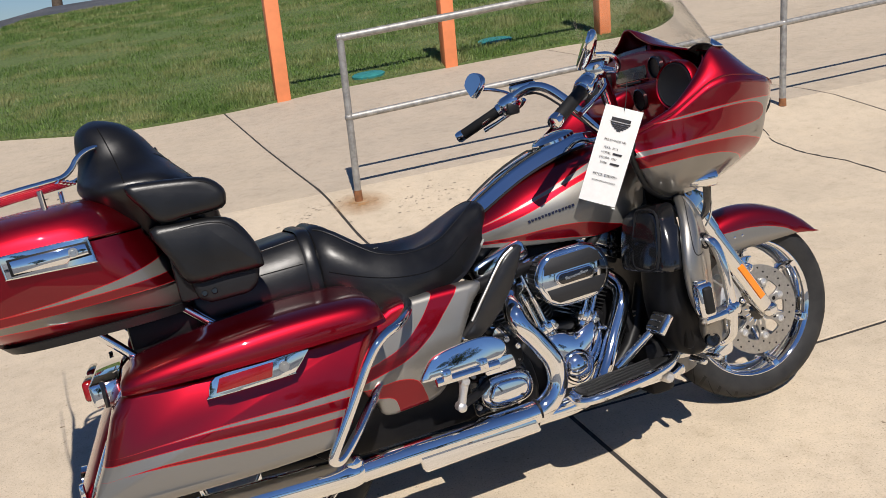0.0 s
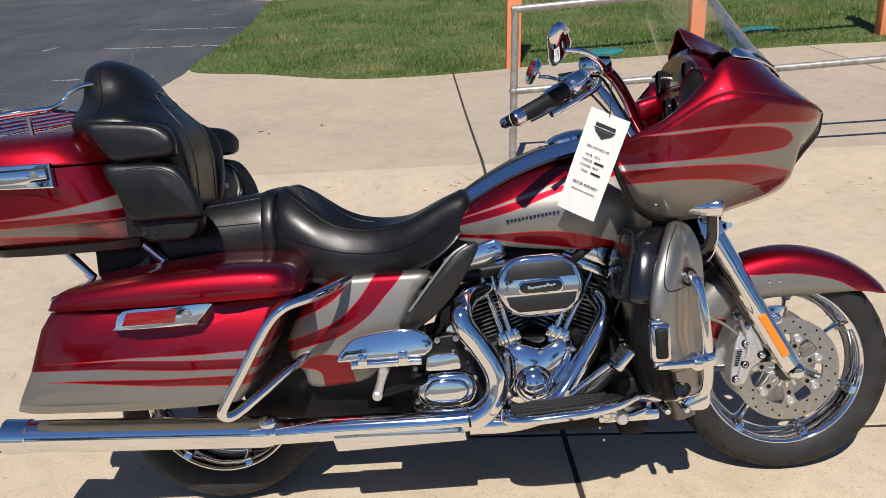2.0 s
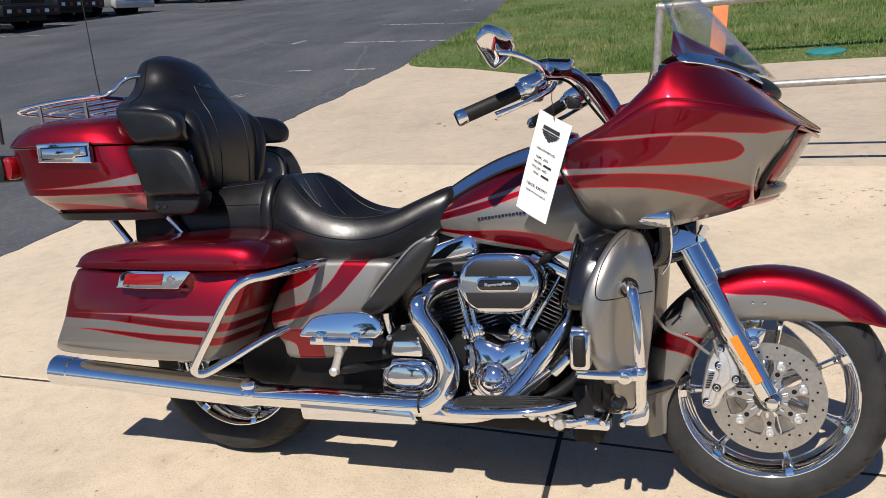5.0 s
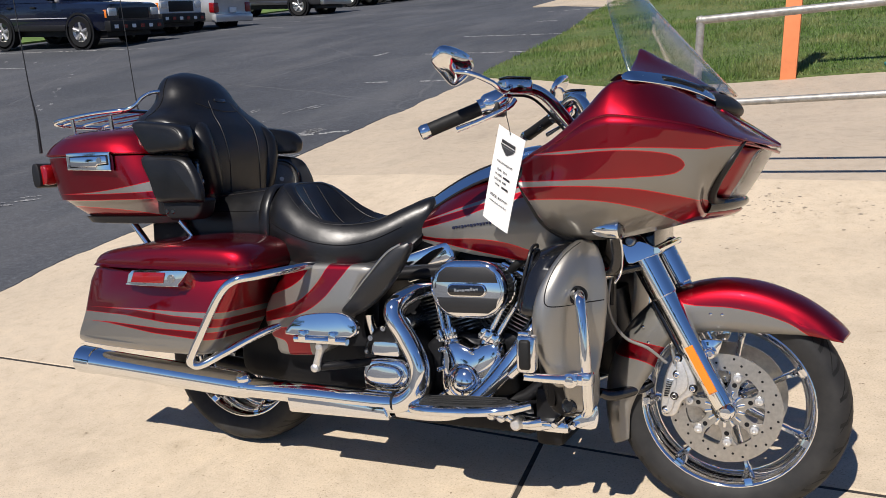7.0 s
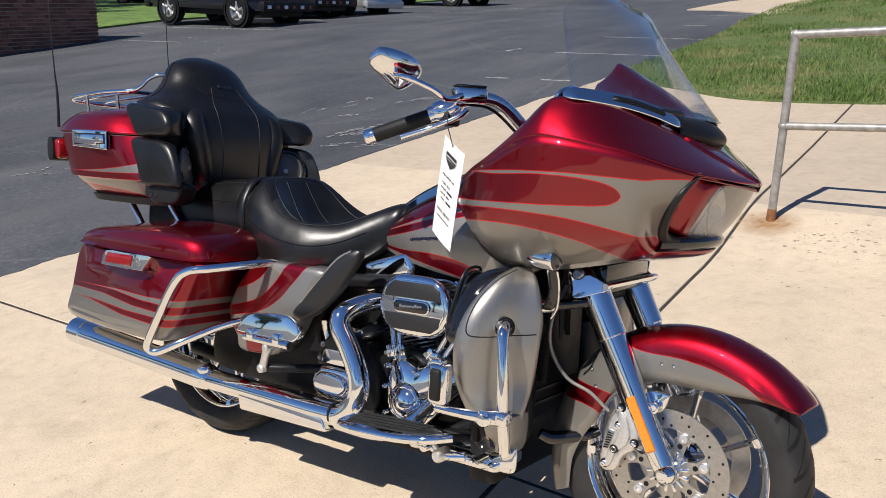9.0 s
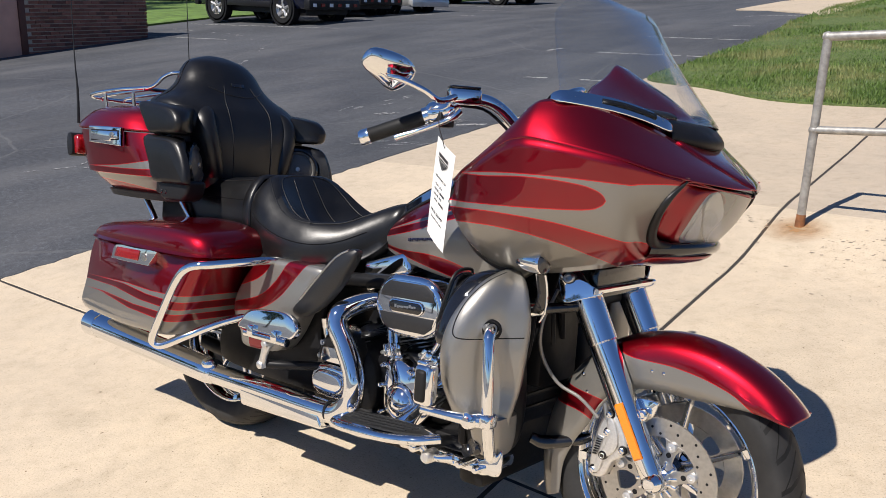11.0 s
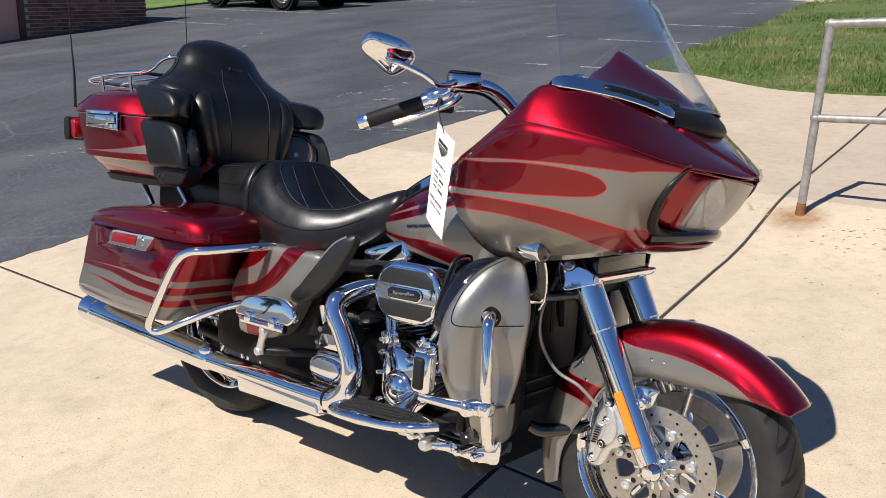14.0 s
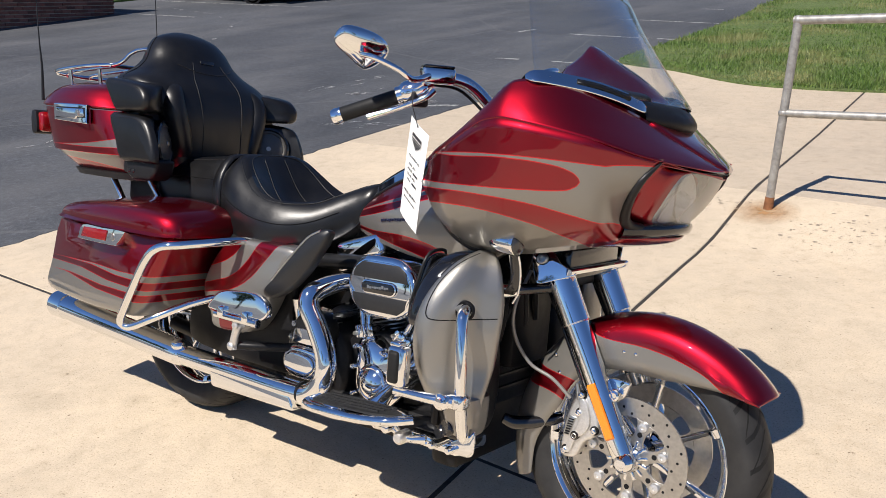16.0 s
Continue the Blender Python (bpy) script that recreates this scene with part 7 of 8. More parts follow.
for s in (-1, 1):
    flip = (lambda b: b) if s < 0 else mirrored
    rows = []
    for x, y, z, w in ((1.428, -0.372, 1.148, 0.003), (1.442, -0.368, 1.150, 0.014), (1.464, -0.348, 1.150, 0.018), (1.522, -0.270, 1.142, 0.020), (1.570, -0.206, 1.127, 0.020), (1.604, -0.160, 1.109, 0.017), (1.614, -0.146, 1.102, 0.006)):
        rows.append([(x + w * 0.55, y - w * 0.74, z - w * 0.60), (x + w * 0.52, y - w * 0.68, z + 0.002 - w * 0.50), (x - w * 0.35, y + w * 0.45, z + 0.006 + w * 0.62), (x - w * 0.40, y + w * 0.52, z + 0.002 + w * 0.62)])
    tr = part("vent_trim", flip(skin(rows, 4, 1)), CHROME, fairing, "chrome vent trim", 50)
    solid(tr, 0.004, 0)
    rows = []
    for x, y, z in ((1.508, -0.287, 1.1545), (1.542, -0.242, 1.1485), (1.588, -0.180, 1.131)):
        rows.append([(x + 0.0065, y - 0.0085, z - 0.0075), (x - 0.001, y + 0.0015, z + 0.0015)])
    solid(part("vent_slot", flip(skin(rows, 3, 1)), BLACK_METAL, tr), 0.005, 0)
    for k in range(12):
        a = np.array((1.514, -0.281, 1.152)) * (1 - k / 11) + np.array((1.582, -0.190, 1.132)) * k / 11
        part("slot_stud", flip(ball((a[0], a[1], a[2] - 0.001), 0.0019, 0.0019, 0.0019, u=8, v=6)), STEEL, tr)
    part("trim_bolt", flip(ball((1.468, -0.340, 1.154), 0.006, 0.006, 0.004, u=10, v=6)), STEEL, tr)
    part("trim_bolt", flip(ball((1.597, -0.164, 1.119), 0.005, 0.005, 0.004, u=10, v=6)), STEEL, tr)
# windscreen
rows = []
for v in np.linspace(0, 1, 12):
    row = []
    for u in np.linspace(-1, 1, 19):
        k = abs(u) ** 1.5
        x0, z0 = 1.655 - 0.210 * abs(u) ** 1.6, 1.120 + 0.026 * k
        height = 0.290 - 0.035 * abs(u) ** 2 - 0.05 * abs(u) ** 8
        row.append((x0 - (0.255 * (1 - k) + 0.075 * k) * v, u * (0.360 - 0.060 * v - 0.012 * v ** 6), z0 + height * v))
    rows.append(row)
screen = part("windscreen", grid_mesh(rows), SCREEN_GLASS, fairing, "light smoke transparent windscreen", 60)
solid(screen, 0.003, 0)
screen.visible_shadow = False
for s in (-1, 1):
    rows = []
    for k in np.linspace(0.34, 1, 9):
        x0, z0, y0 = 1.655 - 0.210 * k ** 1.6, 1.120 + 0.026 * k ** 1.5, s * k * 0.360
        rows.append([(x0 - 0.004, y0 * 0.99, z0 + 0.002), (x0 - 0.010, y0 * 0.98, z0 + 0.010), (x0 - 0.035, y0 * 0.93, z0 + 0.018), (x0 - 0.06, y0 * 0.88, z0 + 0.006)])
    solid(part("screen_gasket", skin(rows, 2, 2), BLACK_PLASTIC, fairing, "black gasket along the foot of the screen", 60), 0.003, 0)
# black rubber edge round the back of the shell
for s in (-1, 1):
    flip = (lambda b: b) if s < 0 else mirrored
    part("shell_edge", flip(tube([(1.158, -0.322, 0.945), (1.146, -0.322, 0.915), (1.150, -0.314, 0.885), (1.168, -0.300, 0.842), (1.199, -0.284, 0.790), (1.25, -0.268, 0.756), (1.30, -0.255, 0.746)], 0.011, 10, 5)), BLACK_PLASTIC, fairing, "black rubber edge of the fairing")
# headlight bay
EDGE = [(1.728, -0.150, 0.978), (1.698, -0.232, 0.990), (1.668, -0.262, 0.945), (1.630, -0.232, 0.892), (1.613, -0.190, 0.850), (1.640, -0.110, 0.838)]
LENS = [(1.728, -0.115, 0.974), (1.714, -0.145, 0.964), (1.697, -0.158, 0.932), (1.676, -0.156, 0.894), (1.652, -0.138, 0.858), (1.645, -0.080, 0.842)]
bay = tagged(new("headlight"), "twin headlights under a clear lens in the nose")
bay.parent = fairing
for s in (-1, 1):
    flip = (lambda b: b) if s < 0 else mirrored
    rows = [EDGE, [tuple(0.6 * np.array(a) + 0.4 * np.array(c) - np.array((0.030, 0, 0))) for a, c in zip(EDGE, LENS)], LENS]
    solid(part("surround", flip(skin(rows, 3, 3)), PAINT_RED, bay, "red hollow beside the lens", 60), 0.003, 0)
    part("bay_rim", flip(tube([EDGE[1], EDGE[2], EDGE[3], EDGE[4], (1.634, -0.14, 0.838), (1.655, -0.09, 0.836)], [0.003, 0.009, 0.0125, 0.014, 0.010, 0.005], 14, 6)), BLACK_PLASTIC, bay, "thick gloss black rim of the hollow")
    own = lathe([(0.0, -0.020), (0.02, -0.018), (0.045, -0.006), (0.062, 0.012), (0.068, 0.014)], (0, 0, 0), "x", 28)
    part("reflector_bowl", flip(moved(own, Matrix.Translation((1.636, -0.072, 0.902)))), FROSTED, bay, "satin lamp bowl")
    part("lamp_projector", flip(ball((1.639, -0.072, 0.902), 0.02, 0.022, 0.022)), CLEAR_GLASS, bay)
part("bay_back", moved(prism(oval(0, 0.90, 0.15, 0.07, 3.0, 32), -0.004, 0.004, 0, 1, "x"), Matrix.Translation((1.606, 0, 0))), FROSTED, bay)
rows = []
for k in range(6):
    x, y, z = LENS[k]
    rows.append([(x + 0.028 * (1 - u * u), y * u * -1.0, z) for u in np.linspace(-1, 1, 13)])
lens = part("lens", skin(rows, 3, 1), LENS_GLASS, bay, "clear headlight lens", 60)
solid(lens, 0.003, 0)
lens.visible_shadow = False
rows = []
for u in np.linspace(-1, 1, 15):
    x, y = 1.684 - 0.072 * abs(u) ** 1.8, u * 0.196
    rows.append([(x - 0.10, y * 0.9, 0.836), (x - 0.02, y, 0.850 - 0.002 * abs(u)), (x - 0.003, y, 0.847 - 0.002 * abs(u)), (x + 0.002, y, 0.836 - 0.004 * abs(u)), (x - 0.008, y, 0.823 - 0.010 * abs(u)), (x - 0.04, y * 0.98, 0.810), (x - 0.11, y * 0.9, 0.798)])
part("lower_lip", skin(rows, 2, 2), BLACK_GLOSS, fairing, "black lip below the headlight", 60)
rows = []
for u in np.linspace(-1, 1, 15):
    x, y = 1.668 - 0.066 * abs(u) ** 1.8, u * 0.176
    rows.append([(x, y, 0.815), (x - 0.02, y * 1.0, 0.80), (x - 0.08, y * 1.05, 0.786), (x - 0.16, y * 1.1, 0.772)])
solid(part("chin", skin(rows, 2, 2), PAINT_FAIRING, fairing, "red chin panel", 60), 0.004, 0)
# inner fairing with instruments
rows = []
for x, hw, zt, zb in ((1.17, 0.325, 0.962, 0.90), (1.25, 0.372, 0.997, 0.88), (1.32, 0.384, 1.052, 0.88), (1.38, 0.380, 1.11, 0.90), (1.40, 0.36, 1.13, 0.92)):
    rows.append([(x, -hw, zt), (x + 0.03, -hw * 0.8, zt * 0.5 + zb * 0.5), (x + 0.02, -hw * 0.4, zb + 0.02), (x + 0.02, 0, zb + 0.02), (x + 0.02, hw * 0.4, zb + 0.02), (x + 0.03, hw * 0.8, zt * 0.5 + zb * 0.5), (x, hw, zt)])
solid(part("inner_panel", skin(rows, 3, 3), PAINT_RED, fairing, "red inner fairing panel", 60), 0.004, 0)
own = prism(rounded([(-0.33, 0.93), (-0.30, 1.06), (-0.22, 1.15), (-0.10, 1.185), (0.10, 1.185), (0.22, 1.15), (0.30, 1.06), (0.33, 0.93), (0.2, 0.90), (-0.2, 0.90)], 4), -0.02, 0.02, 0.01, 2, "x")
dash = part("dashboard", moved(own, Matrix.Translation((1.402, 0, 0))), PAINT_RED, fairing, "red dashboard with gauges and screen")
DISPLAY = Matrix.Translation((1.393, 0, 1.150)) @ pose(0, 0, 0, 0, 14, 0)
part("display_hood", moved(block(-0.004, 0.03, -0.105, 0.105, -0.060, 0.056, 0.012, segments=3), DISPLAY), PAINT_RED, dash)
part("display", moved(block(-0.009, 0.0, -0.092, 0.092, -0.05, 0.05, 0.004), DISPLAY), SMOKE, dash, "dark display screen")
part("display_buttons", moved(block(-0.008, 0.0, -0.06, 0.06, -0.061, -0.054, 0.002), DISPLAY), BLACK_PLASTIC, dash)
part("dash_recess", block(1.372, 1.392, -0.17, 0.17, 0.95, 1.09, 0.01), PAINT_RED, dash)
for y, z, r in ((-0.052, 1.040, 0.035), (0.052, 1.040, 0.035), (-0.158, 1.128, 0.034), (0.158, 1.128, 0.034)):
    m = Matrix.Translation((1.370 + 0.006 * (abs(y) > 0.1), y, z)) @ pose(0, 0, 0, 0, -90, 0)
    g = part("gauge", moved(lathe([(r * 0.90, 0.004), (r * 0.9, 0.010), (r, 0.008), (r, -0.02)], (0, 0, 0), "z", 28), m), BLACK_GLOSS, dash, "round dark gauge")
    part("gauge_face", moved(lathe([(0.0, 0.003), (r * 0.88, 0.003), (r * 0.88, 0.0)], (0, 0, 0), "z", 28), m), BLACK_PLASTIC, g)
for s in (-1, 1):
    m = Matrix.Translation((1.368, s * 0.258, 1.062)) @ pose(0, 0, 0, 0, -84, -s * 14)
    sp = part("speaker", moved(lathe([(0.0, 0.004), (0.056, 0.007), (0.062, 0.011), (0.068, 0.007), (0.070, -0.03)], (0, 0, 0), "z", 32), m), BLACK_PLASTIC, dash, "round black dash speaker")
    part("speaker_ring", moved(lathe([(0.066, 0.008), (0.070, 0.012), (0.074, 0.006), (0.074, -0.02)], (0, 0, 0), "z", 32), m), PAINT_RED, sp)
part("bar_clamp_cover", moved(block(-0.038, 0.038, -0.095, 0.095, -0.03, 0.03, 0.018, segments=4), Matrix.Translation((1.285, 0, 1.045)) @ pose(0, 0, 0, 0, -14, 0)), PAINT_RED, fairing, "red cover over the bar clamp")


# ---- handlebars and controls ----
def controls(side):
    flip = (lambda b: b) if side < 0 else mirrored
    def put(b):
        return moved(flip(moved(b, Matrix.Translation((0.008, 0.022, 0.012)))), STEER)
    bar = part("handlebar", put(tube([(1.275, -0.045, 0.93), (1.255, -0.09, 0.975), (1.21, -0.155, 1.06), (1.165, -0.205, 1.125), (1.125, -0.245, 1.145), (1.085, -0.285, 1.132), (1.045, -0.318, 1.105), (0.97, -0.365, 1.066), (0.90, -0.412, 1.034)], 0.0158, 18, 6)), CHROME, bike, "polished chrome handlebar")
    a, b = Vector((1.028, -0.332, 1.094)), Vector((0.890, -0.418, 1.030))
    d = (b - a).normalized()
    grip = part("grip", put(tube([a, a + d * 0.004, b - d * 0.022, b - d * 0.02], [0.0188, 0.0188, 0.0188, 0.0175], 20, 1)), RUBBER, bar, "black rubber grip with chrome ends")
    part("grip_end", put(tube([b - d * 0.022, b - d * 0.004, b + d * 0.004, b + d * 0.006], [0.0198, 0.0208, 0.0175, 0.011], 20, 1)), CHROME, grip)
    part("grip_collar", put(tube([a - d * 0.010, a + d * 0.006], 0.0235, 20, 1)), CHROME, grip)
    part("switch_housing", put(tube([a - d * 0.075, a - d * 0.06, a - d * 0.02, a - d * 0.008], [0.022, 0.030, 0.031, 0.026], 18, 2)), CHROME, bar)
    part("switch_block", put(moved(block(-0.026, 0.018, -0.03, 0.03, -0.042, 0.0, 0.008), Matrix.Translation(a - d * 0.045))), BLACK_PLASTIC, bar)
    m = Matrix.Translation(a - d * 0.085 + Vector((0.018, 0, 0.022)))
    mc = part("master_cylinder", put(moved(block(-0.030, 0.026, -0.045, 0.04, -0.02, 0.02, 0.010, segments=3), m @ pose(0, 0, 0, 0, 0, -38))), CHROME, bar, "chrome master cylinder")
    part("reservoir_cover", put(moved(block(-0.027, 0.022, -0.04, 0.036, 0.019, 0.026, 0.003), m @ pose(0, 0, 0, 0, 0, -38))), BLACK_GLOSS, mc)
    p = a - d * 0.07 + Vector((0.03, -0.01, -0.008))
    part("lever", put(tube([p, p + d * 0.04 + Vector((0.02, 0, -0.006)), p + d * 0.11 + Vector((0.012, 0, -0.012)), p + d * 0.175 + Vector((0.006, 0, -0.012))], [0.010, 0.0075, 0.0065, 0.0085], 12, 4)), CHROME, bar, "chrome lever")
    part("mirror_stem", put(tube([a - d * 0.085 + Vector((0.01, 0, 0.03)), (1.115, -0.385, 1.130), (1.10, -0.43, 1.150), (1.06, -0.468, 1.172), (1.018, -0.470, 1.180)], [0.010, 0.008, 0.007, 0.007, 0.006], 12, 5)), CHROME, bar, "chrome mirror stem")
    rows = []
    blade = rounded([(-0.072, 0.002), (-0.070, 0.026), (-0.056, 0.041), (-0.02, 0.046), (0.03, 0.043), (0.064, 0.028), (0.074, 0.004), (0.062, -0.024), (0.040, -0.046), (0.020, -0.047), (-0.02, -0.030), (-0.056, -0.014)], 3)
    for x, s in ((-0.012, 0.8), (-0.010, 0.96), (-0.004, 1.0), (0.004, 0.95), (0.012, 0.74), (0.018, 0.42), (0.020, 0.1)):
        rows.append([(x, yy * s, zz * s) for yy, zz in blade])
    M = Matrix.Translation((1.004, -0.458, 1.195)) @ pose(0, 0, 0, -10, 28, -23 if side < 0 else -8)
    mir = part("mirror", put(moved(skin(rows, 3, 1, True, True), M)), CHROME, bar, "teardrop chrome mirror")
    part("mirror_glass", put(moved(prism([(yy * 0.86, zz * 0.86) for yy, zz in blade], -0.0145, -0.010, 0, 1, "x"), M)), CHROME, mir)
    part("cable", put(tube([a - d * 0.09, (1.14, -0.22, 1.115), (1.20, -0.14, 1.03), (1.27, -0.08, 0.93)], 0.004, 8, 5)), BLACK_PLASTIC, bar)


controls(-1)
controls(1)
part("riser", moved(block(1.235, 1.29, -0.06, 0.06, 0.86, 0.955, 0.015), STEER), CHROME, bike)


def turn_signal(side):
    flip = (lambda b: b) if side < 0 else mirrored
    m = Matrix.Translation((1.36, -0.296, 0.779)) @ pose(0, 0, 0, 0, 0, -8)
    own = lathe([(0.001, -0.044), (0.008, -0.040), (0.017, -0.026), (0.0235, -0.006), (0.0270, 0.016), (0.0280, 0.038), (0.0280, 0.044), (0.0262, 0.047)], (0, 0, 0), "x", 28)
    t = part("turn_signal", flip(moved(own, m)), CHROME, bike, "chrome bullet turn signal")
    part("lens", flip(moved(lathe([(0.0, 0.054), (0.015, 0.052), (0.023, 0.049), (0.0262, 0.045)], (0, 0, 0), "x", 24), m)), SMOKE, t, "smoked round lens")
    # chrome stalk: black gloss stands for its dark reflection
    rows = [[(x - w, y, z), (x - w * 0.5, y - 0.006, z), (x + w * 0.5, y - 0.006, z), (x + w, y, z), (x, y + 0.006, z)] for x, y, z, w in ((1.386, -0.288, 0.758, 0.013), (1.388, -0.282, 0.735, 0.014), (1.388, -0.272, 0.700, 0.014), (1.378, -0.262, 0.668, 0.016), (1.356, -0.25, 0.650, 0.018))]
    br = part("stalk", flip(skin(rows, 3, 1, True, True)), BLACK_GLOSS, t, "curved chrome stalk, dark reflection and edge glint coloured in")
    # thin chrome strip added as the highlight along the stalk
    part("stalk_edge", flip(tube([(1.401, -0.288, 0.750), (1.403, -0.280, 0.725), (1.402, -0.272, 0.690), (1.394, -0.264, 0.656), (1.378, -0.258, 0.632)], 0.0028, 8, 4)), CHROME, br)
    mount = part("stalk_mount", flip(rod((1.335, -0.24, 0.652), (1.43, -0.13, 0.668), 0.0135)), BLACK_GLOSS, t)
    part("mount_collar", flip(rod((1.335, -0.242, 0.652), (1.357, -0.216, 0.656), 0.017)), CHROME, mount)


turn_signal(-1)
turn_signal(1)
part("brake_hose", moved(tube([(1.36, -0.145, 0.70), (1.35, -0.19, 0.62), (1.345, -0.175, 0.54), (1.38, -0.15, 0.47), (1.44, -0.135, 0.44), (1.49, -0.125, 0.40)], 0.0045, 10, 6), STEER), CABLE, bike, "braided brake hose")
own = tube([(1.27, -0.12, 0.66), (1.29, -0.14, 0.60), (1.27, -0.13, 0.50), (1.22, -0.12, 0.42)], 0.008, 8, 5)
tube([(1.26, -0.10, 0.70), (1.33, -0.12, 0.65), (1.33, -0.1, 0.55)], 0.006, 8, 5, bm=own)
tube([(1.24, -0.08, 0.72), (1.31, -0.05, 0.66), (1.30, 0.0, 0.55)], 0.010, 8, 5, bm=own)
part("wiring_loom", own, BLACK_PLASTIC, bike)
part("lower_stay", tube([(1.30, -0.12, 0.300), (1.33, -0.10, 0.290), (1.40, -0.06, 0.305), (1.43, -0.04, 0.318)], [0.014, 0.018, 0.016, 0.012], 14, 4), BLACK_GLOSS, bike, "gloss black stay behind the front wheel")
# added block: keeps sun gaps out of the shadow behind the front wheel
part("lower_cooler", block(1.13, 1.215, -0.20, 0.20, 0.15, 0.32, 0.02), BLACK_METAL, bike, "black block added between the leg fairings to stop sun gaps")
part("front_shroud", block(1.205, 1.232, -0.32, 0.32, 0.30, 0.70, 0.012), BLACK_METAL, bike, "black shroud between the leg fairings")
for k in range(9):
    part("shroud_slat", block(1.23, 1.238, -0.30, 0.30, 0.34 + 0.036 * k, 0.352 + 0.036 * k, 0.002), BLACK_PLASTIC, bike)
part("lower_frame_cover", block(1.22, 1.30, -0.10, 0.10, 0.42, 0.88, 0.02), BLACK_METAL, bike)

# ---- price tag hanging from the bar ----
TL, TR, BR, BL = (Vector(p) for p in ((1.095, -0.333, 1.054), (1.179, -0.369, 1.006), (1.081, -0.271, 0.764), (0.991, -0.229, 0.811)))
W, H = ((TR - TL).length + (BR - BL).length) / 2, ((TL - BL).length + (TR - BR).length) / 2
ax = (TR - TL + BR - BL).normalized()
ay = (TL - BL + TR - BR)
ay = (ay - ax * ay.dot(ax)).normalized()
az = ax.cross(ay)
TAG = Matrix((ax, ay, az)).transposed().to_4x4()
TAG.translation = (TL + TR + BR + BL) / 4
tag = tagged(new("price_tag"), "white card price tag hanging from the handlebar", "tag")
tag.matrix_world = bike.matrix_world @ TAG
rows = []
for v in np.linspace(-0.5, 0.5, 9):
    rows.append([(u * W, v * H, 0.003 * math.cos(2.0 * v) - 0.003 * u * u * 4) for u in np.linspace(-0.5, 0.5, 5)])
card = part("card", grid_mesh(rows), PAPER, tag, smooth=0)
solid(card, 0.0006, 0)


def flat(x, y, s=1.0):
    return Matrix.Translation((x * W, y * H, 0.003 * math.cos(2.0 * y) + 0.0014))


own = bmesh.new()
for k, (w, z) in enumerate(((0.030, 0.0), (0.026, -0.006), (0.021, -0.011), (0.014, -0.016), (0.006, -0.021))):
    own.faces.new([own.verts.new((x, z + h, 0)) for x, h in ((-w, 0.0045), (-w * 0.86, 0), (w * 0.86, 0), (w, 0.0045))])
own.faces.new([own.verts.new((x, y, 0)) for x, y in ((-0.027, 0.0075), (0.027, 0.0075), (0.027, 0.017), (-0.027, 0.017))])
part("printed_logo", moved(own, flat(0, 0.335)), INK, tag, "plain black winged logo shape", 0, normals=False)
letters("printed_line", "PRE-OWNED HD", 0.0082, INK, tag, flat(0, 0.165))
for k, (a, b) in enumerate((("YEAR:", "2016"), ("MODEL:", None), ("COLOR:", "RED"), ("VIN#:", None))):
    y = 0.085 - 0.052 * k
    letters("printed_line", a + ("  " + b if b else ""), 0.0082, INK, tag, flat(-0.06 if b else -0.14, y))
    if not b:
        own = bmesh.new()
        own.faces.new([own.verts.new(p) for p in ((0, -0.003, 0), (0.026, -0.003, 0), (0.026, 0.003, 0), (0, 0.003, 0))])
        part("printed_bar", moved(own, flat(0.03, y)), INK, tag, smooth=0, normals=False)
letters("printed_line", "PRICE: $38,995*", 0.0105, INK, tag, flat(0, -0.20))
letters("printed_line", "*FINANCING AVAILABLE", 0.0062, INK, tag, flat(0, -0.265))
part("string", tube([(0, H * 0.5 - 0.006, 0.004), (-0.004, H * 0.5 + 0.02, 0.012), (-0.012, H * 0.5 + 0.05, 0.02), (-0.02, H * 0.5 + 0.085, 0.02)], 0.0012, 6, 4), INK, tag)


# ---- across the car park: verge, brick building, parked cars, trees ----
TURF_FAR = plain("far_turf", (0.10, 0.17, 0.035), 0.9, grain=0.45, scale=3.0, relief=0.6, depth=0.05)
rows = []
for y in [10.6, 11.5, 12.5, 13.5, 14.0, 15.0, 17.0, 20.0, 24.0, 28.0, 32.0, 36.0, 40.0, 46.0, 54.0, 62.0]:
    edge = float(np.interp(y, (10.6, 11.2, 14.0, 20.0, 30.0, 60.0), (-18.6, -18.1, -18.3, -18.6, -19.5, -20.0)))
    rows.append([(edge, y, gz(edge, y) - 0.2)] + [(x, y, gz(x, y) + 0.05) for x in [edge] + [min(edge - 0.3, -20.5 - 3.0 * k) for k in range(5)] + [-36.0, -42.0, -50.0, -62.0]])
rows.insert(0, [(x, y, z - 0.25) for x, y, z in rows[0]])
own = grid_mesh(rows)
part("grass_verge", own, TURF_FAR, None, "green grass verge behind the parked cars", 0, "grass verge", "structure")

rows = []
for y in (18.0, 18.6, 19.2, 20.0, 21.3, 22.5, 24.0, 26.0):
    left = float(np.interp(y, (18.0, 19.2, 21.3, 26.0), (-2.92, -3.9, -6.1, -6.4)))
    right = float(np.interp(y, (18.0, 20.0, 26.0), (-2.9, -3.05, -3.2)))
    rows.append([(left, y, gz(left, y) - 0.1)] + [(x, y, gz(x, y) + 0.03) for x in np.linspace(left, right, 5)] + [(right, y, gz(right, y) - 0.1)])
own = grid_mesh(rows)
part("concrete_apron", own, CONCRETE_WALK, None, "pale concrete apron across the car park's end", 0, "pavement", "structure")

MORTAR = plain("mortar", (0.45, 0.39, 0.33), 0.9, grain=0.2, scale=40)
BROWN = plain("brown_trim", (0.10, 0.035, 0.025), 0.6, grain=0.15, scale=10)
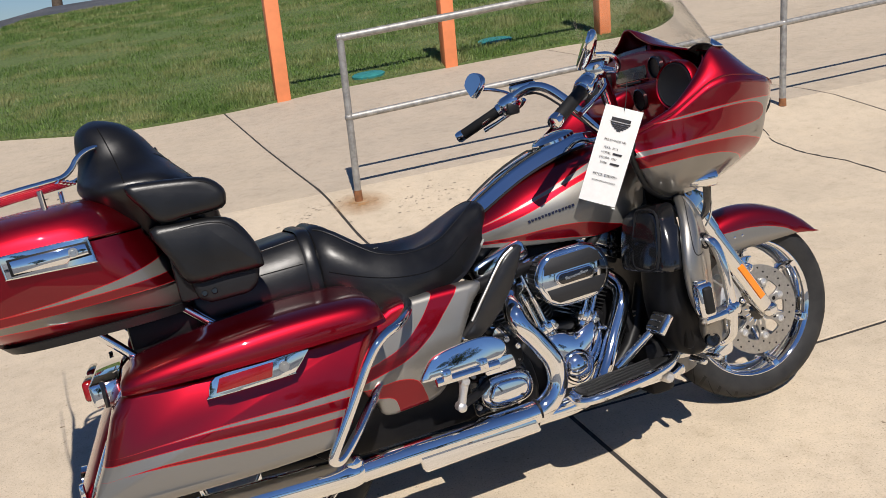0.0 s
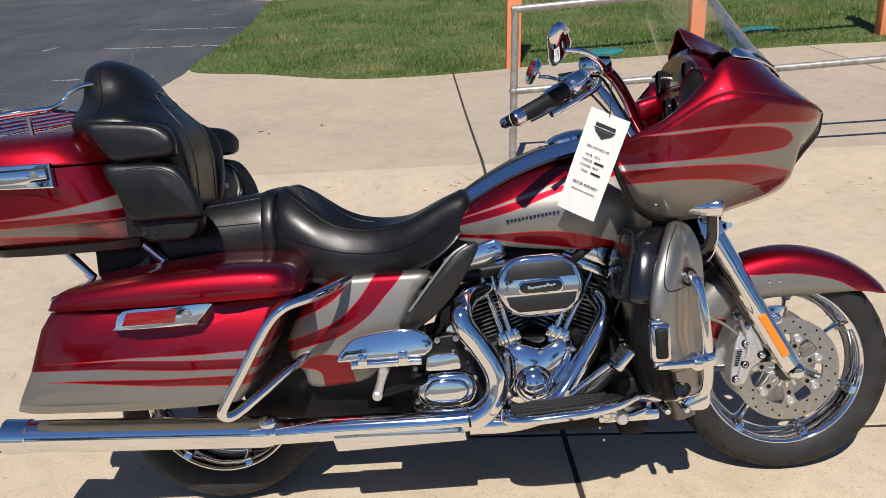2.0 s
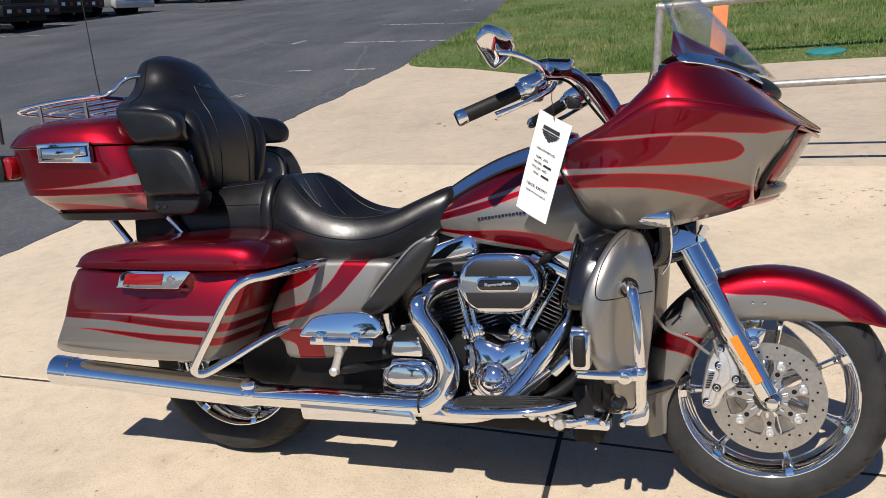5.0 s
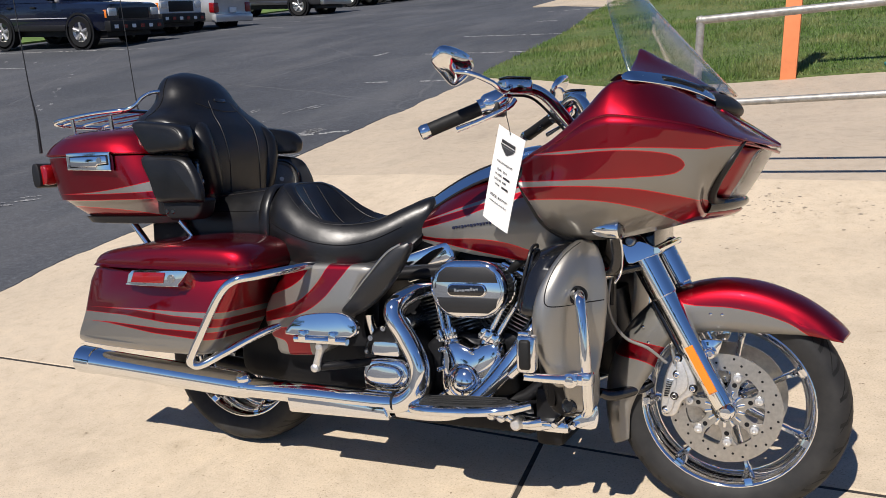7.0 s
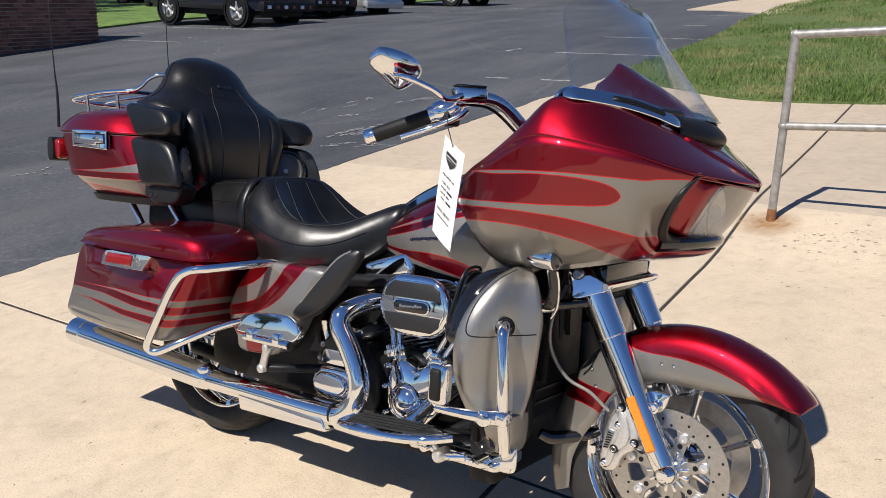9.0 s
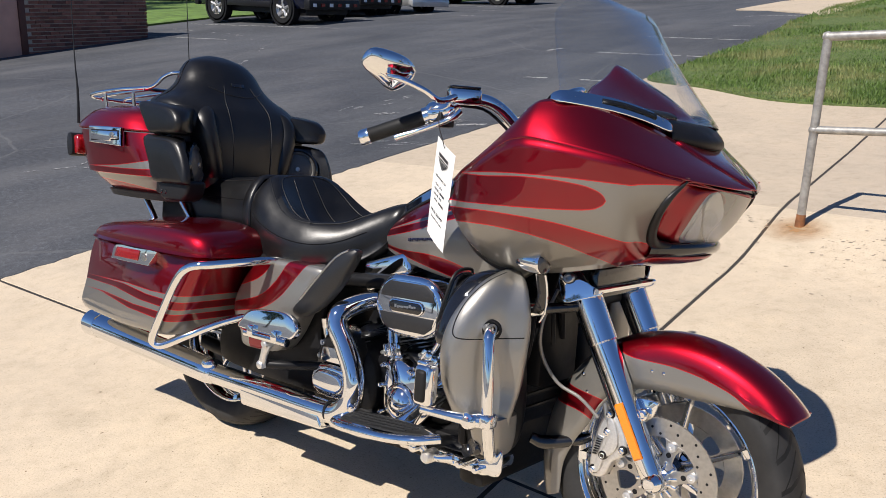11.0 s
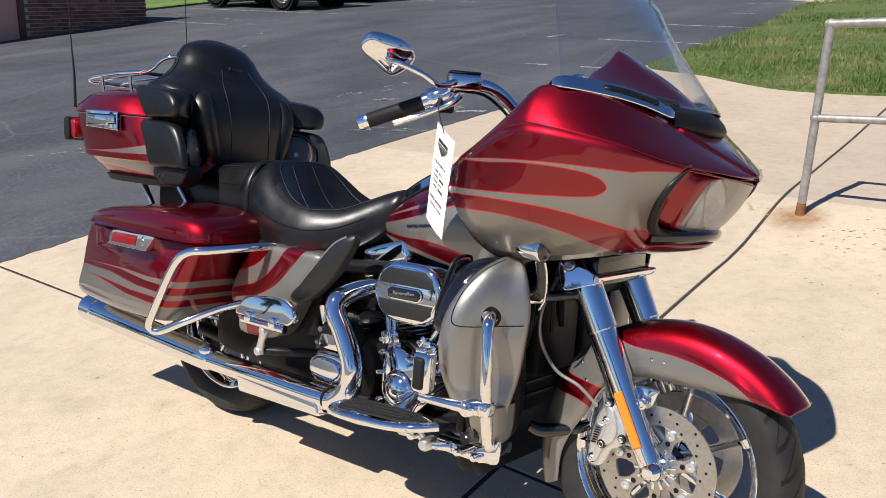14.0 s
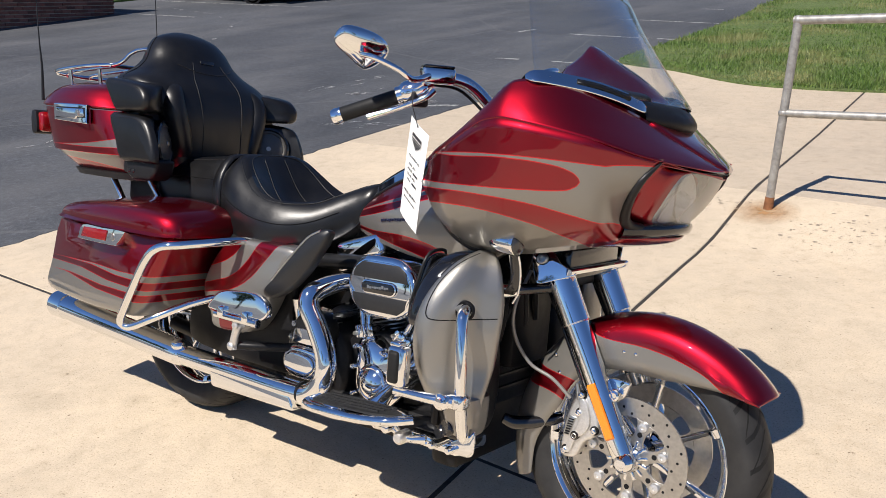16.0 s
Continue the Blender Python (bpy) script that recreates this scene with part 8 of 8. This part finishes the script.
CORAL = plain("coral_panel", (0.66, 0.36, 0.27), 0.6, grain=0.1, scale=3)


def brick_material():
    mat, tree, b = material("brick")
    oi = tree.nodes.new("ShaderNodeObjectInfo")
    ge = tree.nodes.new("ShaderNodeNewGeometry")
    r = math_node(tree, "FRACT", math_node(tree, "ADD", oi.outputs["Random"], ge.outputs["Random Per Island"]))
    tone = ramp(tree, r, [(0.0, (0.14, 0.056, 0.042)), (0.5, (0.235, 0.092, 0.064)), (1.0, (0.33, 0.14, 0.098))])
    tree.links.new(mix_colour(tree, 1.0, tone, ramp(tree, noise_out(tree, 40, 4), [(0.3, (0.7, 0.7, 0.7)), (0.7, (1.2, 1.2, 1.2))]), "MULTIPLY"), b.inputs["Base Color"])
    b.inputs["Roughness"].default_value = 0.85
    return mat


BRICK = brick_material()
WALL_TOP = 1.30
brick_house = tagged(new("brick_enclosure"), "dark red brick bin enclosure with coral gate panel", "enclosure")
brick_house.matrix_world = Matrix.Translation((-15.35, 9.95, gz(-15.35, 9.95))) @ pose(0, 0, 0, 0, 0, 9.6)
part("wall", block(-0.30, -0.02, -3.10, -0.02, -1.0, WALL_TOP), MORTAR, brick_house, "brick wall with pale mortar joints", 0)
part("side_wall", block(-4.6, -0.30, -0.30, -0.02, -1.0, WALL_TOP), MORTAR, brick_house, "", 0)
part("back_wall", block(-4.9, -4.6, -7.9, -0.02, -1.0, WALL_TOP), MORTAR, brick_house, "", 0)
part("far_wall", block(-4.6, -0.05, -7.9, -7.62, -1.0, WALL_TOP), MORTAR, brick_house, "", 0)
part("door_panel", block(-0.05, 0.0, -7.4, -3.25, -0.45, WALL_TOP - 0.15, 0.01), CORAL, brick_house, "coral sheet door panel")
part("door_frame", block(-0.05, 0.03, -3.25, -3.11, -0.45, WALL_TOP, 0.01), BROWN, brick_house, "brown door frame")
own = block(-0.03, 0.0, -0.1015, 0.1015, -0.0285, 0.0285)
brick_mesh = bpy.data.meshes.new("brick")
own.to_mesh(brick_mesh)
own.free()
brick_mesh.materials.append(BRICK)
upper = bmesh.new()
for row in range(23):
    z = -0.45 + 0.075 * row
    for k in range(17):
        y = -0.11 - 0.2135 * k - (0.107 if row % 2 else 0.0)
        if y < -3.0:
            continue
        if k == 0 and row % 2:
            half = new("brick", brick_mesh)
            half.parent = brick_house
            half.location, half.scale = (0.003, -0.0565, z), (1, 0.47, 1)
        if row < 17:
            b = new("brick", brick_mesh)
            b.parent = brick_house
            b.location = (0.004 * math.sin(row * 5.1 + k * 3.7), y, z)
        else:
            block(-0.03, 0.0, y - 0.1015, y + 0.1015, z - 0.0285, z + 0.0285, 0, upper)
part("coping", block(-0.34, 0.03, -3.10, 0.03, WALL_TOP, WALL_TOP + 0.07, 0.008), BRICK, brick_house, "brick coping")
tagged(part("upper_brickwork", upper, BRICK, brick_house, "", 0), kind="stuff")

GLASS_DARK = plain("car_glass", (0.012, 0.014, 0.016), 0.06, coat=0.8, grain=0.05)
LAMP = plain("lamp_glass", (0.7, 0.7, 0.68), 0.12, 0.3, coat=0.8)
SIDE_LAMP = plain("orange_lamp", (0.75, 0.2, 0.03), 0.2, coat=0.5)


PALE_TRIM = plain("pale_trim", (0.4, 0.4, 0.42), 0.4)


def car_paint(name, colour, metal=0.0):
    return plain(name, colour, 0.25, metal, coat=0.8, grain=0.06, scale=4)


def car(name, label, x, y, heading, paint_, length, width, wheelbase, bonnet, hood, roof, boxy, clad=None, bed=False, ragtop=False):
    """x, y: the ground below the middle of the car. bonnet: height of its waist; roof: height of its roof."""
    c = tagged(new(name), label, "car")
    c.matrix_world = Matrix.Translation((x, y, gz(x, y))) @ pose(0, 0, 0, 0, 0, heading)
    L, w = length / 2, width / 2
    wr = 0.36 if boxy else 0.31
    def ring(px, zb, zt, hw):
        return [(px, hw * 0.92, zb), (px, hw, zb + 0.12), (px, hw, zt - 0.18), (px, hw * 0.965, zt - 0.05), (px, hw * 0.86, zt), (px, 0, zt + 0.015), (px, -hw * 0.86, zt), (px, -hw * 0.965, zt - 0.05), (px, -hw, zt - 0.18), (px, -hw, zb + 0.12), (px, -hw * 0.92, zb)]
    zb = 0.38 if boxy else 0.24
    rows = [ring(-L + 0.02, zb + 0.1, bonnet - 0.06, w * 0.93), ring(-L + 0.1, zb, bonnet, w * 0.98), ring(-L * 0.4, zb, bonnet, w), ring(L * 0.25, zb, bonnet, w), ring(L * 0.45, zb, hood + 0.02, w), ring(L - 0.12, zb, hood - 0.03, w * 0.97), ring(L, zb + 0.08, hood - 0.12, w * 0.92)]
    part("body", skin(rows, 3, 1, True, True), paint_, c, "", 40)
    for sx in (-1, 1):
        for sy in (-1, 1):
            px = sx * wheelbase / 2
            part("wheel_arch", lathe([(wr + 0.07, sy * (w - 0.02)), (wr + 0.075, sy * (w + 0.012)), (wr + 0.03, sy * (w + 0.012)), (wr + 0.02, sy * (w - 0.25))], (px, 0, wr), "y", 28), clad or BLACK_PLASTIC, c)
            wh = tagged(new("wheel"))
            wh.parent = c
            wh.location = (px, sy * (w - 0.10), wr)
            part("tyre", lathe([(wr - 0.13, -0.10), (wr - 0.02, -0.115), (wr, -0.08), (wr, 0.08), (wr - 0.02, 0.115), (wr - 0.13, 0.10)], (0, 0, 0), "y", 28), RUBBER, wh)
            part("rim", lathe([(0.0, sy * 0.06), (0.06, sy * 0.075), (0.07, sy * 0.03), (wr - 0.16, sy * 0.04), (wr - 0.12, sy * 0.10), (wr - 0.13, sy * 0.0)], (0, 0, 0), "y", 24), STEEL, wh)
            for k in range(5):
                a = 2 * math.pi * k / 5 + 0.3
                part("spoke", rod((0.04 * math.cos(a), sy * 0.07, 0.04 * math.sin(a)), ((wr - 0.14) * math.cos(a), sy * 0.085, (wr - 0.14) * math.sin(a)), 0.034, 8), CAST, wh)
    # cabin
    x0, x1 = (-L + 0.12, L * 0.22) if not bed else (-L * 0.08, L * 0.42)
    if ragtop:
        x0, x1 = -L * 0.55, L * 0.2
    lean = 0.18 if boxy else 0.42
    def ring2(px, hw, zt):
        return [(px, hw, bonnet - 0.03), (px, hw * 0.9, zt - 0.08), (px, hw * 0.8, zt), (px, 0, zt + 0.02), (px, -hw * 0.8, zt), (px, -hw * 0.9, zt - 0.08), (px, -hw, bonnet - 0.03)]
    rows = [ring2(x0, w * 0.9, bonnet + 0.05), ring2(x0 + lean * 0.6, w * 0.94, roof - 0.02), ring2((x0 + x1) / 2, w * 0.95, roof), ring2(x1 - lean, w * 0.94, roof - 0.03), ring2(x1 + lean, w * 0.92, bonnet - 0.01)]
    cabin = part("cabin", skin(rows, 1, 1, False, False), BLACK_PLASTIC if ragtop else paint_, c, "", 40)
    for sy in (-1, 1):
        n = 1 if ragtop else (2 if bed else 3)
        a, b = x0 + lean * 0.7, x1 - lean * 0.2
        for k in range(n):
            p, r = a + (b - a) * k / n + 0.04, a + (b - a) * (k + 1) / n - 0.04
            own = prism([(p, bonnet + 0.03), (r + (lean * 0.5 if k == n - 1 else 0), bonnet + 0.03), (r - (lean * 0.3 if k == n - 1 else 0), roof - 0.12), (p, roof - 0.12)], sy * (w * 0.90 + 0.012), sy * (w * 0.90 + 0.026), 0.006)
            part("side_window", own, GLASS_DARK, cabin)
            part("door_handle", block(p + 0.1, p + 0.26, sy * (w + 0.004), sy * (w + 0.03), bonnet - 0.16, bonnet - 0.12, 0.006), BLACK_PLASTIC, c)
        part("sill", block(-wheelbase / 2 + wr + 0.08, wheelbase / 2 - wr - 0.08, sy * (w - 0.05), sy * (w + 0.012), zb, zb + 0.14, 0.02), clad or paint_, c)
        part("door_mirror", ball((x1 + lean * 0.3, sy * (w + 0.10), bonnet + 0.08), 0.07, 0.11, 0.075), clad or paint_, c)
    own = grid_mesh([[(x1 + lean * 0.92, s * w * 0.80, bonnet + 0.03), (x1 - lean * 0.72, s * w * 0.76, roof - 0.08)] for s in (-1, 1)])
    solid(part("windscreen", moved(own, Matrix.Translation((0.02, 0, 0.02))), GLASS_DARK, cabin, "", 0), 0.01, 1)
    own = grid_mesh([[(x0 - 0.02, s * w * 0.74, bonnet + 0.08), (x0 + lean * 0.5, s * w * 0.74, roof - 0.09)] for s in (-1, 1)])
    solid(part("rear_window", own, GLASS_DARK, cabin, "", 0), 0.01, 0)
    part("front_bumper", block(L - 0.10, L + 0.10, -w, w, zb - 0.02, zb + 0.22, 0.04), clad or paint_, c)
    part("rear_bumper", block(-L - 0.08, -L + 0.1, -w, w, zb - 0.02, zb + 0.2, 0.04), STEEL if bed else (clad or paint_), c)
    part("grille", block(L - 0.05, L + 0.02, -w * 0.55, w * 0.55, zb + 0.26, hood - 0.14, 0.01), BLACK_PLASTIC, c)
    for sy in (-1, 1):
        part("headlight", block(L - 0.08, L + 0.03, sy * w * 0.78 - 0.13, sy * w * 0.78 + 0.13, hood - 0.32, hood - 0.14, 0.03), LAMP, c)
        part("indicator", block(L - 0.16, L - 0.02, sy * (w * 0.93) - 0.03, sy * (w * 0.93) + 0.03, hood - 0.36, hood - 0.18, 0.01), SIDE_LAMP, c)
        part("tail_light", block(-L - 0.02, -L + 0.16, sy * w * 0.86 - 0.12, sy * w * 0.86 + 0.12, bonnet - 0.42, bonnet - 0.14, 0.03), RED_LENS, c)
    part("number_plate", block(-L - 0.03, -L, -0.15, 0.15, bonnet - 0.42, bonnet - 0.28, 0.005), PAPER, c)
    part("underbody", block(-L + 0.2, L - 0.2, -w * 0.8, w * 0.8, 0.24, zb + 0.05), BLACK_PLASTIC, c)
    if boxy and clad and heading == 0:
        for sy in (-1, 1):
            part("side_moulding", block(-wheelbase / 2 + wr, wheelbase / 2 - wr, sy * (w + 0.002), sy * (w + 0.012), 0.66, 0.68, 0.003), PALE_TRIM, c)
        for k in range(6):
            part("bumper_stripe", block(L + 0.10, L + 0.108, -w + 0.12 + k * 0.28, -w + 0.24 + k * 0.28, zb + 0.05, zb + 0.13), RED_LENS if k % 2 else PAPER, c)
    return c


NAVY = car_paint("navy_paint", (0.004, 0.006, 0.018))
WHITE = car_paint("white_paint", (0.72, 0.72, 0.7))
PALE = car_paint("silver_car_paint", (0.5, 0.51, 0.52), 0.5)
GREY = car_paint("dark_grey_paint", (0.05, 0.05, 0.055), 0.3)
BLUE = car_paint("blue_paint", (0.015, 0.04, 0.12), 0.2)
CRIMSON = car_paint("crimson_paint", (0.25, 0.01, 0.012))
car("boxy_suv", "dark navy boxy off-road car with red-white bumper tape", -15.62, 13.95, 0, NAVY, 4.25, 1.76, 2.55, 1.06, 1.02, 1.68, True, BLACK_PLASTIC)
car("white_suv", "white off-road car with black bumper", -16.75, 16.85, 0, WHITE, 4.4, 1.75, 2.6, 1.08, 1.05, 1.75, True, BLACK_PLASTIC)
car("silver_convertible", "pale silver convertible car with black soft top", -16.75, 19.0, 180, PALE, 4.5, 1.74, 2.75, 0.90, 0.84, 1.36, False, None, ragtop=True)
car("pickup_truck", "dark grey pickup truck with chrome rear bumper", -17.45, 25.35, 180, GREY, 5.3, 1.86, 3.3, 1.12, 1.08, 1.75, True, None, bed=True)
car("blue_hatchback", "dark blue car parked with its tail out", -18.6, 31.5, 180, BLUE, 4.3, 1.76, 2.6, 1.0, 0.95, 1.62, True)
car("white_saloon", "white car parked far along the row", -19.0, 37.5, 180, WHITE, 4.6, 1.8, 2.7, 0.95, 0.9, 1.45, False)
car("black_saloon", "black car parked in the row", -18.9, 34.6, 180, GREY, 4.6, 1.8, 2.7, 0.95, 0.9, 1.45, False)
car("crimson_saloon", "crimson car parked before the far trees", -31.6, 24.2, 35, CRIMSON, 4.5, 1.78, 2.6, 0.92, 0.86, 1.42, False)
car("red_saloon", "dark red car on the far side of the lawn", -5.6, 34.0, 90, CRIMSON, 4.6, 1.8, 2.7, 0.95, 0.9, 1.45, False)

LEAF = turf("tree_leaves", (0.018, 0.045, 0.010), (0.05, 0.10, 0.02), (0.06, 0.09, 0.02))
BARK = plain("bark", (0.09, 0.065, 0.045), 0.9, grain=0.4, scale=12, relief=0.8, depth=0.02)


def tree(x, y, height, seed, leaves=5200):
    rng = np.random.default_rng(seed)
    t = tagged(new("tree"), "broad-leaved green tree beyond the car park", "tree", "trees round the car park")
    t.location = (x, y, gz(x, y))
    trunk = tube([(0, 0, -0.2), (0.05, 0.03, height * 0.2), (-0.1, 0.1, height * 0.45), (0.05, 0.0, height * 0.75)], [height * 0.035, height * 0.026, height * 0.018, height * 0.006], 10, 4)
    tips = []
    for k in range(9):
        a, up = rng.uniform(0, 6.283), rng.uniform(0.25, 0.6)
        r = height * rng.uniform(0.18, 0.34)
        b = Vector((0, 0, height * up))
        e = b + Vector((r * math.cos(a), r * math.sin(a), height * rng.uniform(0.08, 0.28)))
        tube([b, (b + e) / 2 + Vector((0, 0, 0.1)), e], [height * 0.012, height * 0.008, height * 0.003], 6, 3, True, trunk)
        tips.append(e)
    part("trunk", trunk, BARK, t)
    tips += [Vector((rng.normal(0, height * 0.1), rng.normal(0, height * 0.1), height * rng.uniform(0.55, 0.92))) for _ in range(10)]
    tips = np.array(tips)
    pick = rng.integers(0, len(tips), leaves)
    d = rng.normal(0, 1, (leaves, 3))
    d /= np.linalg.norm(d, axis=1)[:, None]
    c = tips[pick] + d * (height * 0.12 * rng.random(leaves) ** 0.4)[:, None]
    s = rng.uniform(0.06, 0.14, leaves)[:, None] * height / 8
    u = rng.normal(0, 1, (leaves, 3))
    v = np.cross(u, rng.normal(0, 1, (leaves, 3)))
    u, v = u / np.linalg.norm(u, axis=1)[:, None] * s, v / np.linalg.norm(v, axis=1)[:, None] * s * 0.6
    co = np.stack([c - u, c + v, c + u, c - v], 1)
    me = bpy.data.meshes.new("crown")
    me.vertices.add(leaves * 4)
    me.vertices.foreach_set("co", co.ravel())
    me.loops.add(leaves * 4)
    me.loops.foreach_set("vertex_index", np.arange(leaves * 4, dtype=np.int32))
    me.polygons.add(leaves)
    me.polygons.foreach_set("loop_start", np.arange(0, leaves * 4, 4, dtype=np.int32))
    me.update(calc_edges=True)
    me.materials.append(LEAF)
    crown = new("crown", me)
    crown.parent = t


for k, (x, y, h) in enumerate(((-24, 24, 7), (-23, 31, 8), (-26, 38, 9), (-22, 46, 9), (-12, 52, 10), (-3, 54, 9), (8, 50, 10), (20, 44, 9), (32, 30, 10), (38, 14, 9), (36, -4, 10), (-34, 18, 10), (-36, 30, 10), (24, -26, 10), (8, -34, 11), (-10, -34, 10), (-26, -24, 11), (-34, -8, 10), (-27, 12.5, 7), (-31, 15.5, 8), (-26, 9.0, 7), (-30, 6.0, 8), (-38, 17, 6), (-38.5, 20.5, 6.5), (-38, 24, 6), (-37.5, 27.5, 6.5), (-37, 31, 6), (-36, 35, 6.5))):
    tree(x, y, h, 20 + k)
